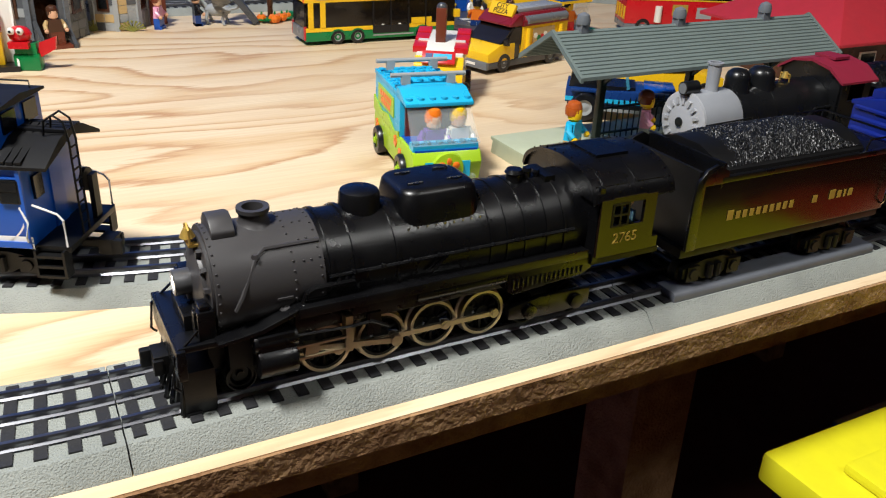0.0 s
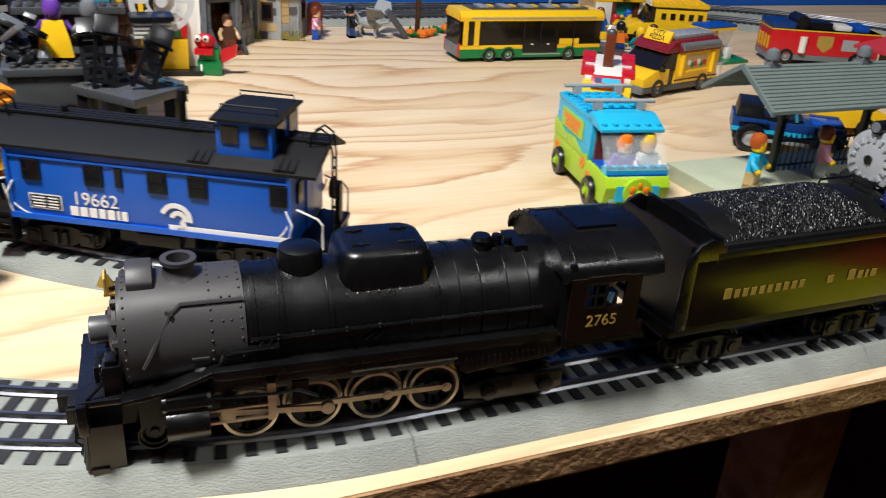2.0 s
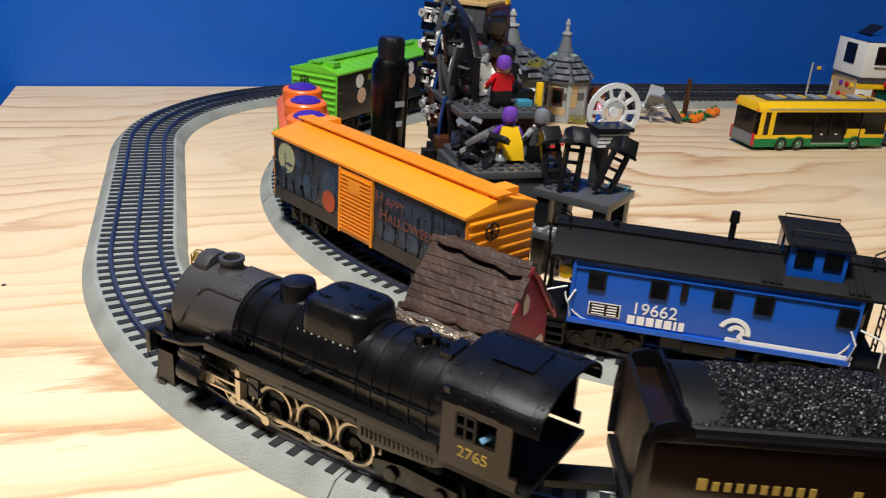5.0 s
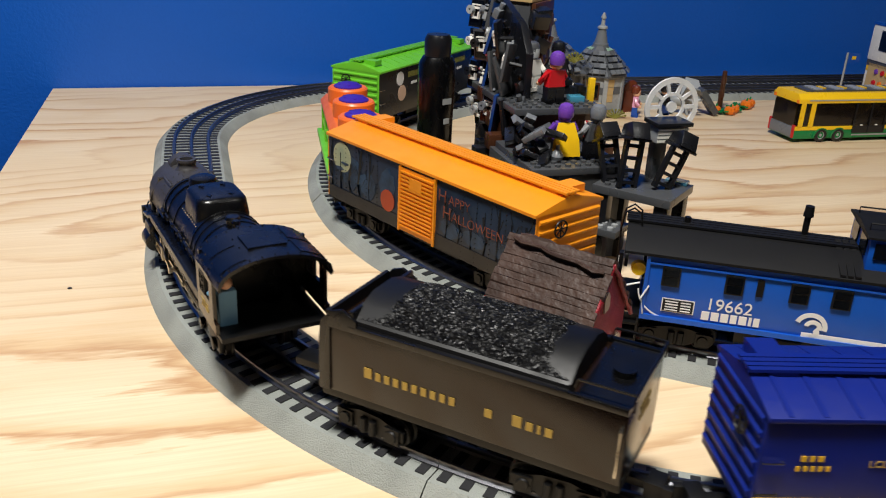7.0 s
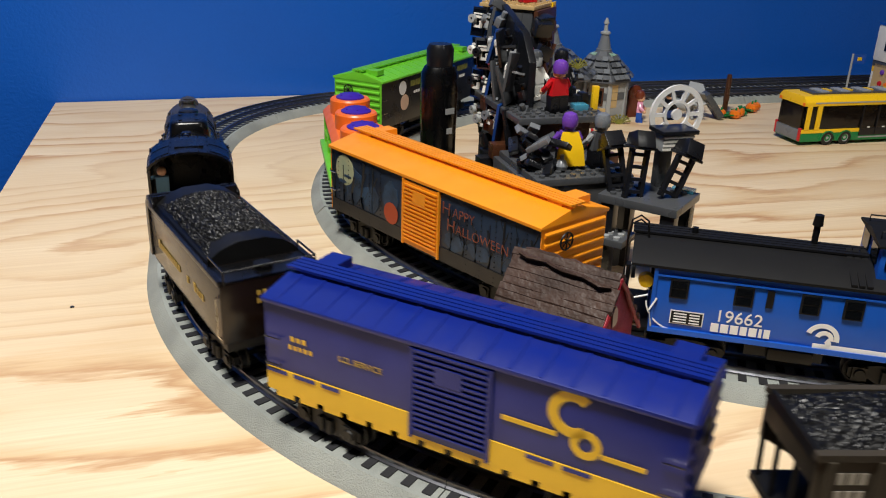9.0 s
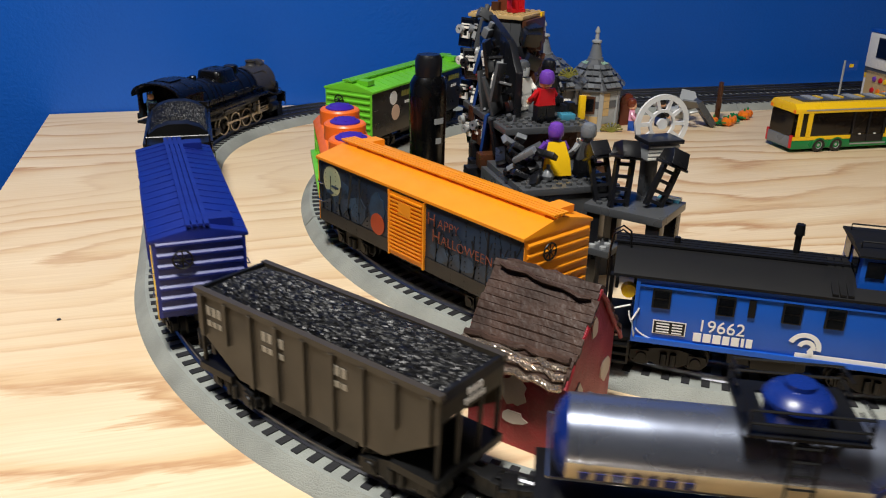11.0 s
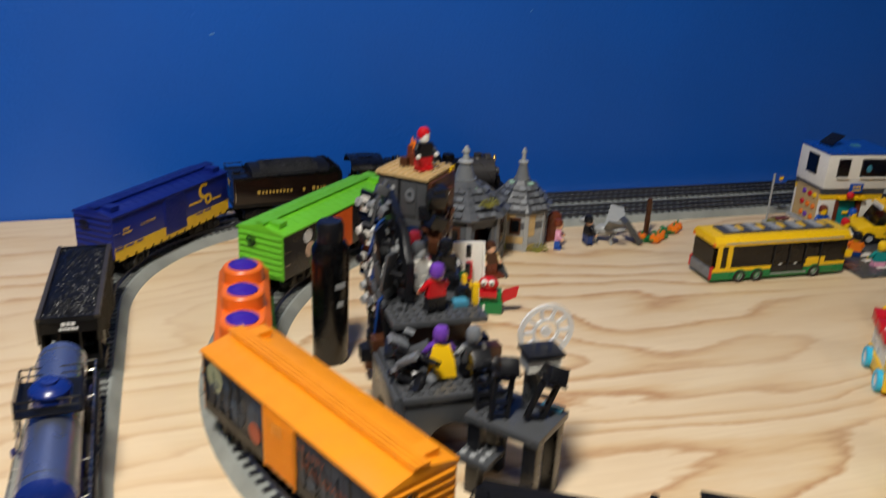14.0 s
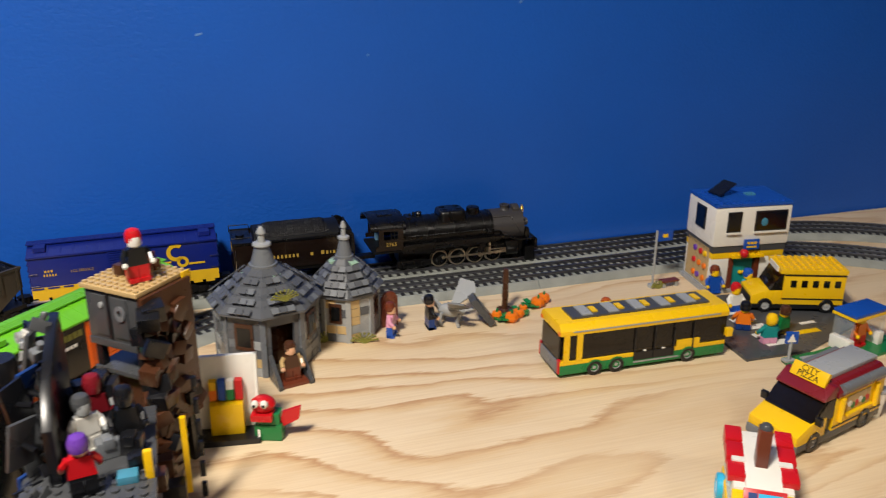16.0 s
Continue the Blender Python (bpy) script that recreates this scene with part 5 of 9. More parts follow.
    for s in (-1, 1):
        g = Geo().cyl((0.0880, s * 0.0250, 0.0160), (0.1030, s * 0.0250, 0.0160), 0.0066, n=20).box(0.0885, 0.1025, s * 0.0235 - 0.0050, s * 0.0235 + 0.0050, 0.0170, 0.0280)
        g.cyl((0.0870, s * 0.0250, 0.0245), (0.1040, s * 0.0250, 0.0245), 0.0038, n=16)
        part("cylinder", g, LBLACK, r, "black steam cylinder", 0.0004)
        part("crosshead_guide", Geo().box(0.0660, 0.0885, s * 0.0252 - 0.0007, s * 0.0252 + 0.0007, 0.0182, 0.0192).box(0.0660, 0.0885, s * 0.0252 - 0.0007, s * 0.0252 + 0.0007, 0.0128, 0.0138).box(0.0640, 0.0670, s * 0.0240 - 0.0022, s * 0.0240 + 0.0022, 0.0120, 0.0280), ROD, r)
        for x in DRIVER_X:
            moving["drivers"].append((driver_wheel(r, x, s, 0), x, s))
        g = Geo()
        for x in DRIVER_X:
            g.cyl((x, -0.0008, 0), (x, 0.0010, 0), 0.0022, n=12)
        g.box(0.0, 0.0730, -0.0006, 0.0006, -0.0011, 0.0011)
        moving["rods"].append((part("side_rod", g, ROD, r, "bright coupling rod"), s))
        g = Geo().box(0, 0.0370, -0.0006, 0.0006, -0.0012, 0.0012).cyl((0, -0.001, 0), (0, 0.0012, 0), 0.0026, n=12).cyl((0.0370, -0.001, 0), (0.0370, 0.0012, 0), 0.0019, n=12).box(0.0345, 0.0400, -0.0016, 0.0016, -0.0026, 0.0026)
        moving["mains"].append((part("main_rod", g, ROD, r, "bright main rod"), s))
        part("valve_gear", Geo().tube([(0.0486, s * 0.0262, 0.0200), (0.0560, s * 0.0262, 0.0240), (0.0650, s * 0.0262, 0.0235)], 0.0008, 5).tube([(0.0650, s * 0.0262, 0.0235), (0.0880, s * 0.0256, 0.0245)], 0.0007, 5).box(0.0520, 0.0580, s * 0.0255 - 0.0009, s * 0.0255 + 0.0009, 0.0175, 0.0275), LBLACK, r, "black valve gear")
        g = Geo().prism([(-0.0560, 0.0130), (-0.0560, 0.0050), (-0.0420, 0.0035), (-0.0250, 0.0035), (-0.0120, 0.0055), (-0.0120, 0.0115), (-0.0280, 0.0140)], s * 0.0205 - 0.0014, s * 0.0205 + 0.0014, "y")
        for x in (-0.0480, -0.0225):
            g.cyl((x, s * 0.0219, 0.0080), (x, s * 0.0240, 0.0080), 0.0036, n=12)
        part("trailing_truck_frame", g, LBLACK, r, "cast trailing truck sideframe", 0.0004)
    wheelset(r, 0.1075, 0.0062)
    wheelset(r, -0.0225, 0.0068)
    wheelset(r, -0.0480, 0.0068)
    return r, moving


def tender():
    """x = 0 midway between the trucks."""
    r = thing("coal_tender", "black tender with painted-in brown reflection, gold lettering and coal heap", "tender", group="running train")
    x0, x1, hy, zt = -0.0735, 0.0700, 0.0270, 0.0580
    g = Geo().box(x0, x1 - 0.004, -hy, hy, 0.0240, zt)
    part("body", g, TENDER, r, "glossy black body tinted brown for warm reflections", 0.0007)
    part("front_plate", Geo().box(x1 - 0.0048, x1 - 0.0028, -hy + 0.0012, hy - 0.0012, 0.0242, zt + 0.0060), MBLACK, r, "matt black front plate")
    g = Geo()
    for s in (-1, 1):
        g.prism([(x1 - 0.006, 0.0240), (x1, 0.0240), (x1, 0.0500), (x1 - 0.001, 0.0590), (x1 - 0.006, 0.0650), (x1 - 0.012, 0.0670), (x1 - 0.020, 0.0630), (x1 - 0.020, zt - 0.001), (x1 - 0.006, zt - 0.001)], s * hy - 0.0009, s * hy + 0.0009, "y")
        g.box(x0, x1 - 0.016, s * (hy - 0.0004) - 0.0014, s * (hy - 0.0004) + 0.0014, zt - 0.0008, zt + 0.0022)
    g.box(x1 - 0.0180, x1 - 0.0160, -hy, hy, zt - 0.004, 0.0670)
    part("bulwark", g, LBLACK, r, "curved black front bulwark", 0.0004)
    g = Geo()
    prof = [(-0.0262, zt), (-0.0250, 0.0620), (-0.0180, 0.0672), (-0.008, 0.0705), (0.008, 0.0705), (0.0180, 0.0672), (0.0250, 0.0620), (0.0262, zt)]
    g.rings([[(x1 - 0.017, y, z) for y, z in prof], [(x0 + 0.0265, y, z - 0.0005) for y, z in prof], [(x0 + 0.0250, y * 0.97, zt + (z - zt) * 0.93) for y, z in prof]])
    part("coal_bunker", g, MBLACK, r, "black sloped coal bunker")
    coal_part(r, "heap of glinting black coal", x0 + 0.0265, x1 - 0.019, 0.0238, 0.0630, 0.0090, 230, 92, 7)
    part("rear_deck", Geo().box(x0, x0 + 0.022, -hy + 0.001, hy - 0.001, zt, zt + 0.0012).cyl((x0 + 0.010, 0, zt), (x0 + 0.010, 0, zt + 0.004), 0.005, n=16), LBLACK, r)
    g = Geo()
    for s in (-1, 1):
        g.tube([(x0 + 0.024, s * (hy - 0.002), zt + 0.001), (x0 + 0.022, s * (hy - 0.002), zt + 0.0075), (x0 - 0.001, s * (hy - 0.002), zt + 0.0075), (x0 - 0.001, s * (hy - 0.002), zt)], 0.0006, 5)
    g.tube([(x0 - 0.001, -hy + 0.002, zt + 0.0075), (x0 - 0.001, hy - 0.002, zt + 0.0075)], 0.0006, 5)
    part("rear_rail", g, LBLACK, r, "thin wire rail")
    for s in (-1, 1):
        y = s * (hy + 0.0002)
        g = Geo()
        m = side_plane(0.001, y, 0.0385) @ Matrix.Diagonal((1.1, 1.1, 1.0, 1.0))
        for wd, dx, big in (([0.0034] + [0.0023] * 9, -0.0200, (0,)), ([0.0030], 0.0150, ()), ([0.0036, 0.0026, 0.0012, 0.0028], 0.0330, (0,))):
            bars(wd, 0.0036, 0.0019, g, m @ pose(dx, 0, 0), 0, big)
        part("side_lettering", g, GOLD, r, "gold lettering")
        part("corner_handrail", Geo().tube([(x0 + 0.002, y, 0.027), (x0 + 0.002, y + s * 0.0015, 0.029), (x0 + 0.002, y + s * 0.0015, 0.050), (x0 + 0.002, y, 0.052)], 0.0006, 5), STEEL, r, "bright corner handrail")
    g = Geo()
    bars([0.0021] * 5, 0.0026, 0.0012, g, pose(x0 - 0.0002, 0.000, 0.0500, 90, 0, -90))
    bars([0.0021] * 5, 0.0026, 0.0012, g, pose(x0 - 0.0002, 0.000, 0.0455, 90, 0, -90))
    part("rear_marks", g, GOLD, r, "gold marks on the rear")
    part("underframe", Geo().box(x0, x1, -0.0250, 0.0250, 0.0190, 0.0240).box(x0 + 0.02, x1 - 0.02, -0.010, 0.010, 0.0130, 0.0190).box(x1, x1 + 0.030, -0.006, 0.006, 0.016, 0.020), MBLACK, r, bevel=0.0006)
    coupler(r, x0, -1)
    return r, [truck(r, 0.0435, 0.027, 0.0074), truck(r, -0.0435, 0.027, 0.0074)]


def switcher():
    """The small parked engine: x = 0 at its smokebox front, running back to -x."""
    r = thing("switcher_locomotive", "small black switcher engine with grey smokebox and maroon cab roof", "locomotive", group="parked train", at=INNER.spot(-0.270, RT))
    zc, q = 0.0350, 0.0195
    g = Geo().cyl((0, 0, zc), (-0.0330, 0, zc), q + 0.0005, n=36)
    part("smokebox", g, SW_GREY, r, "light grey smokebox", 0.0006)
    g = Geo().lathe([(0, 0), (q + 0.0010, 0), (q + 0.0010, 0.0020), (q - 0.0020, 0.0030), (0.0120, 0.0036), (0.0050, 0.0050), (0, 0.0052)], 32, 0, pose(0, 0, zc, 0, 90, 0))
    pale = surface("pale_grey_front", "a9abb0", 0.4)
    door = part("smokebox_door", g, pale, r, "pale grey round smokebox front")
    for k in range(16):
        part("clamp", Geo().box(0.0028, 0.0048, -0.0010, 0.0010, 0.0120, 0.0165), pale, door, at=pose(0, 0, zc) @ Matrix.Rotation(k * 6.2832 / 16, 4, "X"))
    part("boss", Geo().cyl((0.004, 0, zc), (0.0062, 0, zc), 0.0032, n=14), SW_BLACK, r)
    part("boiler", Geo().cyl((-0.0330, 0, zc), (-0.1150, 0, zc + 0.0005), q, q + 0.0010, 36).cyl((-0.0340, 0, zc), (-0.0355, 0, zc), q + 0.0006, n=36).cyl((-0.064, 0, zc), (-0.0655, 0, zc), q + 0.0009, n=36), SW_BLACK, r, "black boiler")
    part("chimney", Geo().lathe([(0.0062, -0.003), (0.0042, 0.001), (0.0047, 0.0175), (0.0054, 0.0178), (0.0054, 0.0190), (0.0036, 0.0190), (0.0034, 0.006), (0, 0.006)], 20, 0, pose(-0.0190, 0, zc + q)), SW_GREY, r, "tall straight grey chimney")
    for x, w in ((-0.0420, 0.0085), (-0.0640, 0.0095)):
        part("dome", Geo().lathe([(w + 0.002, -0.004), (w, 0.0005), (w, 0.0070), (w * 0.9, 0.0100), (w * 0.6, 0.0125), (0, 0.0135)], 24, 0, pose(x, 0, zc + q)), SW_BLACK, r, "round black dome")
    part("bell", Geo().lathe([(0.0032, 0), (0.0022, 0.0026), (0.0015, 0.0042), (0, 0.0046)], 14, 0, pose(-0.0880, 0, zc + q + 0.003)).tube([(-0.0880, -0.0040, zc + q), (-0.0880, -0.0040, zc + q + 0.006), (-0.0880, 0.0040, zc + q + 0.006), (-0.0880, 0.0040, zc + q)], 0.0006, 5), BRASS, r, "small brass bell")
    h = part("headlight", Geo().cyl((0.0065, 0.0, zc + q + 0.0035), (-0.0050, 0.0, zc + q + 0.0035), 0.0045, n=18).box(-0.005, 0.003, -0.003, 0.003, zc + q - 0.004, zc + q), SW_BLACK, r, "black headlight")
    part("lens", Geo().cyl((0.0062, 0.0, zc + q + 0.0035), (0.0069, 0.0, zc + q + 0.0035), 0.0036, n=16), GUN, h)
    for s in (-1, 1):
        g = Geo().tube([(0.001, s * (q + 0.0015), zc + 0.003), (-0.0400, s * (q + 0.0015), zc + 0.004)], 0.0006, 5)
        g.tube([(-0.1150, s * (q + 0.0018), zc + 0.0050), (-0.1000, s * (q + 0.0018), zc + 0.0050), (-0.0920, s * (q + 0.0018), zc - 0.0015), (-0.0600, s * (q + 0.0018), zc - 0.0020), (-0.0520, s * (q + 0.0018), zc - 0.0070)], 0.0009, 6)
        for x in (-0.048, -0.060):
            g.box(x - 0.003, x + 0.003, s * (q + 0.001) - 0.002, s * (q + 0.001) + 0.002, zc - 0.008, zc - 0.003)
        part("pipe", g, SW_BLACK, r, "black side piping")
        part("running_board", Geo().box(-0.120, -0.010, s * 0.0220 - 0.005, s * 0.0220 + 0.005, 0.0215, 0.0235), SW_BLACK, r, "", 0.0003)
        part("cylinder", Geo().cyl((-0.006, s * 0.0225, 0.0125), (-0.026, s * 0.0225, 0.0125), 0.0070, n=18), SW_BLACK, r)
        g = Geo()
        for x in (-0.040, -0.066, -0.092):
            g.cyl((x, s * 0.0150, 0.0115), (x, s * 0.0185, 0.0115), 0.0115, n=24)
        part("wheel", g, MBLACK, r)
        part("cab_side", Geo().box(-0.1450, -0.1150, s * 0.0265 - 0.001, s * 0.0265 + 0.001, 0.0220, 0.0440).box(-0.1450, -0.1380, s * 0.0265 - 0.001, s * 0.0265 + 0.001, 0.0440, 0.0580).box(-0.1230, -0.1150, s * 0.0265 - 0.001, s * 0.0265 + 0.001, 0.0440, 0.0580), SW_BLACK, r, "black cab side with a window")
    part("cab_front", Geo().prism([(-0.0265, 0.022), (-0.0265, 0.0580), (-0.016, 0.0650), (0, 0.0680), (0.016, 0.0650), (0.0265, 0.0580), (0.0265, 0.022)], -0.1175, -0.1150), SW_BLACK, r)
    part("cab_roof", Geo().prism([(-0.0290, 0.0565), (-0.0290, 0.0580), (-0.017, 0.0665), (0, 0.0695), (0.017, 0.0665), (0.0290, 0.0580), (0.0290, 0.0565), (0.016, 0.0645), (0, 0.0675), (-0.016, 0.0645)], -0.1500, -0.1120).box(-0.140, -0.125, -0.009, 0.009, 0.0690, 0.0708), MAROON, r, "maroon arched cab roof")
    part("frame", Geo().box(-0.146, 0.006, -0.010, 0.010, 0.008, 0.022).box(0.004, 0.010, -0.024, 0.024, 0.006, 0.017).box(-0.146, -0.115, -0.024, 0.024, 0.018, 0.022), SW_BLACK, r, bevel=0.0006)
    coupler(r, 0.009, 1)
    t = thing("coal_tender", "small plain black tender filled with coal", "tender", group="parked train", at=INNER.spot(-0.2700 - 0.200, RT))
    part("body", Geo().box(-0.042, 0.042, -0.0265, 0.0265, 0.0150, 0.0500), SW_BLACK, t, bevel=0.001)
    coal_part(t, "heap of black coal", -0.038, 0.038, 0.0235, 0.0495, 0.010, 44, 24, 9)
    for s in (-1, 1):
        truck(t, s * 0.026, 0.024, 0.0070)
        coupler(t, s * 0.043, s)


# ---- the parked train on the inner loop ----
def park(ob, s, half):
    ob.matrix_basis = INNER.chord(s + half, s - half, RT) @ pose(half, 0, 0)


def parked_train():
    park(blue_caboose(), CABOOSE_S, 0.054)
    park(halloween_boxcar(), CABOOSE_S + 0.2316, 0.0735)
    park(vat_car(), CABOOSE_S + 0.2316 + 0.194, 0.062)
    park(green_boxcar(), CABOOSE_S + 0.6836, 0.0735)
    switcher()


CABOOSE_S = 0.196
parked_train()

# ---- the running train ----
LOCO, GEAR = locomotive()
TENDER_CAR, TENDER_TRUCKS = tender()
BOXCAR, BOXCAR_TRUCKS = blue_yellow_boxcar()
HOPPER, HOPPER_TRUCKS = hopper()
TANK, TANK_TRUCKS = tank_car()
CABOOSE, CABOOSE_TRUCKS = red_caboose()
# thing, its trucks, half its truck spacing, and how far its middle lies behind the rear driver along the
# centre line: the couplings stretch on the curves
CONSIST = [
    (TENDER_CAR, TENDER_TRUCKS, 0.0435, [(0, -0.1765), (3, -0.1765), (5, -0.178), (7.5, -0.199), (8, -0.209), (8.5, -0.215), (9, -0.214), (11.5, -0.195), (12.5, -0.181), (13.5, -0.177), (16, -0.181)]),
    (BOXCAR, BOXCAR_TRUCKS, 0.0640, [(0, -0.378), (3, -0.380), (5, -0.394), (7.5, -0.403), (8, -0.411), (8.5, -0.416), (9, -0.415), (11.5, -0.420), (12.5, -0.399), (13.5, -0.376), (14.5, -0.370), (15.2, -0.372), (16, -0.373)]),
    (HOPPER, HOPPER_TRUCKS, 0.054, [(0, -0.578), (5, -0.600), (9, -0.626), (11.5, -0.642), (12.5, -0.650), (13.5, -0.632), (15, -0.585), (16, -0.575)]),
    (TANK, TANK_TRUCKS, 0.062, [(0, -0.790), (9, -0.835), (11.5, -0.853), (12.5, -0.867), (13.5, -0.845), (15, -0.800), (16, -0.790)]),
    (CABOOSE, CABOOSE_TRUCKS, 0.032, [(0, -0.975), (9, -1.020), (11.5, -1.040), (12.5, -1.057), (13.5, -1.050), (15, -0.998), (16, -0.988)]),
]
# seconds, and the rear driver's place along the outer loop
TIMES = [(0.0, -0.153), (0.5, -0.133), (1.0, -0.100), (1.5, -0.059), (2.0, -0.013), (2.5, 0.027), (3.0, 0.082), (3.5, 0.139), (4.0, 0.194), (4.5, 0.249), (5.0, 0.304), (7.5, 0.542), (8.0, 0.597), (8.5, 0.656), (9.0, 0.722), (11.5, 1.088), (12.5, 1.247), (13.5, 1.380), (15.0, 1.563), (16.0, 1.693)]


def along(t, pts=TIMES):
    """Smooth cubic through rows of seconds and a value."""
    k = max(i for i in range(len(pts) - 1) if pts[i][0] <= t + 1e-9)
    def slope(i):
        a, b = pts[max(i - 1, 0)], pts[min(i + 1, len(pts) - 1)]
        return (b[1] - a[1]) / (b[0] - a[0])
    (t0, s0), (t1, s1) = pts[k], pts[k + 1]
    h = t1 - t0
    x = (t - t0) / h
    return s0 * (2 * x**3 - 3 * x**2 + 1) + h * slope(k) * (x**3 - 2 * x**2 + x) + s1 * (3 * x**2 - 2 * x**3) + h * slope(k + 1) * (x**3 - x**2)


def motions():
    coarse = [i * 0.25 for i in range(65)]
    fine = [i * 0.1 for i in range(161)]
    walk(LOCO, [(t, OUTER.chord(along(t) + 0.073, along(t), RT)) for t in coarse])
    for ob, trucks, half, mid in CONSIST:
        rows, turns = [], [[], []]
        for t in coarse:
            s = along(t) + along(t, mid)
            rows.append((t, OUTER.chord(s + half, s - half, RT) @ pose(half, 0, 0)))
            chord = OUTER.chord(s + half, s - half, RT)
            yaw = math.atan2(chord[1][0], chord[0][0])
            for k, d in enumerate((half, -half)):
                a = OUTER.at(s + d)[2] - yaw
                a = (a + math.pi) % (2 * math.pi) - math.pi
                turns[k].append((t, pose(trucks[k].location.x, 0, 0, 0, 0, math.degrees(a))))
        walk(ob, rows)
        for k in (0, 1):
            walk(trucks[k], turns[k])
    turn = [(t, math.degrees(along(t) / DRIVER_R)) for t in fine]
    for wheel, x, s in GEAR["drivers"]:
        walk(wheel, [(t, pose(x, s * 0.0172, DRIVER_R, 0, a + START + (90 if s < 0 else 0), 0)) for t, a in turn])
    for rod, s in GEAR["rods"]:
        rows = []
        for t, a in turn:
            b = radians(a + START + (90 if s < 0 else 0))
            rows.append((t, pose(CRANK * math.sin(b), s * 0.0208, DRIVER_R + CRANK * math.cos(b))))
        walk(rod, rows)
    for rod, s in GEAR["mains"]:
        rows = []
        for t, a in turn:
            b = radians(a + START + (90 if s < 0 else 0))
            x, z = DRIVER_X[2] + CRANK * math.sin(b), DRIVER_R + CRANK * math.cos(b)
            rows.append((t, pose(x, s * 0.0238, z, 0, math.degrees(-math.asin((0.0160 - z) / 0.0370)), 0)))
        walk(rod, rows)


START = 0.0


# ---- toys on the table ----
def figure(name_label, x, y, z, yaw, legs, torso, head, hair, arms=None, cape=None, hat=None, lean=0, short=0.0):
    """A small block-shaped toy figure, one plain mesh; short: by how much its legs are cut down."""
    mats = [legs, torso, head, hair, arms or torso, cape or torso]
    g = Geo()
    for s in (-1, 1):
        g.box(-0.0036, 0.0036, min(s * 0.0003, s * 0.0078), max(s * 0.0003, s * 0.0078), 0, 0.0105, 0)
        g.box(-0.0036, 0.0052, min(s * 0.0003, s * 0.0078), max(s * 0.0003, s * 0.0078), 0, 0.0030, 0)
        g.tube([(0.0002, s * 0.0068, 0.0245), (0.0008, s * 0.0096, 0.0200), (0.0048, s * 0.0102, 0.0160)], 0.0023, 7, 4)
        g.ball((0.0062, s * 0.0102, 0.0148), 0.0024, 2, 8)
    g.box(-0.0034, 0.0034, -0.0080, 0.0080, 0.0105, 0.0128, 0)
    g.rings([[(-0.0036, -0.0079, 0.0128), (0.0036, -0.0079, 0.0128), (0.0036, 0.0079, 0.0128), (-0.0036, 0.0079, 0.0128)], [(-0.0034, -0.0058, 0.0258), (0.0034, -0.0058, 0.0258), (0.0034, 0.0058, 0.0258), (-0.0034, 0.0058, 0.0258)]], 1)
    g.lathe([(0.0030, 0.0255), (0.0030, 0.0265), (0.0048, 0.0275), (0.0051, 0.0300), (0.0051, 0.0335), (0.0046, 0.0350), (0.002, 0.0354), (0.002, 0.037), (0, 0.037)], 14, 2)
    if hat:
        g.lathe([(0.0078, 0.0340), (0.0078, 0.0348), (0.0058, 0.0352), (0.0056, 0.0385), (0.003, 0.0402), (0, 0.0404)], 14, 3)
    elif hair:
        g.lathe([(0.0056, 0.0300), (0.0061, 0.0325), (0.0059, 0.0362), (0.0045, 0.0390), (0.002, 0.0402), (0, 0.0404)], 12, 3, pose(-0.0012, 0, 0))
    if cape:
        g.rings([[(-0.0046, -0.0062, 0.0262), (-0.0040, -0.0062, 0.0262), (-0.0040, 0.0062, 0.0262), (-0.0046, 0.0062, 0.0262)], [(-0.0085, -0.0098, 0.0140), (-0.0078, -0.0098, 0.0140), (-0.0078, 0.0098, 0.0140), (-0.0085, 0.0098, 0.0140)], [(-0.0095, -0.0115, 0.0015), (-0.0088, -0.0115, 0.0015), (-0.0088, 0.0115, 0.0015), (-0.0095, 0.0115, 0.0015)]], 5)
    if short:
        g.v = [(a, b, c - short if c >= 0.0105 else c * (1 - short / 0.0105)) for a, b, c in g.v]
    ob = part("toy_figure", g, mats, None, "", 0.0, pose(x, y, z, 0, lean, yaw))
    return tagged(ob, name_label, "toy figure", "toy figures")


def toy_wheel(parent, x, y, r, w, s, hub=LGR, tyre=BLK):
    t = part("wheel", Geo().lathe([(r * 0.55, -w / 2), (r * 0.9, -w / 2), (r, -w * 0.32), (r, w * 0.32), (r * 0.9, w / 2), (r * 0.55, w / 2), (r * 0.55, -w / 2)], 20, 0, pose(0, 0, 0, 90)), tyre, parent, "black rubber tyre", at=pose(x, y, r))
    g = Geo().lathe([(0, -w * 0.42), (r * 0.6, -w * 0.42), (r * 0.6, w * 0.42), (r * 0.35, w * 0.30), (0, w * 0.45)], 16, 0, pose(0, 0, 0, -90 * s))
    part("rim", g, hub, t)
    return t


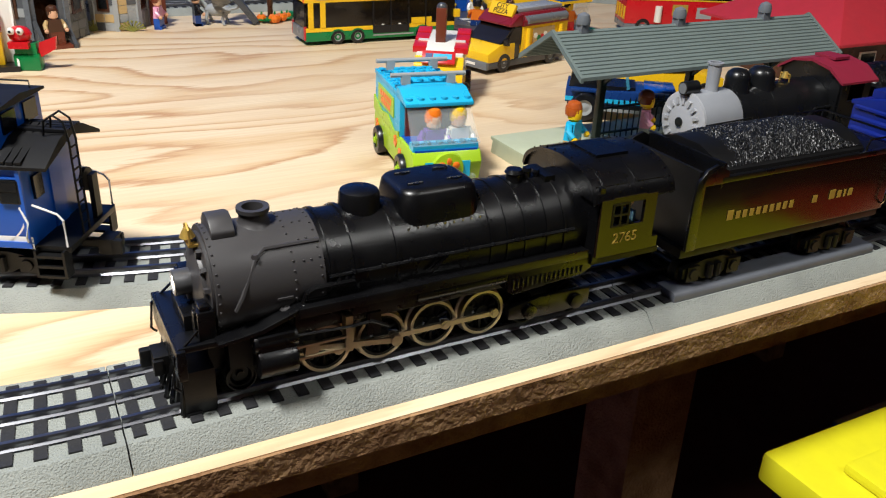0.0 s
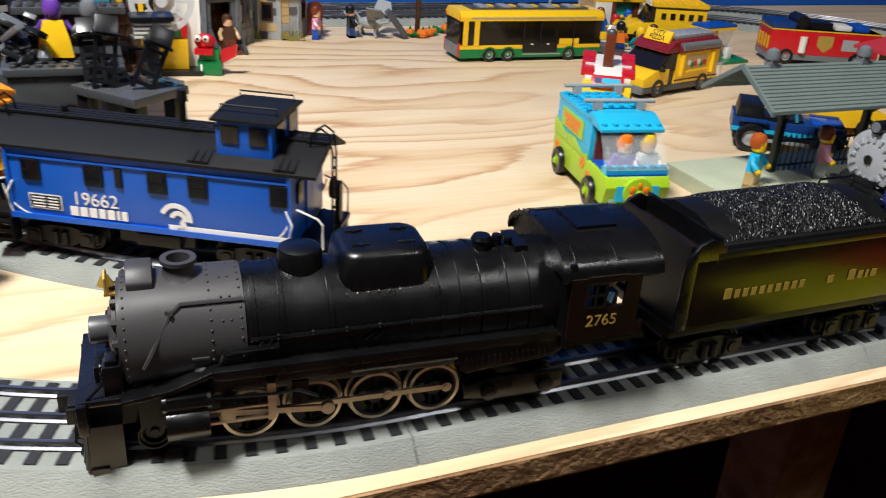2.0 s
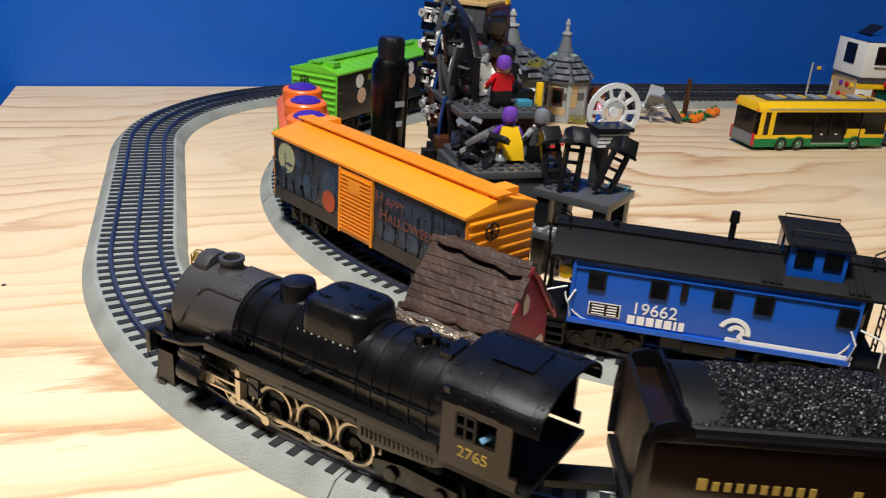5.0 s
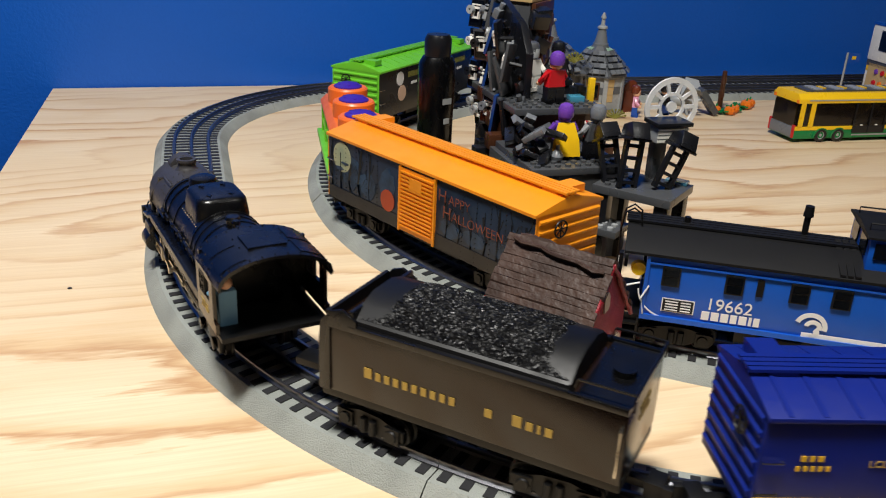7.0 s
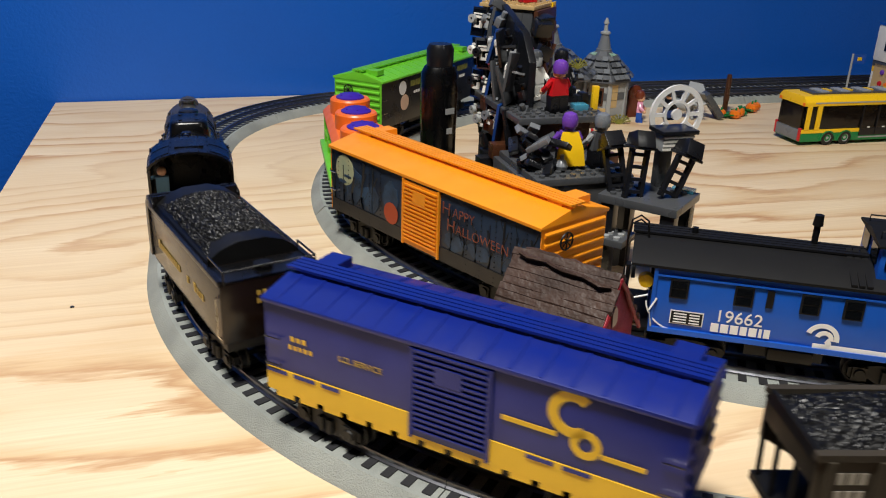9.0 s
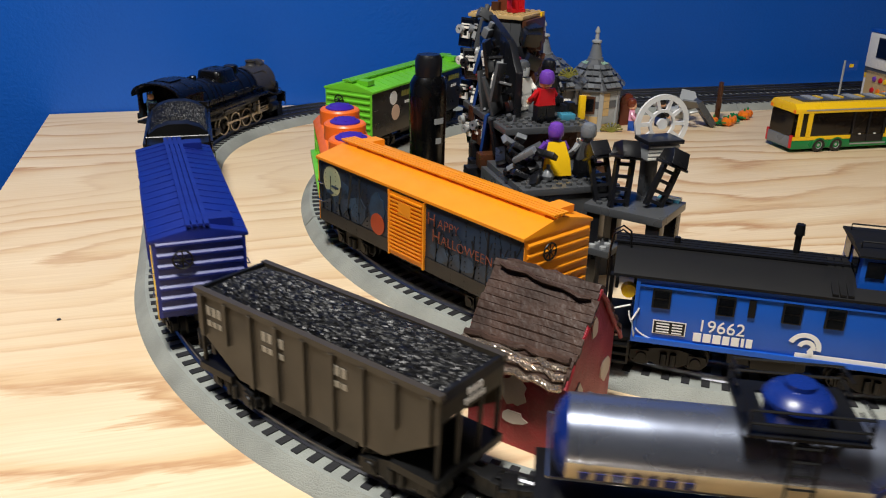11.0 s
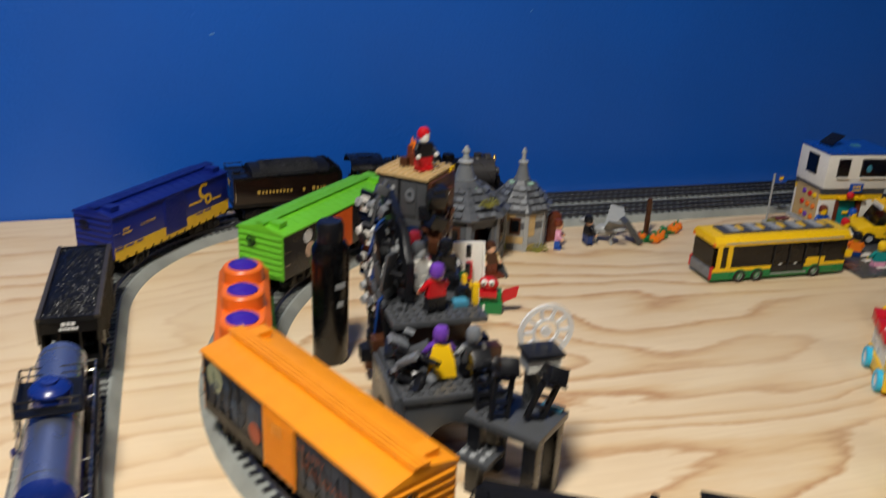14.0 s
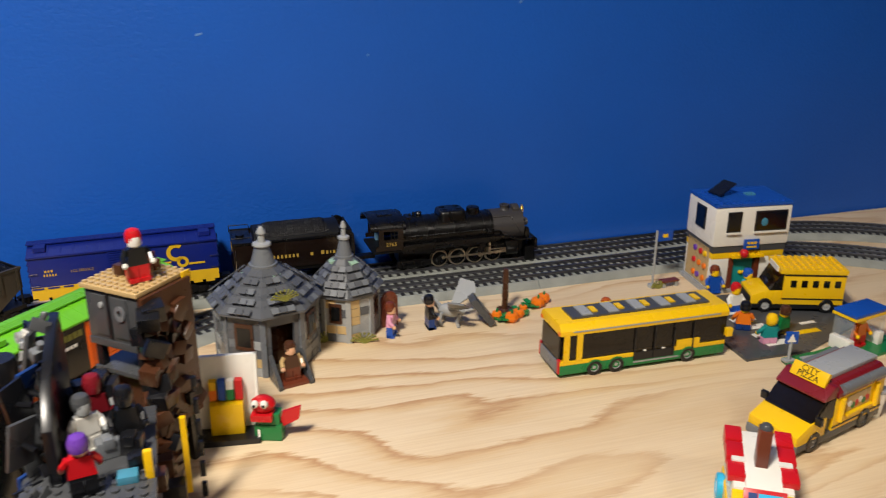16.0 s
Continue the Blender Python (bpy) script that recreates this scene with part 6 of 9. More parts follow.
def city_bus():
    b = thing("toy_bus", "yellow and green toy brick bus with dark windows", "toy bus", pose(0.616, 1.097, 0, 0, 0, -1.5))
    hx, hy = 0.0925, 0.0245
    part("chassis", Geo().box(-hx, hx, -hy, hy, 0.0045, 0.0148), GRN, b, "green lower body", 0.0006)
    part("waist", Geo().box(-hx, hx, -hy - 0.0002, hy + 0.0002, 0.0148, 0.0192), YEL, b, "", 0.0004)
    part("glazing", Geo().box(-hx + 0.003, hx - 0.001, -hy + 0.0006, hy - 0.0006, 0.0192, 0.0470), SMOKE, b, "smoked window band")
    part("interior", Geo().box(-hx + 0.006, hx - 0.006, -hy + 0.006, hy - 0.006, 0.0192, 0.0450), BLK, b)
    for s in (-1, 1):
        for x in (-hx + 0.006, -hx + 0.020):
            part("pillar", Geo().box(x - 0.003, x + 0.003, s * hy - 0.0008, s * hy + 0.0004, 0.0192, 0.0470), YEL, b)
        for x in (-0.012, 0.010, 0.032, 0.054):
            part("door_frame", Geo().box(x - 0.0007, x + 0.0007, s * hy - 0.0012, s * hy + 0.0003, 0.0110, 0.0470), BLK, b)
        part("door_panel", Geo().box(-0.012, 0.032, s * hy - 0.0006, s * hy + 0.0006, 0.0105, 0.0192), BLK, b, "dark double door")
        for x in (0.0, 0.021):
            part("door_mark", Geo().box(x - 0.0015, x + 0.0015, s * hy - 0.0004, s * hy + 0.0010, 0.0170, 0.0205), WHT, b)
        part("waist_panel", Geo().box(0.036, 0.062, s * hy - 0.0006, s * hy + 0.0008, 0.0192, 0.0262), YEL, b)
        part("lower_trim", Geo().box(-0.012, 0.050, s * hy - 0.0004, s * hy + 0.0010, 0.0075, 0.0090), LGR, b, "grey step strip")
    part("roof", Geo().prism([(-hy - 0.0010, 0.0470), (-hy - 0.0010, 0.0520), (-hy + 0.005, 0.0580), (hy - 0.005, 0.0580), (hy + 0.0010, 0.0520), (hy + 0.0010, 0.0470)], -hx - 0.001, hx + 0.001), YEL, b, "yellow roof", 0.0006)
    part("roof_trim", Geo().box(-hx + 0.012, hx - 0.010, -hy - 0.0014, hy + 0.0014, 0.0500, 0.0515), LGR, b)
    part("roof_panel", Geo().box(-hx + 0.016, hx - 0.016, -0.013, 0.013, 0.0580, 0.0600), DGR, b, "grey roof panel")
    for i in range(5):
        x = -0.058 + i * 0.029
        part("roof_tile", Geo().box(x - 0.007, x + 0.004, -0.011, 0.011, 0.0600, 0.0612), LGR, b, "light grey roof tile")
        part("roof_light", Geo().box(x + 0.006, x + 0.012, -0.006, 0.006, 0.0595, 0.0614), YEL, b)
    part("rear_grille", Geo().box(-hx - 0.002, -hx, -hy + 0.004, hy - 0.004, 0.0060, 0.0190), GUN, b, "grey rear grille", 0.0004)
    for s in (-1, 1):
        part("tail_light", Geo().box(-hx - 0.0016, -hx + 0.001, s * (hy - 0.0025) - 0.002, s * (hy - 0.0025) + 0.002, 0.0060, 0.0210), RED, b, "red tail light")
        part("tail_light", Geo().box(-hx - 0.0016, -hx + 0.001, s * (hy - 0.0025) - 0.002, s * (hy - 0.0025) + 0.002, 0.0470, 0.0510), ORG, b)
    part("rear_window", Geo().box(-hx - 0.0006, -hx + 0.003, -hy + 0.004, hy - 0.004, 0.0192, 0.0450), SMOKE, b)
    part("windscreen", Geo().box(hx - 0.001, hx + 0.001, -hy + 0.002, hy - 0.002, 0.0180, 0.0470), SMOKE, b)
    part("mirror", Geo().box(hx - 0.002, hx + 0.005, -hy - 0.005, -hy, 0.0250, 0.0340), YEL, b, "yellow wing mirror", 0.0005)
    for x in (-0.055, -0.031, 0.050):
        for s in (-1, 1):
            toy_wheel(b, x, s * (hy - 0.0025), 0.0085, 0.007, s)
            arch = [(x + 0.0115 * math.cos(math.pi * k / 8), 0.006 + 0.0115 * math.sin(math.pi * k / 8)) for k in range(9)]
            arch += [(x + 0.0092 * math.cos(math.pi * k / 8), 0.006 + 0.0092 * math.sin(math.pi * k / 8)) for k in range(8, -1, -1)]
            part("wheel_arch", Geo().prism(arch, s * hy - 0.001, s * hy + 0.0012, "y"), GRN, b)


def camper_van():
    v = thing("toy_van", "turquoise and lime toy brick van with a flower on its nose", "toy van", pose(0.4735, 0.677, 0, 0, 0, -100))
    hx, hy = 0.0520, 0.0235
    part("lower_body", Geo().prism([(-hx, 0.009), (-hx - 0.002, 0.022), (-hx, 0.0290), (hx, 0.0290), (hx + 0.004, 0.0220), (hx, 0.0080)], -hy, hy, "y"), LIME, v, "lime green lower body", 0.0008)
    part("upper_body", Geo().prism([(-hx - 0.001, 0.0290), (-hx, 0.0560), (0.018, 0.0560), (0.018, 0.0290)], -hy + 0.0005, hy - 0.0005, "y"), AZUR, v, "turquoise upper body", 0.0006)
    for s in (-1, 1):
        part("wave_trim", Geo().prism([(-hx - 0.001, 0.0290), (0.018, 0.0290), (0.018, 0.0330), (0.006, 0.0300), (-0.012, 0.0365), (-0.030, 0.0340), (-hx - 0.001, 0.0400)], s * hy - 0.0006, s * hy + 0.0004, "y"), LIME, v, "wavy lime trim")
        part("side_panel", Geo().box(-0.040, 0.004, s * hy - 0.0004, s * hy + 0.0003, 0.0385, 0.0520), LIME, v)
        g = Geo()
        bars([0.0048] * 6, 0.0042, 0.0008, g, side_plane(-0.018, s * (hy + 0.0003), 0.0475))
        bars([0.0048] * 5, 0.0042, 0.0008, g, side_plane(-0.018, s * (hy + 0.0003), 0.0425))
        part("side_marks", g, ORG, v, "orange painted marks")
        for x, z in ((-0.044, 0.020), (0.010, 0.024), (0.022, 0.0185)):
            g = Geo()
            for k in range(5):
                a = k * 1.2566
                g.lathe([(0, 0), (0.0018, 0), (0.0018, 0.0006), (0, 0.0006)], 8, 0, side_plane(x, s * hy, z) @ pose(0.0026 * math.cos(a), 0.0026 * math.sin(a), 0))
            part("painted_flower", g, ORG, v, "orange flower")
    part("cab_floor", Geo().box(0.018, hx, -hy + 0.002, hy - 0.002, 0.0285, 0.0300), BLU, v)
    part("dashboard", Geo().box(hx - 0.010, hx - 0.001, -hy + 0.001, hy - 0.001, 0.0290, 0.0335), AZUR, v).data
    part("dash_studs", Geo().studs(hx - 0.0035, -0.020, 1, 6, 0.0335), AQUA, v, "row of pale studs")
    part("windscreen", Geo().rings([[(hx - 0.006, -hy + 0.001, 0.0335), (hx - 0.006, hy - 0.001, 0.0335), (hx + 0.001, hy - 0.0005, 0.0335), (hx + 0.001, -hy + 0.0005, 0.0335)], [(0.028, -hy + 0.002, 0.0560), (0.028, hy - 0.002, 0.0560), (0.0300, hy - 0.002, 0.0560), (0.0300, -hy + 0.002, 0.0560)]]), GLASSY, v, "sloped clear windscreen")
    part("seat_back", Geo().box(0.018, 0.0205, -hy + 0.004, hy - 0.004, 0.0300, 0.0520), RBR, v)
    roof = part("roof", Geo().box(-hx - 0.001, 0.018, -hy, hy, 0.0560, 0.0592).prism([(0.010, 0.0560), (0.010, 0.0625), (0.018, 0.0625), (0.0350, 0.0565), (0.0350, 0.0540)], -hy, hy, "y").box(-0.034, 0.010, -0.016, 0.016, 0.0592, 0.0624), AZUR, v, "turquoise stepped roof", 0.0006)
    part("roof_studs", Geo().studs(0.0300, -0.020, 1, 6, 0.0575).studs(-0.032, -0.012, 5, 4, 0.0624).studs(-0.046, -0.020, 1, 6, 0.0592).studs(-0.038, -0.020, 6, 1, 0.0592).studs(-0.038, 0.020, 6, 1, 0.0592), AZUR, roof, "moulded studs")
    for x in (-0.036, 0.006):
        part("roof_bar", Geo().cyl((x, -hy - 0.003, 0.0685), (x, hy + 0.003, 0.0685), 0.0016, n=10).box(x - 0.002, x + 0.002, -0.019, -0.013, 0.0620, 0.0690).box(x - 0.002, x + 0.002, 0.013, 0.019, 0.0620, 0.0690), LGR, v, "grey roof bar")
    nose = part("nose_disc", Geo().lathe([(0, 0), (0.0110, 0), (0.0105, 0.0025), (0, 0.0040)], 24, 0, pose(hx + 0.0030, 0, 0.0185, 0, 90, 0)), LIME, v, "round lime nose disc")
    g = Geo()
    for k in range(6):
        a = k * 1.0472 + 0.5
        g.ball((hx + 0.0066, 0.0056 * math.cos(a), 0.0185 + 0.0056 * math.sin(a)), 0.0026, 0, 8, 0.3, 1 if abs(math.cos(a)) > 0.5 else 0.7, 1)
    g.ball((hx + 0.0070, 0, 0.0185), 0.0022, 1, 10)
    part("flower", g, [ORG, LIME], nose, "orange flower")
    part("nose_panel", Geo().box(hx + 0.0012, hx + 0.0040, -0.0155, 0.0155, 0.0120, 0.0230), AZUR, v)
    part("bumper", Geo().box(hx - 0.002, hx + 0.0045, -0.0200, 0.0200, 0.0040, 0.0080), LGR, v, "grey bumper", 0.001)
    for s in (-1, 1):
        part("head_lamp", Geo().lathe([(0, 0), (0.0028, 0), (0.0022, 0.0014), (0, 0.0018)], 12, 0, pose(hx + 0.0030, s * 0.0175, 0.0110, 0, 90, 0)), GLASSY, v)
        for x in (-0.034, 0.030):
            w = toy_wheel(v, x, s * (hy - 0.0005), 0.0105, 0.0085, s, LIME)
            part("hub_flower", Geo().ball((0, s * 0.005, 0), 0.0026, 0, 8, 1, 0.5, 1), LIME, w)
    part("chassis", Geo().box(-hx + 0.002, hx - 0.004, -0.017, 0.017, 0.0050, 0.0100), BLK, v)
    f = figure("toy figure with yellow hair and a white top in a van", 0.4640 + 0.018, 0.6430, 0.0130, -95, BLU, WHT, FLESH, YEL)
    f2 = figure("toy figure with orange hair and a violet top in a van", 0.4640, 0.6445, 0.0130, -95, VIO, VIO, FLESH, ORG)


def pizza_van():
    v = thing("toy_delivery_van", "yellow toy brick food van with a dark red roof sign", "toy van", pose(0.704, 0.931, 0, 0, 0, 195))
    hx, hy = 0.060, 0.0240
    part("chassis", Geo().box(-hx, hx, -hy, hy, 0.0055, 0.0120), DGR, v, "grey lower body", 0.0006)
    part("front_bumper", Geo().box(hx - 0.002, hx + 0.003, -hy, hy, 0.0050, 0.0130), GUN, v, "grey bumper", 0.0008)
    part("number_bar", Geo().box(hx + 0.003, hx + 0.0034, -0.008, 0.008, 0.0080, 0.0105), WHT, v)
    part("bonnet", Geo().prism([(0.022, 0.0120), (0.022, 0.0290), (0.042, 0.0290), (hx + 0.001, 0.0210), (hx + 0.001, 0.0120)], -hy, hy, "y"), YEL, v, "sloped yellow bonnet", 0.0007)
    part("box_body", Geo().box(-hx, 0.012, -hy, hy, 0.0120, 0.0440), YEL, v, "yellow box body", 0.0006)
    part("cab_seat", Geo().box(0.012, 0.020, -hy + 0.003, hy - 0.003, 0.0120, 0.0380), DGR, v)
    part("windscreen", Geo().rings([[(0.040, -hy + 0.001, 0.0290), (0.040, hy - 0.001, 0.0290), (0.043, hy - 0.001, 0.0290), (0.043, -hy + 0.001, 0.0290)], [(0.022, -hy + 0.001, 0.0450), (0.022, hy - 0.001, 0.0450), (0.025, hy - 0.001, 0.0450), (0.025, -hy + 0.001, 0.0450)]]), SMOKE, v, "smoked windscreen")
    for s in (-1, 1):
        part("side_window", Geo().prism([(0.013, 0.0260), (0.013, 0.0440), (0.023, 0.0440), (0.038, 0.0290), (0.038, 0.0260)], s * hy - 0.0012, s * hy - 0.0002, "y"), SMOKE, v)
        part("mirror", Geo().box(0.036, 0.040, min(s * hy, s * (hy + 0.006)), max(s * hy, s * (hy + 0.006)), 0.0280, 0.0350), BLK, v, "black wing mirror", 0.0006)
        part("serving_hatch", Geo().box(-0.038, -0.004, s * hy - 0.0004, s * hy + 0.0006, 0.0260, 0.0410), TANB, v, "printed serving hatch")
        g = Geo()
        rnd = random.Random(4)
        for i in range(6):
            g.lathe([(0, 0), (0.003, 0), (0.003, 0.0004), (0, 0.0004)], 9, i % 3, side_plane(-0.034 + i * 0.0052, s * (hy + 0.0006), 0.030 + 0.008 * rnd.random()))
        part("printed_food", g, [RED, GRN, WHT], v)
        part("shelf", Geo().box(-0.040, -0.002, min(s * hy, s * (hy + 0.004)), max(s * hy, s * (hy + 0.004)), 0.0235, 0.0255), YEL, v)
        for x in (-0.047, 0.004):
            part("trim_column", Geo().cyl((x, s * (hy + 0.001), 0.0200), (x, s * (hy + 0.001), 0.0420), 0.0026, n=10), YEL, v)
        part("body_stripe", Geo().box(-hx, 0.012, s * hy - 0.0004, s * hy + 0.0004, 0.0150, 0.0163), BLK, v)
        for x in (-0.036, 0.037):
            toy_wheel(v, x, s * (hy - 0.003), 0.0098, 0.0075, s)
    part("roof", Geo().prism([(-hy - 0.001, 0.0440), (-hy - 0.001, 0.0490), (-hy + 0.006, 0.0560), (hy - 0.006, 0.0560), (hy + 0.001, 0.0490), (hy + 0.001, 0.0440)], -hx, 0.012), DRED, v, "dark red roof edge", 0.0006)
    part("roof_top", Geo().box(-hx - 0.001, 0.010, -0.013, 0.013, 0.0560, 0.0600), LGR, v, "light grey roof top", 0.0006)
    for s in (-1, 1):
        part("roof_awning", Geo().cyl((-hx + 0.004, s * (hy - 0.001), 0.0500), (0.006, s * (hy - 0.001), 0.0500), 0.0045, n=12), GUN, v, "rolled grey awning")
    part("cab_roof", Geo().prism([(0.012, 0.0450), (0.012, 0.0560), (0.018, 0.0560), (0.030, 0.0470), (0.030, 0.0450)], -hy, hy, "y"), DRED, v, "dark red cab roof", 0.0006)
    sign = part("roof_sign", Geo().box(-0.0020, 0.0020, -0.0170, 0.0170, 0.0, 0.0130), YEL, v, "yellow roof sign", 0.0006, pose(0.0215, 0, 0.0530, 0, -28, 0))
    words("sign_words", "CITY", 0.0075, BLK, sign, pose(0.0022, 0, 0.0093, 90, 0, 90), "black sign lettering")
    words("sign_words", "PIZZA", 0.0075, BLK, sign, pose(0.0022, 0, 0.0037, 90, 0, 90), "black sign lettering")
    cup = thing("toy_cup", "white toy drinks cup behind a van", "toy cup", pose(0.770, 0.930, 0))
    part("cup", Geo().lathe([(0.0055, 0), (0.0085, 0.026), (0, 0.026)], 16), WHT, cup)
    part("lid", Geo().lathe([(0.0088, 0.026), (0.0088, 0.0285), (0, 0.029)], 16), LGR, cup)


def ice_cream_cart():
    v = thing("toy_ice_cream_cart", "red, white and yellow toy brick cart with a brown post", "toy cart", pose(0.570, 0.838, 0, 0, 0, -122))
    part("base", Geo().box(-0.036, 0.040, -0.0220, 0.0220, 0.0060, 0.0220), YEL, v, "yellow base", 0.0008)
    part("front", Geo().prism([(0.024, 0.0220), (0.026, 0.0480), (0.036, 0.0420), (0.043, 0.0220)], -0.0215, 0.0215, "y"), YEL, v, "sloped yellow front", 0.0006)
    sign = part("front_panel", Geo().box(-0.0015, 0.0015, -0.0145, 0.0145, -0.0060, 0.0060), RED, v, "red front panel", 0.0005, pose(0.0340, 0, 0.0480, 0, -42, 0))
    g = Geo()
    bars([0.006, 0.016], 0.0050, 0.0008, g, pose(0.0016, 0, 0.0005, 90, 0, 90), 0)
    g.m[6:] = [1] * (len(g.m) - 6)
    part("panel_mark", g, [DBLU, AZUR], sign, "blue and white printed marks")
    part("body", Geo().box(-0.034, 0.026, -0.0205, 0.0205, 0.0220, 0.0500), WHT, v, "white body", 0.0006)
    part("white_top", Geo().prism([(-0.036, 0.0500), (-0.036, 0.0600), (0.010, 0.0570), (0.028, 0.0510), (0.028, 0.0480)], -0.0125, 0.0125, "y"), WHT, v, "sloping white top", 0.0006)
    for s in (-1, 1):
        for x0, x1, z in ((-0.038, -0.021, 0.0625), (-0.019, -0.002, 0.0600), (0.002, 0.019, 0.0570)):
            part("red_block", Geo().prism([(x0, 0.0490), (x0, z), (x1, z - 0.0020), (x1, 0.0490)], s * 0.0182 - 0.0062, s * 0.0182 + 0.0062, "y"), RED, v, "red block", 0.0006)
        part("white_notch", Geo().box(-0.0025, 0.0035, s * 0.0160 - 0.0050, s * 0.0160 + 0.0050, 0.0490, 0.0580), WHT, v)
        part("side_window", Geo().box(-0.030, 0.020, s * 0.0212 - 0.0006, s * 0.0212 + 0.0006, 0.0270, 0.0450), GLASSY, v, "clear side window")
        for x in (-0.022, 0.026):
            toy_wheel(v, x, s * 0.0235, 0.0105, 0.006, s, WHT, AZUR if s < 0 else BLK)
    post = part("cone_post", Geo().box(-0.004, 0.008, -0.0055, 0.0035, 0.0560, 0.0900), RBR, v, "brown upright post", 0.0012)
    part("post_cap", Geo().ball((0.002, -0.001, 0.0895), 0.0052, 0, 10), DGR, post)
    part("post_side", Geo().box(-0.008, -0.004, -0.0045, 0.0025, 0.0560, 0.0780), TANB, post, "tan side strip", 0.0006)
    for ob in v.children:
        if ob.name.split(".")[0] not in ("wheel", "front_panel"):
            ob.data.transform(Matrix.Diagonal((1.0, 1.0, 0.90, 1.0)))
        elif ob.name.startswith("front_panel"):
            ob.location.z = 0.0435
    for ob in post.children:
        ob.data.transform(Matrix.Diagonal((1.0, 1.0, 0.90, 1.0)))


def blue_jeep():
    v = thing("toy_off_roader", "dark blue open toy brick off-roader with big tyres", "toy car", pose(0.690, 0.727, 0, 0, 0, -38))
    part("chassis", Geo().box(-0.046, 0.046, -0.020, 0.020, 0.0095, 0.0150), BLK, v, bevel=0.0008)
    part("body", Geo().prism([(-0.048, 0.0150), (-0.048, 0.0280), (-0.012, 0.0260), (0.016, 0.0280), (0.046, 0.0240), (0.048, 0.0150)], -0.0200, 0.0200, "y"), DBLU, v, "dark blue body", 0.0008)
    part("stripe", Geo().box(-0.048, 0.046, -0.0206, 0.0206, 0.0165, 0.0200), AZUR, v, "light blue stripe")
    part("seat_well", Geo().box(-0.022, 0.010, -0.0150, 0.0150, 0.0255, 0.0300), BLK, v)
    part("rear_cover", Geo().prism([(-0.046, 0.0270), (-0.044, 0.0400), (-0.024, 0.0400), (-0.022, 0.0270)], -0.018, 0.018, "y"), BLK, v, "black rear cover", 0.001)
    part("windscreen", Geo().box(0.010, 0.0125, -0.0180, 0.0180, 0.0270, 0.0400, 0, pose(0, 0, 0, 0, -14, 0)), AQUA, v, "pale windscreen")
    part("bonnet_panel", Geo().box(0.018, 0.044, -0.012, 0.012, 0.0245, 0.0285), BLU, v, bevel=0.0006)
    for s in (-1, 1):
        part("running_board", Geo().box(-0.016, 0.018, min(s * 0.020, s * 0.0215), max(s * 0.020, s * 0.0215), 0.0095, 0.0120), LGR, v)
        for x in (-0.031, 0.031):
            toy_wheel(v, x, s * 0.0225, 0.0125, 0.010, s)
            part("mudguard", Geo().box(x - 0.0125, x + 0.0125, s * 0.0205 - 0.004, s * 0.0205 + 0.004, 0.0255, 0.0280), DBLU, v, "", 0.0006)
    y = thing("toy_taxi", "yellow toy brick car with a green and white roof board", "toy car", pose(0.775, 0.770, 0, 0, 0, -20))
    part("body", Geo().prism([(-0.048, 0.0080), (-0.048, 0.0240), (-0.020, 0.0260), (-0.012, 0.0380), (0.016, 0.0380), (0.026, 0.0260), (0.050, 0.0220), (0.050, 0.0080)], -0.0220, 0.0220, "y"), YEL, y, "yellow body", 0.0008)
    part("roof_board", Geo().box(-0.012, 0.014, -0.0180, 0.0180, 0.0380, 0.0440), WHT, y, "white roof board", 0.0006)
    part("board_stripe", Geo().box(-0.013, 0.015, -0.0184, 0.0184, 0.0400, 0.0418), GRN, y)
    for s in (-1, 1):
        part("side_window", Geo().prism([(-0.010, 0.0270), (-0.007, 0.0360), (0.012, 0.0360), (0.020, 0.0270)], s * 0.022 - 0.0004, s * 0.022 + 0.0004, "y"), SMOKE, y)
        for x in (-0.030, 0.032):
            toy_wheel(y, x, s * 0.020, 0.0090, 0.007, s)


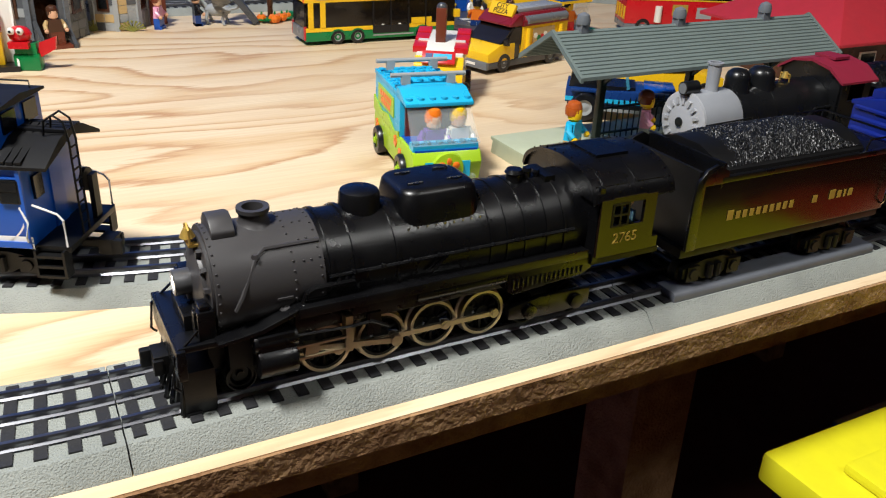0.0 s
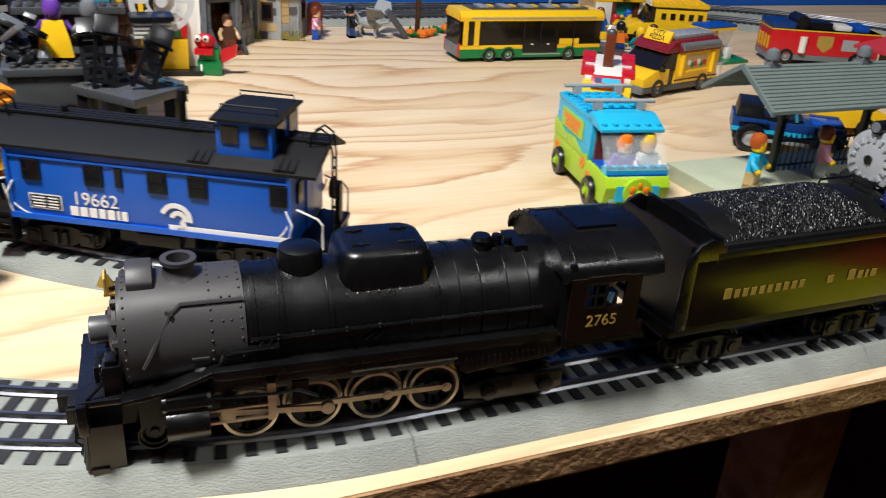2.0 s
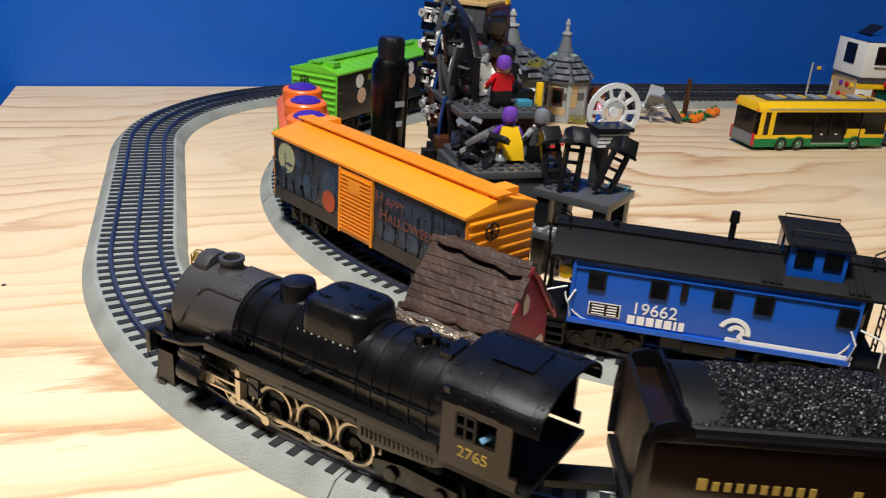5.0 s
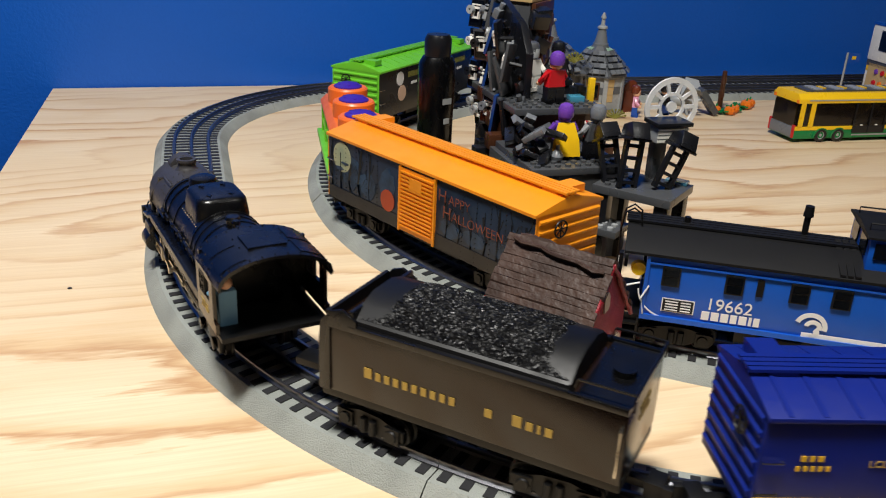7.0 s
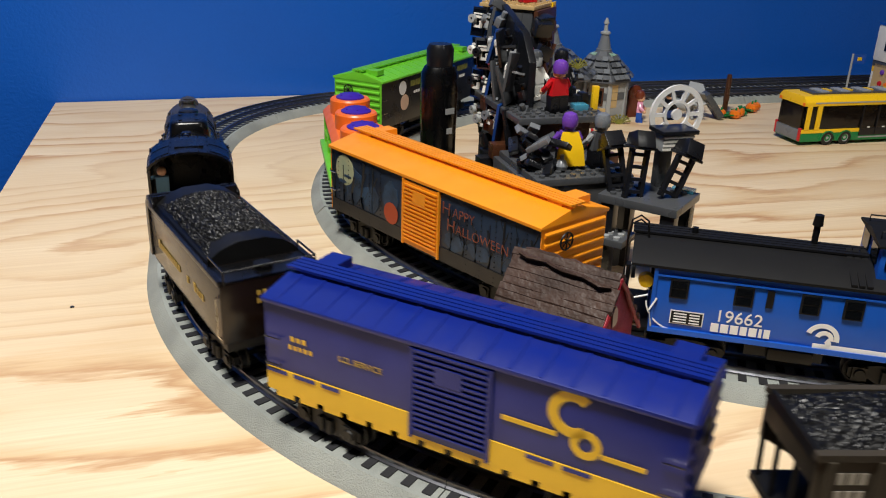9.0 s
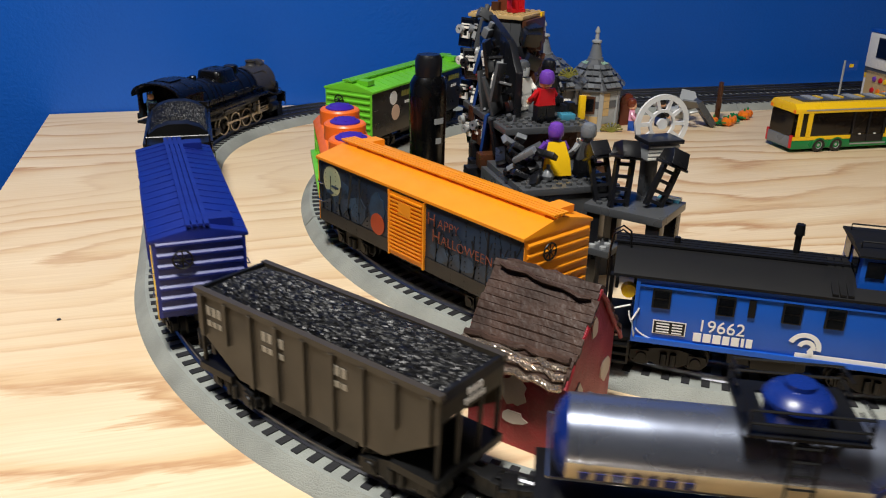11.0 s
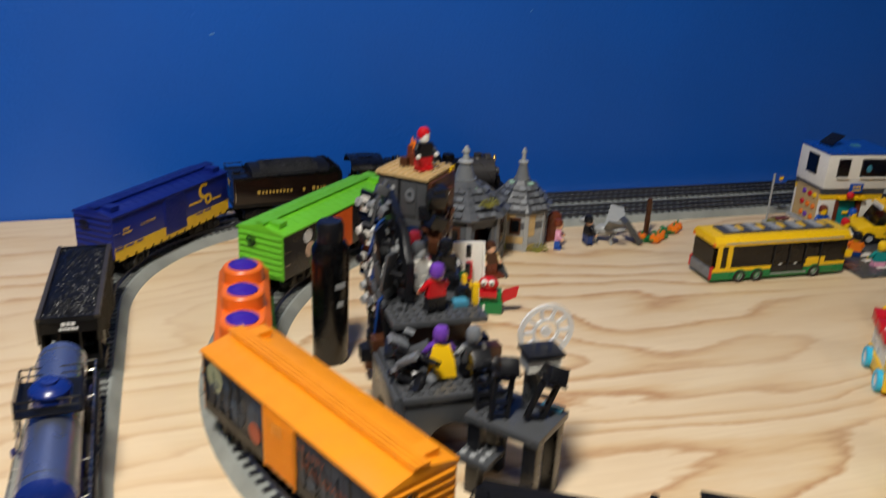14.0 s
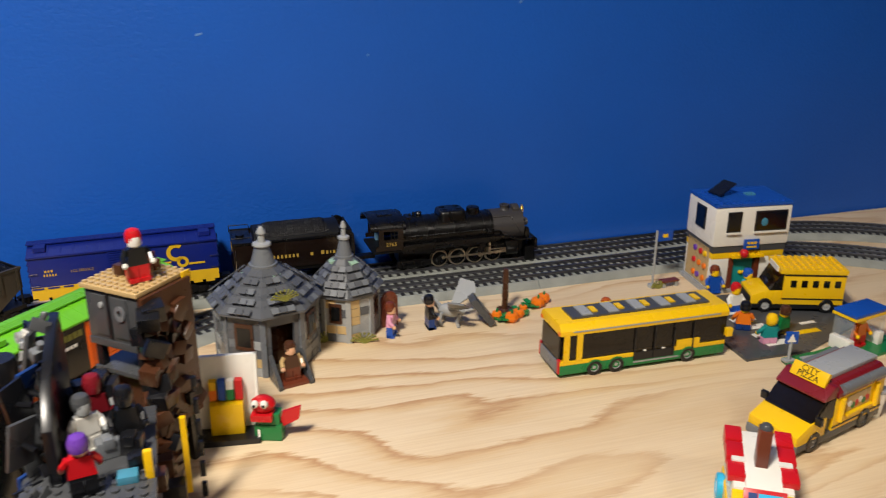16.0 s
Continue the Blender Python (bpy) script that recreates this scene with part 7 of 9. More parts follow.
def fire_engine():
    v = thing("toy_fire_engine", "red toy brick fire engine with yellow trim and a black hose", "toy fire engine", pose(1.005, 1.020, 0, 0, 0, -24))
    part("chassis", Geo().box(-0.070, 0.070, -0.025, 0.025, 0.0060, 0.0130), GUN, v, bevel=0.0006)
    part("body", Geo().box(-0.070, 0.070, -0.025, 0.025, 0.0130, 0.0440), RED, v, "red body", 0.0008)
    part("trim", Geo().box(-0.071, 0.071, -0.0255, 0.0255, 0.0425, 0.0440), CAR_YELLOW, v, "yellow trim")
    part("cab_top", Geo().box(-0.070, -0.040, -0.024, 0.024, 0.0440, 0.0520), DBLU, v, "dark blue block", 0.0008)
    part("hose_roll", Geo().cyl((-0.030, -0.018, 0.0520), (-0.030, 0.018, 0.0520), 0.0085, n=16).box(-0.030, 0.010, -0.012, 0.012, 0.0440, 0.0520), BLK, v, "black hose reel")
    part("white_block", Geo().box(0.014, 0.034, -0.014, 0.014, 0.0440, 0.0500), WHT, v, "", 0.0006)
    part("blue_light", Geo().box(0.038, 0.056, -0.016, 0.016, 0.0440, 0.0510), BLU, v, "", 0.0006)
    for s in (-1, 1):
        g = Geo()
        g.prism([(-0.010, 0.0380), (0.010, 0.0380), (0.010, 0.0250), (0.0, 0.0170), (-0.010, 0.0250)], s * 0.025 - 0.0005, s * 0.025 + 0.0008, "y", 0)
        g.prism([(-0.006, 0.0350), (0.006, 0.0350), (0.006, 0.0260), (0.0, 0.0210), (-0.006, 0.0260)], s * 0.025, s * 0.025 + 0.0012, "y", 1)
        part("painted_shield", g, [GOLD, ORG], v, "gold shield shape")
        part("locker", Geo().box(0.022, 0.042, s * 0.025 - 0.0004, s * 0.025 + 0.0007, 0.0210, 0.0350), LGR, v)
        part("white_tank", Geo().cyl((-0.028, s * 0.0265, 0.016), (-0.028, s * 0.0265, 0.036), 0.0045, n=12), WHT, v)
        for x in (-0.046, 0.044):
            toy_wheel(v, x, s * 0.022, 0.0100, 0.008, s)
    for i in range(4):
        part("front_chevron", Geo().box(-0.0712, -0.0698, -0.022 + i * 0.012, -0.017 + i * 0.012, 0.0180, 0.0340, 0, pose(0, 0, 0)), CAR_YELLOW, v)


def station():
    st = thing("toy_station", "toy railway platform with a ribbed grey-green roof on dark posts", "toy station", pose(0.690, 0.650, 0))
    part("platform", Geo().prism([(-0.036, 0), (-0.034, 0.0100), (-0.037, 0.0100), (-0.037, 0.0125), (0.037, 0.0125), (0.037, 0.0100), (0.034, 0.0100), (0.036, 0)], -0.155, 0.165), PLATFORM, st, "pale green platform", 0.0005)
    for x in (-0.085, 0.0, 0.085):
        post = part("post", Geo().box(x - 0.0026, x + 0.0026, -0.0026, 0.0026, 0.0125, 0.0800), POSTGRN, st, "dark green post", 0.0005)
        for s in (-1, 1):
            part("bracket", Geo().prism([(s * 0.0026, 0.0600), (s * 0.0240, 0.0760), (s * 0.0240, 0.0735), (s * 0.0026, 0.0550)], x - 0.0012, x + 0.0012), POSTGRN, post)
    for x0 in (-0.085, 0.0):
        f = part("fence", Geo().box(x0 + 0.003, x0 + 0.082, -0.0008, 0.0008, 0.0360, 0.0374).box(x0 + 0.003, x0 + 0.082, -0.0008, 0.0008, 0.0165, 0.0180), POSTGRN, st, "dark spiked fence")
        for i in range(14):
            x = x0 + 0.007 + i * 0.0055
            part("fence_bar", Geo().cyl((x, 0, 0.0125), (x, 0, 0.0390), 0.0006, n=5).cyl((x, 0, 0.0390), (x, 0, 0.0425), 0.0010, 0.0001, 5), POSTGRN, f)
    for s in (-1, 1):
        g = Geo()
        for i in range(13):
            a, b = i / 13, (i + 1) / 13
            ya, za, yb, zb = s * 0.038 * a, 0.0960 - 0.0240 * a, s * 0.038 * b, 0.0960 - 0.0240 * b
            part("roof_strip", Geo().prism([(ya, za), (yb, zb + 0.0009), (yb, zb - 0.0015), (ya, za - 0.0022)], -0.132, 0.118), ROOF_GREY, st)
        for x in (-0.1330, 0.1190):
            part("barge_board", Geo().prism([(0, 0.0975), (s * 0.0390, 0.0730), (s * 0.0390, 0.0695), (0, 0.0935)], x - 0.0012, x + 0.0012), ROOF_GREY, st)
    for x in (-0.108, -0.020, 0.068):
        part("vent", Geo().box(x - 0.0035, x + 0.0035, -0.0035, 0.0035, 0.0940, 0.1000).lathe([(0.005, 0.1000), (0.0052, 0.1030), (0.004, 0.1065), (0.001, 0.1080), (0, 0.1082)], 14, 0, pose(x, 0, 0)), GUN, st, "round ridge vent")
    figure("toy figure in a blue top and brown cap on a platform", 0.566, 0.627, 0.0125, -60, TANB, AZUR, YEL, HAIR)
    figure("toy figure with a pink top on a platform", 0.636, 0.633, 0.0125, -40, LGR, PNK, YEL, RBR)
    h = thing("toy_red_roof_house", "low toy house under a plain red hipped roof", "toy house", pose(1.045, 0.792, 0, 0, 0, 0))
    part("wall", Geo().box(-0.10, 0.13, -0.078, 0.078, 0, 0.0500), BRN, h)
    part("roof", Geo().rings([[(-0.125, -0.094, 0.0500), (0.155, -0.094, 0.0500), (0.155, 0.094, 0.0500), (-0.125, 0.094, 0.0500)], [(-0.125, -0.094, 0.0535), (0.155, -0.094, 0.0535), (0.155, 0.094, 0.0535), (-0.125, 0.094, 0.0535)], [(-0.02, -0.002, 0.110), (0.05, -0.002, 0.110), (0.05, 0.002, 0.110), (-0.02, 0.002, 0.110)]]), ROOF_RED, h, "plain red hipped roof", 0.0008)
    for x in (-0.06, 0.0, 0.06):
        w = part("window", Geo().box(x - 0.012, x + 0.012, -0.0795, -0.0775, 0.014, 0.040), WHT, h)
        part("pane", Geo().box(x - 0.010, x + 0.010, -0.0802, -0.0780, 0.016, 0.038), DARKGLASS, w)


def hut(x, y, r, wall_h, tip, yaw, door, mats, sides=8):
    h = thing("toy_stone_hut", "grey toy brick hut with a shingled cone roof" + (" and open doorway" if door else " and pale walls"), "toy house", pose(x, y, 0, 0, 0, yaw), group="twin stone huts")
    w = r * math.cos(math.pi / sides)
    half = r * math.sin(math.pi / sides)
    for k in range(sides):
        a = 360 / sides * k
        at = pose(0, 0, 0, 0, 0, a)
        g = Geo()
        if k == 0 and door:
            g.box(w - 0.006, w, -half, -half + 0.008, 0, wall_h, 0, at).box(w - 0.006, w, half - 0.008, half, 0, wall_h, 0, at).box(w - 0.006, w, -half, half, wall_h * 0.80, wall_h, 0, at)
        else:
            g.box(w - 0.006, w, -half, half, 0, wall_h, 0, at)
        panel = part("wall", g, mats[0], h)
        rnd = random.Random(k * 7 + sides)
        if not (k == 0 and door):
            rows = int(wall_h / 0.0096)
            for i in range(rows):
                z = 0.0005 + i * 0.0096
                for j in range(2):
                    if rnd.random() < 0.62:
                        y0 = -half + (half * j) + 0.0004
                        part("brick", Geo().box(w - 0.001, w + 0.0007, y0, y0 + half - 0.0008, z, z + 0.0090), rnd.choice(mats[1]), panel, at=at)
            if k % 2 == 1:
                f = part("window", Geo().box(w - 0.001, w + 0.0016, -half * 0.5, half * 0.5, wall_h * 0.42, wall_h * 0.84), BRN, panel, "brown framed window", at=at)
                part("pane", Geo().box(w, w + 0.0019, -half * 0.36, half * 0.36, wall_h * 0.48, wall_h * 0.78), DARKGLASS, f)
        part("corner_post", Geo().box(r - 0.0035, r + 0.0012, -0.0028, 0.0028, 0, wall_h), mats[2], h, at=pose(0, 0, 0, 0, 0, a + 180 / sides))
    part("interior", Geo().cyl((0, 0, 0.001), (0, 0, wall_h), r * 0.55, n=sides), BRN, h)
    eave = r * 1.13
    top, zt = r * 0.26, wall_h + (tip - wall_h) * 0.46
    for k in range(sides):
        a0, a1 = radians(360 / sides * (k - 0.5)), radians(360 / sides * (k + 0.5))
        g = Geo()
        rows = 5
        for i in range(rows):
            q0, q1 = eave + (top - eave) * i / rows, eave + (top - eave) * (i + 1.12) / rows
            z0, z1 = wall_h - 0.002 + (zt - wall_h) * i / rows, wall_h - 0.002 + (zt - wall_h) * (i + 1.12) / rows
            quad = [(q0, a0, z0), (q0, a1, z0), (q1, a1, z1), (q1, a0, z1)]
            g.rings([[(q * math.cos(a), q * math.sin(a), z + d) for q, a, z in quad] for d in (0.0, 0.0022)])
        panel = part("roof_panel", g, mats[3], h, "slate grey stepped roof panel")
        mid = radians(360 / sides * k)
        for i in range(4):
            q, z = eave + (top - eave) * (i + 0.55) / rows, wall_h + (zt - wall_h) * (i + 0.55) / rows + 0.0012
            n = max(1, 3 - i // 2)
            for j in range(n):
                off = (j - (n - 1) / 2) * 0.008
                part("shingle", Geo().box(-0.0032, 0.0032, -0.0036, 0.0036, 0, 0.0012), rnd.choice([mats[3], mats[3], GUN]), panel,
                     at=pose(q * math.cos(mid) - off * math.sin(mid), q * math.sin(mid) + off * math.cos(mid), z, 0, 0, math.degrees(mid)) @ pose(0, 0, 0, 0, math.degrees(math.atan2(zt - wall_h, eave - top)), 0))
    for a in (20, 140, 250):
        part("moss_tile", Geo().box(top * 1.25 - 0.004, top * 1.25 + 0.005, -0.0045, 0.0045, 0, 0.0030, 0, pose(0, 0, 0, 0, 20, 0)), SAND, h, "pale green roof tile", at=pose(0, 0, zt - 0.002, 0, 0, a))
    hs = tip - zt
    part("spire", Geo().lathe([(top * 1.05, -0.001), (top * 1.05, 0.0015), (top * 0.92, 0.002), (top * 0.50, hs * 0.50), (0, hs * 0.50)], 20, 0, pose(0, 0, zt)), GUN, h, "grey cone spire")
    part("spire_ring", Geo().lathe([(top * 0.66, hs * 0.50), (top * 0.70, hs * 0.53), (top * 0.66, hs * 0.57), (top * 0.34, hs * 0.60), (0, hs * 0.60)], 18, 0, pose(0, 0, zt)), LGR, h, "pale grey spire ring")
    part("finial", Geo().lathe([(top * 0.30, hs * 0.60), (top * 0.24, hs * 0.80), (top * 0.36, hs * 0.82), (top * 0.36, hs * 0.86), (top * 0.12, hs), (0, hs)], 14, 0, pose(0, 0, zt)), LGR, h, "thin pale finial")
    return h


def twigs(x, y, z, yaw, size, label):
    g = Geo()
    rnd = random.Random(int(x * 1000))
    for k in range(9):
        a = -1.3 + 2.6 * k / 8
        p = [(0, 0, 0), (size * 0.5 * math.sin(a), 0.001, size * 0.4 * math.cos(a) + 0.001), (size * math.sin(a), 0.0018 * rnd.random(), size * 0.75 * math.cos(a) + 0.001)]
        g.tube(p, 0.0009, 5)
        g.ball(p[2], 0.0016, 0, 6)
    return tagged(part("toy_plant", g, OLIVE, None, "", 0, pose(x, y, z, 0, 0, yaw)), label, "toy plant", "toy plants")


def village():
    stone = [GUN, LGR, DGR, TANB]
    hut(0.258, 1.216, 0.052, 0.066, 0.140, -78, True, (SLATE, [SLATE, GUN, LGR, TANB], GUN, SLATE))
    step = thing("toy_doorstep", "brown toy doorstep between grey ramps at a hut door", "toy step", pose(0.2715, 1.152, 0, 0, 0, 12))
    part("plate", Geo().box(-0.013, 0.013, -0.014, 0.012, 0, 0.0035), RBR, step)
    for s in (-1, 1):
        part("ramp", Geo().prism([(-0.016, 0), (-0.016, 0.004), (0.012, 0.026), (0.012, 0)], s * 0.0155 - 0.002, s * 0.0155 + 0.002, "x", 0, pose(0, 0, 0, 0, 0, 0)), DGR, step)
    figure("toy figure in a long brown coat with dark hair", 0.272, 1.150, 0.0035, -78, RBR, BRN, FLESH, BRN, TANB)
    hut(0.347, 1.250, 0.036, 0.053, 0.126, -75, False, (LGR, [LGR, LGR, TANB, TANB, SLATE], LGR, SLATE))
    d = thing("toy_door", "arched brown toy door standing open", "toy door", pose(0.394, 1.243, 0, 0, 0, 10))
    arch = [(-0.010, 0)] + [(-0.010 * math.cos(math.pi * k / 8), 0.032 + 0.010 * math.sin(math.pi * k / 8)) for k in range(9)] + [(0.010, 0)]
    part("leaf", Geo().prism(arch, -0.0015, 0.0015, "y"), RBR, d, "", 0.0004)
    figure("toy figure with a pink top and blue legs by a hut", 0.390, 1.219, 0, -30, BLU, PNK, FLESH, RBR)
    for x, y, yaw, s in ((0.318, 1.224, 20, 0.014), (0.358, 1.209, -8, 0.014)):
        twigs(x, y, 0.0, yaw, s, "olive toy bush against a hut wall")
    twigs(0.272, 1.163, 0.0800, 10, 0.013, "olive toy bush on a hut roof")
    # grey winged beast
    b = thing("toy_beast", "light grey toy winged beast with a dark ramp wing", "toy animal", pose(0.462, 1.228, 0, 0, 0, 150))
    part("body", Geo().ball((0, 0, 0.017), 0.010, 0, 12, 1.7, 0.8, 0.8), LGR, b)
    part("neck", Geo().tube([(0.014, 0, 0.020), (0.021, 0, 0.027), (0.027, 0, 0.028)], 0.0038, 8).ball((0.029, 0, 0.027), 0.0045, 0, 10, 1.4, 0.9, 0.9), LGR, b)
    for x in (-0.010, 0.010):
        for s in (-1, 1):
            part("leg", Geo().tube([(x, s * 0.006, 0.015), (x + 0.002, s * 0.008, 0.007), (x, s * 0.009, 0.0008)], 0.0020, 7), LGR, b)
    for s in (-1, 1):
        part("wing", Geo().prism([(-0.004, 0), (0.006, 0), (0.001, 0.034), (-0.016, 0.030), (-0.020, 0.016)], -0.0010, 0.0010, "y", 0, pose(-0.004, s * 0.008, 0.022, -s * 55, 0, 0)), GUN if s > 0 else LGR, b)
    part("tail", Geo().tube([(-0.015, 0, 0.018), (-0.024, 0, 0.020), (-0.032, 0, 0.026)], 0.0018, 6), LGR, b)
    figure("toy figure with dark hair beside a grey beast", 0.436, 1.226, 0, 0, DBLU, BLK, FLESH, BLK)
    tagged(part("toy_slab", Geo().box(-0.004, 0.004, -0.010, 0.010, 0.0, 0.038, 0, pose(0, 0, 0.0035, 0, -38, 0)), DGR, None, "", 0.0006, pose(0.505, 1.214, 0, 0, 0, -10)), "dark grey toy slab propped at a slant", "toy slab")
    tagged(part("toy_post", Geo().lathe([(0.010, 0), (0.010, 0.002), (0.0038, 0.003), (0.0034, 0.016), (0.0040, 0.018), (0.0034, 0.034), (0.0040, 0.036), (0.0030, 0.052), (0, 0.053)], 10), BRN, None, "", 0, pose(0.533, 1.244, 0)), "thin dark brown toy tree stump post", "toy post")
    for x, y, r in ((0.516, 1.226, 0.0062), (0.529, 1.213, 0.0075), (0.541, 1.222, 0.0068), (0.574, 1.242, 0.0080), (0.586, 1.252, 0.0075), (0.552, 1.235, 0.0055)):
        p = thing("toy_pumpkin", "small orange toy pumpkin with a green stalk", "toy pumpkin", pose(x, y, 0), group="toy pumpkins")
        g = Geo()
        for k in range(8):
            a = k * math.pi / 4
            g.ball((r * 0.42 * math.cos(a), r * 0.42 * math.sin(a), r * 0.78), r * 0.66, 0, 8, 1, 1, 1.15)
        part("fruit", g, ORG, p)
        part("stalk", Geo().cyl((0, 0, r * 1.4), (0.0006, 0, r * 1.4 + 0.004), 0.0016, 0.001, 7), GRN, p)
    for x, y in ((0.522, 1.218), (0.545, 1.229), (0.566, 1.244)):
        g = Geo()
        for k in range(7):
            a = k * 0.9
            g.box(0.002, 0.012, -0.0028, 0.0028, 0.0005, 0.0022, 0, pose(0, 0, 0.001 * (k % 3), 0, -12, math.degrees(a)))
        tagged(part("toy_leaves", g, GRN, None, "", 0, pose(x, y, 0)), "green toy vine leaves among pumpkins", "toy plant", "toy plants")
    # white card display with coloured bricks
    s = thing("toy_display_stand", "white open display stand with yellow panel and coloured bricks", "toy stand", pose(0.206, 1.070, 0, 0, 0, -8))
    part("base", Geo().box(-0.027, 0.027, -0.016, 0.012, 0, 0.005), BLK, s)
    part("back_panel", Geo().box(-0.027, 0.027, 0.006, 0.010, 0.005, 0.075), WHT, s, "white back panel", 0.0004)
    for k in (-1, 1):
        part("side_panel", Geo().prism([(-0.014, 0.005), (0.010, 0.005), (0.010, 0.075), (0.004, 0.075)], k * 0.0262 - 0.001, k * 0.0262 + 0.001), WHT, s)
    part("yellow_panel", Geo().box(-0.014, 0.014, -0.006, 0.006, 0.005, 0.034), YEL, s, "yellow panel", 0.0005)
    for i, m in enumerate((ORG, BLU, GRN, RED)):
        f = part("brick_stack", Geo().box(-0.0135 + i * 0.0072, -0.0075 + i * 0.0072, -0.001, 0.0055, 0.036, 0.046), m, s)
        part("brick_top", Geo().box(-0.0135 + i * 0.0072, -0.0075 + i * 0.0072, -0.001, 0.0055, 0.046, 0.054), (YEL, BLU, WHT, RED)[i], f)
    c = thing("toy_creature", "red and green toy brick creature with white eyes", "toy creature", pose(0.240, 1.058, 0, 0, 0, -20))
    part("body", Geo().box(-0.012, 0.012, -0.007, 0.007, 0, 0.016), GRN, c, "", 0.002)
    part("head", Geo().ball((-0.004, -0.002, 0.034), 0.010, 0, 12, 1.1, 0.9, 0.8).box(-0.013, 0.005, -0.012, 0.002, 0.022, 0.028), RED, c)
    part("collar", Geo().box(-0.010, 0.010, -0.006, 0.006, 0.016, 0.026), GRN, c)
    for x in (-0.009, -0.001):
        e = part("eye", Geo().ball((x, -0.010, 0.038), 0.0036, 0, 10), WHT, c)
        part("pupil", Geo().ball((x, -0.0132, 0.038), 0.0014, 0, 8), BLK, e)
    part("tail", Geo().prism([(0.008, 0.010), (0.026, 0.020), (0.028, 0.032), (0.012, 0.026)], -0.002, 0.002, "y"), RED, c)


def school_corner():
    plate = thing("toy_road_plate", "dark grey toy road plate with a striped crossing", "toy road", pose(0, 0, 0))
    part("road", Geo().prism([(0.727, 1.112), (0.724, 1.052), (0.800, 1.050), (0.930, 1.100), (0.930, 1.195), (0.745, 1.205)], 0, 0.0030, "z"), DGR, plate, "dark grey road")
    for i in range(5):
        part("stripe", Geo().box(0.765, 0.795, 1.070 + i * 0.020, 1.080 + i * 0.020, 0.0030, 0.0034), WHT, plate)
    part("yellow_mark", Geo().box(0.800, 0.845, 1.084, 1.092, 0.0030, 0.0034), YEL, plate)
    part("white_mark", Geo().box(0.835, 0.855, 1.104, 1.109, 0.0030, 0.0034), WHT, plate)
    g = thing("toy_verge", "green and white toy kerb plate with a shelter", "toy plate", pose(0, 0, 0))
    part("plate", Geo().prism([(0.756, 1.026), (0.800, 1.010), (0.905, 1.028), (0.905, 1.066), (0.806, 1.046), (0.760, 1.044)], 0, 0.0032, "z"), GRN, g)
    part("paving", Geo().box(0.778, 0.805, 1.022, 1.038, 0.0032, 0.0046), LGR, g)
    sh = thing("toy_bus_shelter", "clear toy bus shelter with a blue roof", "toy shelter", pose(0.856, 1.046, 0.0032, 0, 0, 10))
    part("roof", Geo().box(-0.026, 0.026, -0.014, 0.014, 0.040, 0.0435), BLU, sh, "blue roof", 0.0005)
    part("roof_edge", Geo().box(-0.0265, 0.0265, -0.0145, 0.0145, 0.0370, 0.040), YEL, sh)
    for x in (-0.024, 0.024):
        part("side_pane", Geo().box(x - 0.001, x + 0.001, -0.012, 0.012, 0.014, 0.037), GLASSY, sh)
        part("side_block", Geo().box(x - 0.004, x + 0.004, -0.012, 0.012, 0.0, 0.014), WHT, sh, "", 0.0005)
    figure("toy figure in an orange and white top in a shelter", 0.856, 1.044, 0.0032, -80, RED, ORG, YEL, BLK)
    # the school
    h = thing("toy_school_house", "white and yellow two-storey toy school with a blue roof", "toy house", pose(0.842, 1.246, 0, 0, 0, -7))
    w, d = 0.047, 0.033
    part("plinth", Geo().box(-w - 0.006, w + 0.004, -d - 0.004, d, 0, 0.004), LGR, h)
    for x0, x1 in ((-w, -0.024), (0.018, w)):
        part("lower_wall", Geo().box(x0, x1, -d, d, 0.004, 0.044), WHT, h, "white lower wall", 0.0004)
    part("lower_back", Geo().box(-0.024, 0.018, -d + 0.010, d, 0.004, 0.044), AQUA, h)
    for x in (-0.021, 0.014):
        part("door_post", Geo().box(x - 0.0035, x + 0.0035, -d, -d + 0.006, 0.004, 0.044), RBR, h, "brown door post", 0.0004)
    door = part("door", Geo().box(-0.0165, 0.0095, -d + 0.003, -d + 0.006, 0.004, 0.042), TEAL, h, "dark teal glazed door")
    for x in (-0.006, -0.001):
        part("handle", Geo().ball((x, -d + 0.002, 0.024), 0.0026, 0, 8), YEL, door)
    part("yellow_band", Geo().box(-w - 0.0004, w + 0.0004, -d - 0.0004, d, 0.044, 0.052), YEL, h, "yellow band", 0.0004)
    part("canopy", Geo().box(-0.024, 0.018, -d - 0.008, -d, 0.0460, 0.0490).studs(-0.019, -d - 0.004, 5, 1, 0.049), YEL, h)
    part("grey_band", Geo().box(-w - 0.001, w + 0.001, -d - 0.001, d, 0.052, 0.060), DGR, h)
    up = part("upper_wall", Geo().box(-w - 0.003, w + 0.003, -d - 0.003, d, 0.060, 0.110), WHT, h, "white upper wall", 0.003)
    for x0, x1 in ((-0.034, -0.016), (0.002, 0.044)):
        wd = part("window", Geo().box(x0, x1, -d - 0.0042, -d - 0.002, 0.078, 0.104), BLK, up, "dark window", 0.0004)
        part("pane", Geo().box(x0 + 0.002, x1 - 0.002, -d - 0.0046, -d - 0.003, 0.080, 0.102), DARKGLASS, wd)
        part("sill", Geo().box(x0, x1, -d - 0.0065, -d - 0.003, 0.0765, 0.0785), WHT, wd)
    wd = part("window", Geo().box(-w - 0.0042, -w - 0.002, -0.014, 0.010, 0.076, 0.104), BLK, up, "dark window", 0.0004)
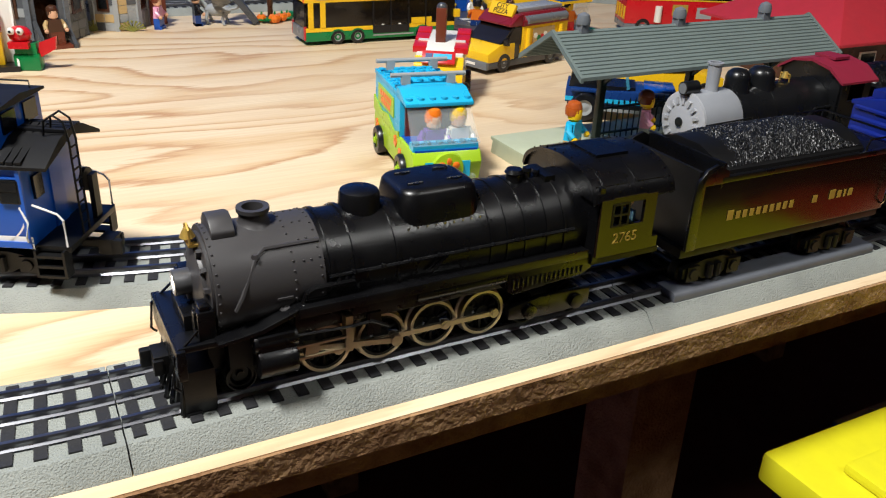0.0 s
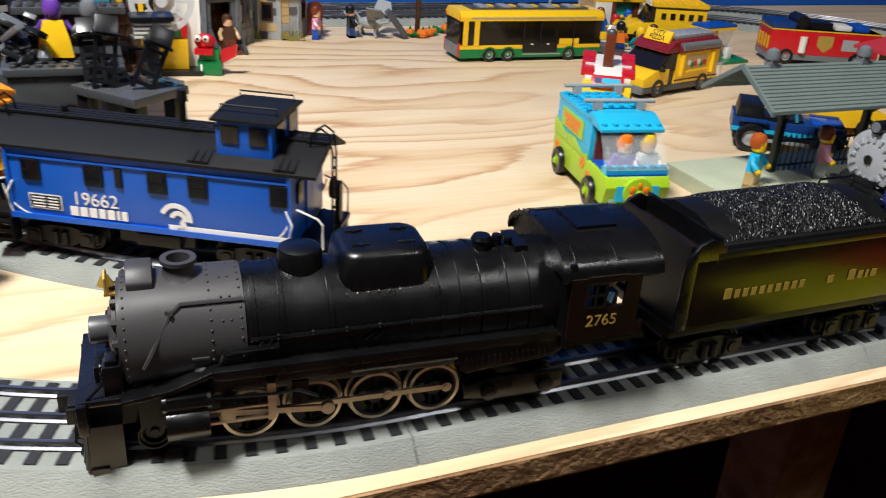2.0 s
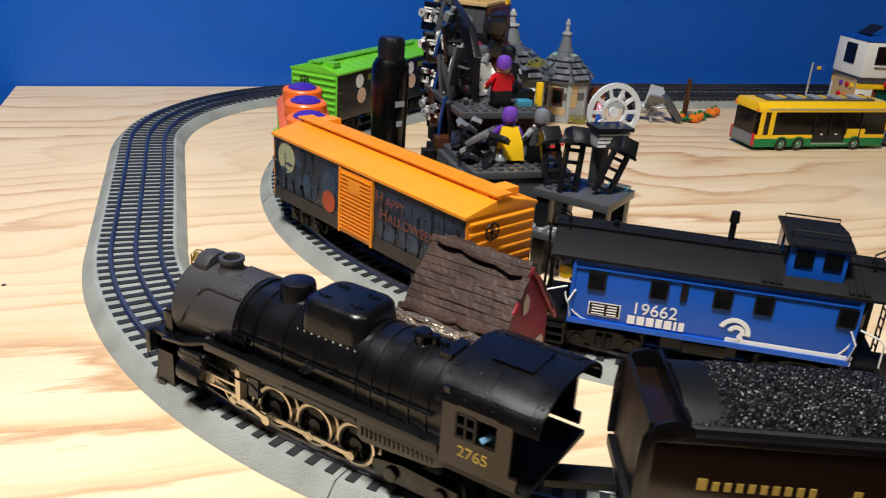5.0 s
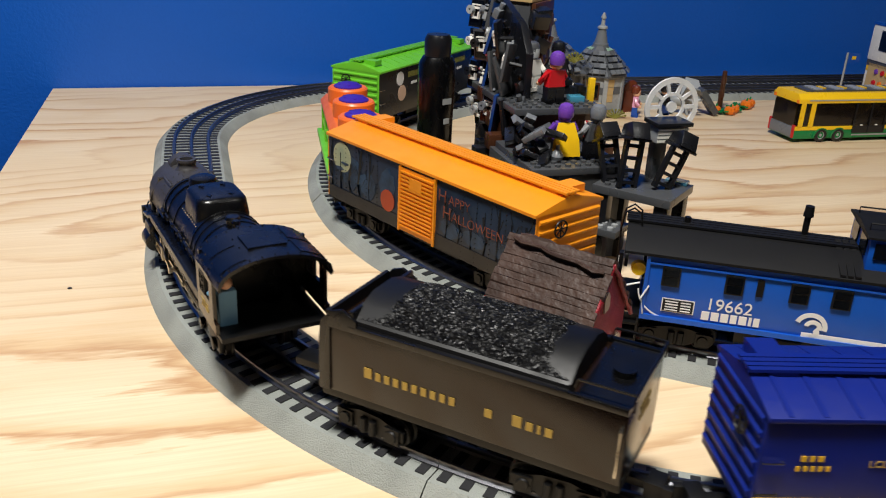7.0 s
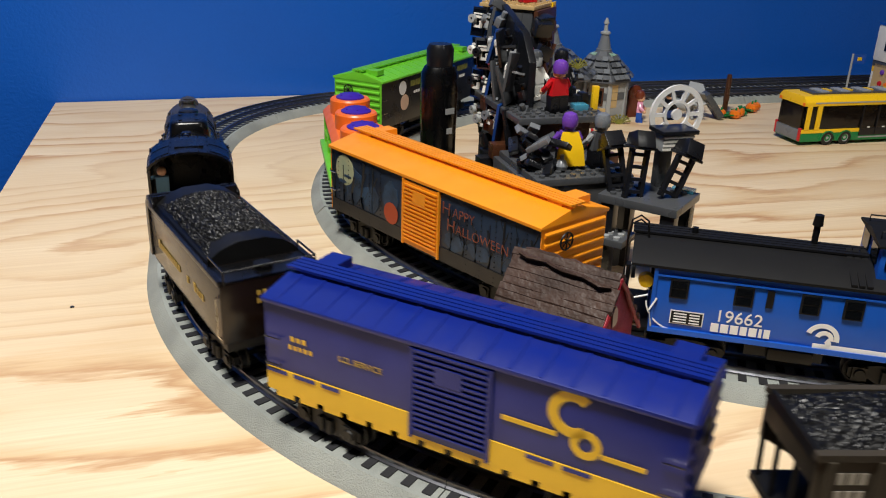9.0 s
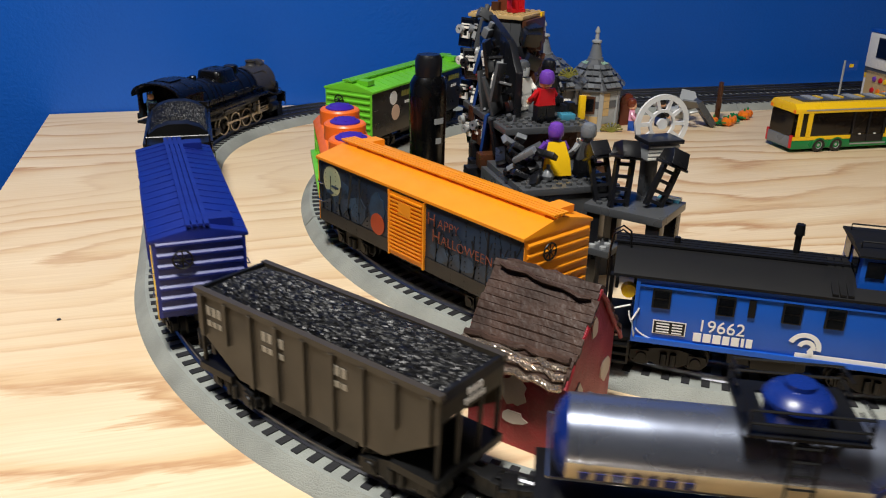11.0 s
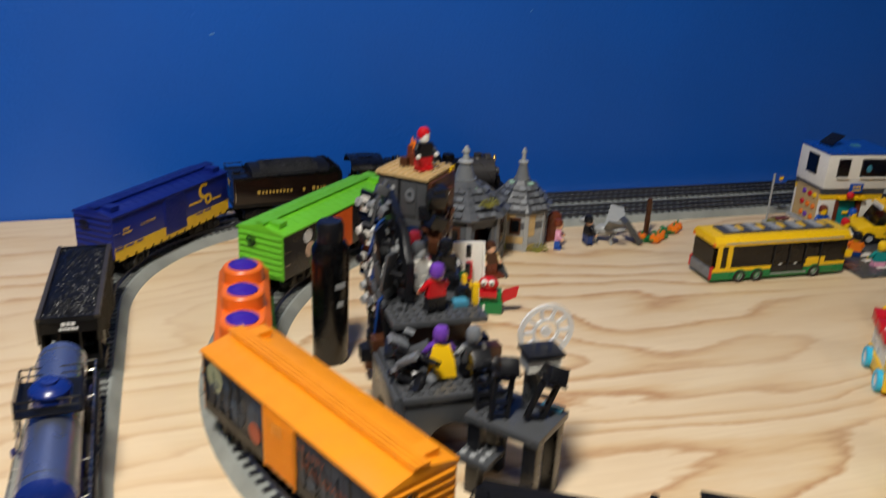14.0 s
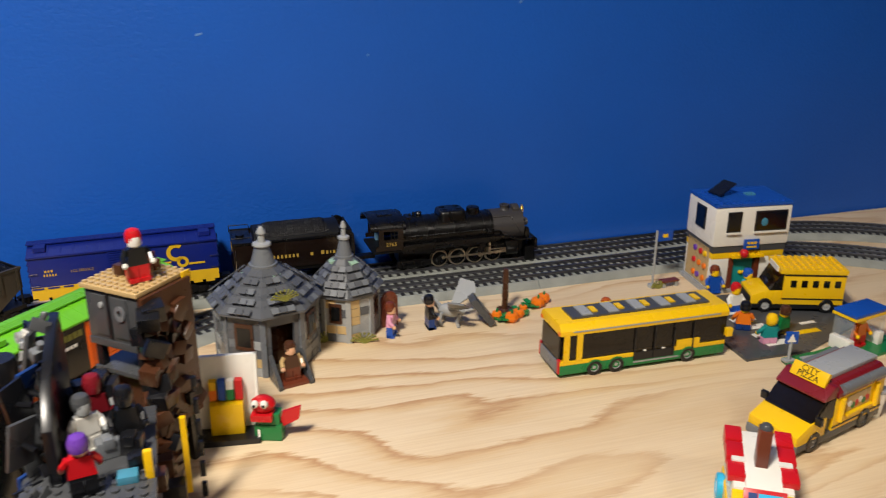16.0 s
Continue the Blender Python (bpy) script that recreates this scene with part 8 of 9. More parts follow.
    part("pane", Geo().box(-w - 0.0046, -w - 0.003, -0.012, 0.008, 0.078, 0.102), DARKGLASS, wd)
    part("class_model", Geo().ball((0.014, -d - 0.0035, 0.090), 0.006, 0, 10, 1, 0.3, 1.2), AQUA, up)
    part("roof", Geo().box(-w - 0.0034, w + 0.0034, -d - 0.0034, d, 0.110, 0.1135).studs(-0.040, -0.030, 11, 1, 0.1135).studs(-0.040, -0.022, 1, 6, 0.1135), BLU, h, "blue roof edge")
    part("solar_panel", Geo().box(-0.014, 0.014, -0.010, 0.010, 0, 0.002, 0, pose(-0.022, 0.006, 0.121, 0, -24, 20)).cyl((-0.022, 0.006, 0.112), (-0.022, 0.006, 0.121), 0.003, n=8), BLK, h, "tilted black roof panel")
    part("roof_part", Geo().box(0.006, 0.018, -0.004, 0.004, 0.1135, 0.1155), AQUA, h)
    sg = part("sign", Geo().box(-0.010, 0.010, -d - 0.006, -d - 0.004, 0.056, 0.069), BLU, h, "blue sign with gold bars", 0.0005)
    gg = Geo()
    bars([0.003, 0.004, 0.003], 0.003, 0.001, gg, pose(0, -d - 0.0060, 0.0645, 90, 0, 0))
    bars([0.013], 0.002, 0, gg, pose(0, -d - 0.0060, 0.0595, 90, 0, 0))
    part("sign_bar", gg, YEL, sg)
    rnd = random.Random(11)
    side = part("notice_wall", Geo().box(-w - 0.0010, -w, -d + 0.006, d - 0.006, 0.006, 0.056), TANB, h, "tan wall with coloured buttons")
    for i in range(9):
        part("button", Geo().lathe([(0, 0), (0.0040, 0), (0.0034, 0.002), (0, 0.0026)], 10, 0, pose(-w - 0.0010, -0.018 + 0.012 * (i % 3) + rnd.uniform(-0.002, 0.002), 0.014 + 0.016 * (i // 3), 0, -90, 0)), rnd.choice([RED, YEL, BLU, VIO, ORG]), side)
    part("balloon", Geo().ball((-0.012, -d - 0.012, 0.054), 0.0055, 0, 12).cyl((-0.012, -d - 0.012, 0.0485), (-0.012, -d - 0.0005, 0.0465), 0.0006, n=5), RED, h, "red balloon")
    fl = thing("toy_flagpole", "grey toy flagpole with a blue flag", "toy flagpole", pose(0.736, 1.256, 0))
    part("foot", Geo().lathe([(0.006, 0), (0.006, 0.003), (0.0022, 0.004), (0, 0.004)], 10), LGR, fl)
    part("pole", Geo().cyl((0, 0, 0.003), (0, 0, 0.074), 0.0015, n=8), LGR, fl)
    part("flag", Geo().box(0.0012, 0.022, -0.0008, 0.0008, 0.0600, 0.0730), BLU, fl, "blue flag")
    part("flag_badge", Geo().box(0.008, 0.015, -0.0011, 0.0011, 0.0645, 0.0690), YEL, fl)
    bench = thing("toy_bench", "brown toy bench beside flowers", "toy bench", pose(0.757, 1.252, 0, 0, 0, 5))
    part("seat", Geo().box(-0.012, 0.012, -0.005, 0.005, 0.007, 0.009), RBR, bench)
    for x in (-0.009, 0.009):
        part("leg", Geo().box(x - 0.002, x + 0.002, -0.004, 0.004, 0, 0.007), LGR, bench)
    twigs(0.741, 1.248, 0, 0, 0.010, "green and pink toy flowers by a flagpole")
    # school bus
    b = thing("toy_school_bus", "yellow toy brick school bus with a black stripe", "toy bus", pose(0.858, 1.154, 0.0030, 0, 0, 160))
    hx, hy = 0.052, 0.0220
    part("chassis", Geo().box(-hx, hx, -hy + 0.001, hy - 0.001, 0.0045, 0.0100), BLK, b)
    part("body", Geo().box(-hx, 0.018, -hy, hy, 0.0100, 0.0480), YEL, b, "yellow body", 0.0008)
    part("bonnet", Geo().prism([(0.018, 0.0080), (0.018, 0.0270), (0.040, 0.0250), (hx, 0.0200), (hx, 0.0080)], -hy + 0.001, hy - 0.001, "y"), YEL, b, "yellow bonnet", 0.0008)
    part("grille", Geo().box(hx - 0.001, hx + 0.002, -hy + 0.004, hy - 0.004, 0.0060, 0.0170), BLK, b, "black grille", 0.0005)
    part("bumper", Geo().box(hx, hx + 0.0035, -hy + 0.001, hy - 0.001, 0.0040, 0.0070), LGR, b)
    part("windscreen", Geo().prism([(0.018, 0.0270), (0.018, 0.0460), (0.022, 0.0460), (0.032, 0.0265)], -hy + 0.002, hy - 0.002, "y"), SMOKE, b)
    part("roof", Geo().box(-hx - 0.001, 0.023, -hy - 0.0008, hy + 0.0008, 0.0480, 0.0530).studs(-0.048, -0.020, 9, 6, 0.0530), YEL, b, "studded yellow roof")
    part("front_board", Geo().box(0.023, 0.0245, -0.014, 0.014, 0.0475, 0.0535), WHT, b)
    for s in (-1, 1):
        part("stripe", Geo().box(-hx, 0.018, s * hy - 0.0004, s * hy + 0.0006, 0.0165, 0.0180), BLK, b)
        part("stripe", Geo().box(-hx, 0.018, s * hy - 0.0004, s * hy + 0.0006, 0.0455, 0.0470), BLK, b)
        for i in range(5):
            x = -0.043 + i * 0.0125
            part("window", Geo().box(x - 0.0032, x + 0.0032, s * hy - 0.0004, s * hy + 0.0008, 0.0320, 0.0400), DARKGLASS, b)
        for x in (-0.034, 0.036):
            toy_wheel(b, x, s * (hy - 0.002), 0.0085, 0.0065, s)
    for args in (("toy figure in a blue top with a cap", 0.795, 1.214, 0.003, -100, BLU, BLU, YEL, RBR), ("toy figure in a red cap and white top", 0.786, 1.160, 0.003, -90, BLU, WHT, YEL, RED), ("toy figure in a blue cap", 0.828, 1.194, 0.003, -80, LGR, AZUR, YEL, BLU),
                 ("toy figure with black hair and an orange and blue top", 0.764, 1.114, 0.003, 60, DBLU, ORG, YEL, BLK), ("toy figure with yellow hair and a pink skirt", 0.770, 1.078, 0.003, 80, PNK, TEAL, YEL, YEL), ("toy figure with a dark backpack", 0.798, 1.092, 0.003, 100, BLK, GRN, YEL, BRN)):
        figure(*args, short=0.0055)
    figure("toy figure with ginger hair behind a bus", 0.618, 1.160, 0, -90, BLU, RBR, FLESH, HAIR)
    c = thing("toy_crossing_sign", "blue and white toy crossing sign on a grey post", "toy sign", pose(0.762, 1.036, 0.0034))
    part("post", Geo().cyl((0, 0, 0), (0, 0, 0.022), 0.0016, n=8).box(-0.006, 0.006, -0.004, 0.004, 0, 0.002), LGR, c)
    part("board", Geo().box(-0.0065, 0.0065, -0.001, 0.001, 0.0200, 0.0330, 0, pose(0, 0, 0, 0, 0, -15)), BLU, c, "blue square board", 0.0004)
    part("triangle", Geo().prism([(-0.0045, 0.022), (0.0045, 0.022), (0, 0.031)], -0.0016, -0.0008, "y", 0, pose(0, 0, 0, 0, 0, -15)), WHT, c)


def shed():
    """The hand-made red shed between the tracks."""
    s = thing("model_shed", "hand-made red shed with a brown stick roof and bare patches", "model shed", pose(0.0205, 0.6220, 0, 0, 0, -50))
    hx, hy, ze, zr = 0.0275, 0.0275, 0.0550, 0.0860
    part("wall_shell", Geo().prism([(-hy, 0), (-hy, ze), (0, zr), (hy, ze), (hy, 0)], -hx, hx), BARN_RED, s, "red painted card walls", 0.0006)
    rnd = random.Random(2)
    def patch(cx, cz, w, h, seed):
        q = random.Random(seed)
        return [(cx + w * math.cos(k * 0.524) * q.uniform(0.7, 1.1), cz + h * math.sin(k * 0.524) * q.uniform(0.75, 1.1)) for k in range(12)]
    for cx, cz, w, h, sd in ((-0.001, 0.033, 0.0080, 0.0095, 1), (0.0, 0.0175, 0.0075, 0.0042, 2)):
        part("bare_patch", Geo().prism(patch(cx, cz, w, h, sd), -hy - 0.0008, -hy + 0.0005, "y"), PAPER, s, "torn bare patch")
    for cy, cz, w, h, sd in ((-0.014, 0.030, 0.0060, 0.011, 3), (-0.001, 0.066, 0.0040, 0.006, 4), (0.018, 0.034, 0.006, 0.007, 5)):
        part("bare_patch", Geo().prism(patch(cy, cz, w, h, sd), hx - 0.0005, hx + 0.0008), PAPER, s, "torn bare patch")
    for sgn in (-1, 1):
        n = 13
        for i in range(n):
            a0, a1 = i / n, (i + rnd.uniform(0.84, 0.97)) / n
            top = (0.0, zr + 0.0028)
            y0, z0 = sgn * 0.0345 * a0, zr + 0.0028 - (zr - ze + 0.0085) * a0
            y1, z1 = sgn * 0.0345 * a1, zr + 0.0028 - (zr - ze + 0.0085) * a1
            x0, x1 = -hx - 0.0015 - rnd.random() * 0.002, hx + 0.0012 + rnd.random() * 0.0022
            loops = []
            for k in range(7):
                x = x0 + (x1 - x0) * k / 6
                j = rnd.uniform(-0.0004, 0.0004)
                loops.append([(x, y0, z0 + j - 0.0018), (x, y1, z1 + j - 0.0018), (x, y1, z1 + j + rnd.uniform(0, 0.0005)), (x, (y0 + y1) / 2, (z0 + z1) / 2 + j + 0.0003), (x, y0, z0 + j + 0.0002)])
            part("roof_stick", Geo().rings(loops), STICK, s)
        # crumpled foil shows along the eave, under the lowest sticks
        for row in range(4):
            a = 0.80 + 0.075 * row
            lift = (0.0012, 0.0008, 0.0012, 0.0)[row]
            pts = [(-hx - 0.0032 + k * 0.0049, sgn * (0.0345 * a + rnd.uniform(-0.0012, 0.0012)), zr + 0.0026 + lift - (zr - ze + 0.0085) * a + rnd.uniform(-0.0010, 0.0012)) for k in range(13)]
            part("foil_crease", Geo().tube(pts, 0.0019, 6), STICK if row == 0 else FOIL, s, "lumpy brown paint" if row == 0 else "shiny crumpled foil edge")
        # a thick dribble of paint near the ridge
        part("paint_ridge", Geo().tube([(-hx + 0.002 + k * 0.0052, sgn * (0.0035 + 0.004 * k / 10 + rnd.uniform(-0.0012, 0.0012)), zr + 0.0016 - 0.004 * k / 10 + rnd.uniform(-0.0003, 0.0008)) for k in range(11)], 0.0012, 6), STICK, s, "raised paint dribble")
    for x in (-hx - 0.0012, hx + 0.0012):
        for sgn in (-1, 1):
            part("barge_edge", Geo().tube([(x + rnd.uniform(-0.0006, 0.0006), sgn * 0.0335 * k / 9, zr + 0.0006 - (zr - ze + 0.0085) * k / 9 + rnd.uniform(-0.0006, 0.0006)) for k in range(10)], 0.0013, 6), BARN_RED, s, "lumpy red painted roof edge")


def spray_bottle():
    b = thing("spray_bottle", "tall glossy black plastic bottle with a narrower cap", "bottle", pose(0.057, 0.992, 0, 0, 0, 25))
    def oval(rx, ry, z):
        return [(rx * math.cos(6.2832 * k / 28), ry * math.sin(6.2832 * k / 28), z) for k in range(28)]
    part("bottle_body", Geo().rings([oval(0.0150, 0.0130, 0), oval(0.0170, 0.0148, 0.004), oval(0.0172, 0.0150, 0.060), oval(0.0180, 0.0156, 0.100), oval(0.0176, 0.0150, 0.113), oval(0.0140, 0.0125, 0.119)]), BOTTLE, b)
    part("cap", Geo().rings([oval(0.0120, 0.0110, 0.118), oval(0.0125, 0.0115, 0.124), oval(0.0125, 0.0115, 0.134), oval(0.0105, 0.0095, 0.138)]), BLK, b)
    for w, z in ((0.010, 0.078), (0.006, 0.060)):
        part("label_bar", Geo().box(-w / 2, w / 2, -0.0158, -0.0150, z, z + 0.005), LGR, b, "pale label bar")


def fortress():
    """The dark brick-built fortress with its screen wall, platforms and pier."""
    f = thing("toy_fortress", "large dark grey and black toy brick fortress with a tan-topped tower", "toy fortress", pose(0, 0, 0))
    rnd = random.Random(21)
    def block(name, x0, x1, y0, y1, z0, z1, m, at=None, bev=0.0005, label=""):
        return part(name, Geo().box(x0, x1, y0, y1, z0, z1), m, f, label, bev, at)
    # front arch platform
    pf = Geo()
    arch = [(-0.036, 0), (-0.024, 0)] + [(-0.020 * math.cos(math.pi * k / 8), 0.026 + 0.022 * math.sin(math.pi * k / 8)) for k in range(9)] + [(0.024, 0), (0.036, 0), (0.036, 0.068), (-0.036, 0.068)]
    pf.prism(arch, 0.796, 0.806, "y", 0, pose(0.112, 0, 0))
    part("arch_wall", pf, DGR, f, "dark grey arched wall", 0.0005)
    part("arch_wall", Geo().prism(arch, -0.042, -0.034, "x", 0, pose(0.112, 0.840, 0)), DGR, f, "dark grey arched wall", 0.0005)
    block("platform", 0.074, 0.150, 0.794, 0.874, 0.068, 0.0730, DGR, label="studded dark grey platform")
    part("platform_studs", Geo().studs(0.080, 0.800, 9, 3, 0.0730), DGR, f)
    block("cave_wall", 0.086, 0.150, 0.872, 0.940, 0, 0.098, BRN, bev=0.002)
    block("platform", 0.080, 0.156, 0.852, 0.960, 0.098, 0.1030, DGR, label="studded dark grey platform")
    part("platform_studs", Geo().studs(0.085, 0.857, 9, 4, 0.1030), DGR, f)
    for i in range(26):
        x, y, z = rnd.uniform(0.072, 0.170), rnd.uniform(0.868, 0.965), rnd.uniform(0.004, 0.092)
        block("rock", x - 0.008, x + 0.008, y - 0.006, y + 0.006, z, z + 0.012, rnd.choice([BRN, BLK, DGR, BLK, BRN]), pose(0, 0, 0))
    # tower
    at = pose(0.147, 1.044, 0, 0, 0, 48) @ Matrix.Diagonal((0.76, 0.76, 0.955, 1.0))
    for sx in (-1, 1):
        for sy in (-1, 1):
            block("tower_leg", sx * 0.027 - 0.004, sx * 0.027 + 0.004, sy * 0.027 - 0.004, sy * 0.027 + 0.004, 0, 0.128, BLK, at)
    block("tower_core", -0.022, 0.022, -0.022, 0.022, 0, 0.100, BRN, at)
    block("tower_floor", -0.033, 0.033, -0.033, 0.033, 0.100, 0.104, DGR, at)
    block("tower_floor", -0.034, 0.034, -0.034, 0.034, 0.124, 0.130, DGR, at)
    room_part = block("tower_room", -0.033, 0.033, -0.033, 0.033, 0.130, 0.172, DGR, at, 0.0006, "dark grey panelled tower room")
    for k in range(4):
        m = at @ pose(0, 0, 0, 0, 0, 90 * k)
        for x in (-0.016, 0.010):
            part("panel", Geo().box(x - 0.009, x + 0.010, -0.0345, -0.0325, 0.134, 0.168), DGR, f, "", 0.0006, m)
        part("panel_line", Geo().box(-0.0045, -0.0025, -0.0349, -0.0330, 0.132, 0.170), BLK, f, at=m)
        part("knob", Geo().lathe([(0, 0), (0.0028, 0), (0.0024, 0.0016), (0, 0.002)], 10, 0, pose(-0.012, -0.0345, 0.160, 90)), LGR, f, at=m)
        part("vent_wheel", Geo().lathe([(0.003, 0), (0.0065, 0), (0.0065, 0.0015), (0.003, 0.0015), (0.003, 0)], 14, 0, pose(0.012, -0.0350, 0.156, 90)), GUN, f, at=m)
    tan = block("tower_top", -0.036, 0.036, -0.036, 0.036, 0.172, 0.1755, TANB, at, 0.0004, "tan studded top plate")
    part("top_studs", Geo().studs(-0.032, -0.032, 9, 9, 0.1755), TANB, f, at=at)
    for x, y, h in ((0.004, 0.004, 0.014), (0.012, 0.010, 0.020), (-0.004, 0.012, 0.010), (0.024, -0.004, 0.008), (0.028, 0.006, 0.012)):
        block("ember_block", x - 0.005, x + 0.005, y - 0.005, y + 0.005, 0.1755, 0.1755 + h, rnd.choice([RBR, RBR, BRN]), at)
    for x, y in ((0.006, 0.004), (0.012, 0.011)):
        part("flame", Geo().lathe([(0.0022, 0), (0.003, 0.004), (0.0012, 0.011), (0, 0.014)], 8, 0, pose(x, y, 0.190)), ORG, f, at=at)
    block("yellow_flag", 0.026, 0.038, -0.038, -0.036, 0.166, 0.176, YEL, at)
    # brown rock cladding on the side that faces the village
    block("rock_cladding", -0.0345, 0.0345, -0.0405, -0.0350, 0.050, 0.1715, BRN, at, 0.001, "dark brown rock cladding")
    for i in range(22):
        x, z = rnd.uniform(-0.028, 0.028), 0.056 + 0.106 * i / 22
        part("rock", Geo().box(-0.008, 0.008, -0.004, 0.004, -0.006, 0.006), rnd.choice([BRN, BRN, BLK, BRN]), f, "", 0.0008, at @ pose(x, -0.0425, z, rnd.uniform(-20, 20), rnd.uniform(-40, 40), rnd.uniform(-20, 20)))
    # brown rocky spine on the side
    for i in range(46):
        z = 0.004 + 0.146 * i / 46
        u, v = 0.156 + rnd.uniform(-0.006, 0.005), 1.012 + rnd.uniform(-0.010, 0.008)
        part("rock", Geo().box(-0.008, 0.008, -0.007, 0.007, 0, 0.013), rnd.choice([BRN, BRN, BLK, BRN]), f, "", 0.0008, pose(u, v, z, rnd.uniform(-25, 25), rnd.uniform(-25, 25), rnd.uniform(0, 90)))
    for i in range(6):
        block("truss", 0.180, 0.184, 0.975, 0.979, 0.01 + i * 0.018, 0.022 + i * 0.018, BLK, pose(0, 0, 0))
    part("yellow_strut", Geo().box(0.170, 0.174, 0.955, 0.959, 0.030, 0.092), YEL, f)
    # wall of screens: it faces -u, its upper end steps back
    wat = pose(0.100, 0.920, 0, 0, 0, -90)
    part("screen_wall", Geo().prism([(-0.052, 0.060), (0.040, 0.060), (0.040, 0.140), (0.022, 0.160), (-0.010, 0.170), (-0.030, 0.176), (-0.052, 0.176)], -0.003, 0.003, "y"), BLK, f, "black frame of the screen wall", 0.0006, wat)
    for i in range(7):
        part("frame_rung", Geo().cyl((-0.052, -0.005, 0.070 + i * 0.015), (0.044 - i * 0.012, -0.005, 0.070 + i * 0.015), 0.0016, n=6), rnd.choice([LGR, BLK, GUN]), f, at=wat)
    for x, z, w, h, rx, rz in ((-0.046, 0.160, 0.008, 0.012, -8, 30), (-0.046, 0.135, 0.007, 0.012, 5, 20), (-0.046, 0.108, 0.007, 0.013, -5, 25), (-0.046, 0.082, 0.008, 0.012, 6, 15),
                               (-0.026, 0.162, 0.008, 0.013, -12, -10), (-0.028, 0.136, 0.009, 0.013, 4, 35), (-0.026, 0.108, 0.009, 0.014, -10, -20), (-0.024, 0.080, 0.008, 0.012, 5, 25),
                               (-0.006, 0.146, 0.009, 0.014, -14, -30), (-0.004, 0.118, 0.011, 0.017, 10, -42), (-0.004, 0.086, 0.009, 0.013, -5, 30),
                               (0.016, 0.148, 0.009, 0.014, 8, -35), (0.034, 0.132, 0.009, 0.015, -6, -42), (0.018, 0.120, 0.010, 0.016, 14, -48), (0.018, 0.088, 0.011, 0.017, -6, -40), (0.038, 0.090, 0.009, 0.014, 12, -55)):
        m = wat @ pose(x, -0.012 - rnd.random() * 0.006, z, rx, rnd.uniform(-8, 8), rz)
        sc = part("screen", Geo().box(-w, w, -0.0012, 0.0012, -h, h), rnd.choice([DGR, DBLU, BLK, DGR]), f, "tilted dark screen panel", 0.0004, m)
        part("screen_face", Geo().box(-w * 0.82, w * 0.82, -0.0016, -0.0008, -h * 0.85, h * 0.85), DARKGLASS, sc, "dark screen face")
        part("bracket", Geo().box(-0.0042, 0.0042, -0.0036, -0.0014, -0.0050, -0.0030).box(-0.0042, 0.0042, -0.0036, -0.0014, 0.0030, 0.0050).box(-0.0042, -0.0022, -0.0036, -0.0014, -0.0050, 0.0050).box(-0.0048, 0.0048, -0.0034, -0.0016, 0.0060, 0.0072).box(0.0030, 0.0046, -0.0040, -0.0014, -0.0050, 0.0010), rnd.choice([LGR, WHT, LGR, WHT, LGR]), sc, "pale clip")
        part("knob", Geo().lathe([(0.0012, 0), (0.0038, 0), (0.0038, 0.0035), (0.0012, 0.0035), (0.0012, 0)], 14, 0, pose(-w * 0.55, -0.0030, 0.002, 90)), rnd.choice([LGR, BLK, GUN, WHT]), sc, "round ring knob")
        part("arm", Geo().cyl((0, 0.0012, 0), (0, 0.012, 0), 0.0018, n=6), BLK, sc)
    for x in (-0.038, -0.014, 0.010):
        part("beam", Geo().box(x - 0.003, x + 0.003, -0.012, -0.006, 0.062, 0.150 - (x + 0.04) * 0.7), BLK, f, "black upright beam", 0.0005, wat)
    # the slanted front edge carries pale grey brackets
    for i in range(7):
        k = i / 6
        m = pose(0.096 + rnd.uniform(-0.004, 0.004), 0.872 + 0.080 * k, 0.102 + 0.074 * k, rnd.uniform(-30, 30), rnd.uniform(-30, 30), rnd.uniform(0, 180))
        part("edge_bracket", Geo().box(-0.006, 0.006, -0.003, 0.003, -0.004, 0.004).cyl((0, 0, 0.003), (0, 0, 0.009), 0.0024, n=8), rnd.choice([GUN, DGR, LGR, BLK, BLK]), f, "grey bracket", 0.0004, m)
    for i in range(10):
        x, z = rnd.uniform(-0.046, 0.02), rnd.uniform(0.065, 0.13)
        part("bracket", Geo().tube([(x, -0.004, z), (x, -0.013, z), (x + 0.004, -0.016, z + 0.006)], 0.0014, 6), rnd.choice([LGR, GUN, DRED]), f, at=wat)
    # dark clutter on the upper platform
    for x, y, w, h, mt in ((0.124, 0.950, 0.010, 0.030, BLK), (0.142, 0.905, 0.007, 0.012, BLK), (0.110, 0.950, 0.008, 0.026, BLK), (0.146, 0.885, 0.006, 0.010, BLK), (0.128, 0.905, 0.007, 0.012, GUN)):
        part("upper_block", Geo().box(-w, w, -w * 0.7, w * 0.7, 0, h).box(-w * 0.5, w * 0.5, -w * 0.9, w * 0.5, h * 0.6, h * 1.2), mt, f, "", 0.0008, pose(x, y, 0.1032, 0, 0, rnd.uniform(-30, 30)))
    block("yellow_lever", 0.150, 0.155, 0.872, 0.876, 0.1030, 0.1220, YEL, label="yellow lever")
    # console clutter on the front platform
    for i in range(20):
        m = pose(rnd.uniform(0.078, 0.096), rnd.uniform(0.806, 0.862), 0.0730 + rnd.uniform(0.002, 0.022), rnd.uniform(-40, 40), rnd.uniform(-40, 40), rnd.uniform(0, 180))
        part("console_piece", Geo().box(-0.009, 0.009, -0.004, 0.004, -0.002, 0.002), rnd.choice([BLK, BLK, BLK, DGR, GUN]), f, "", 0.0005, m)
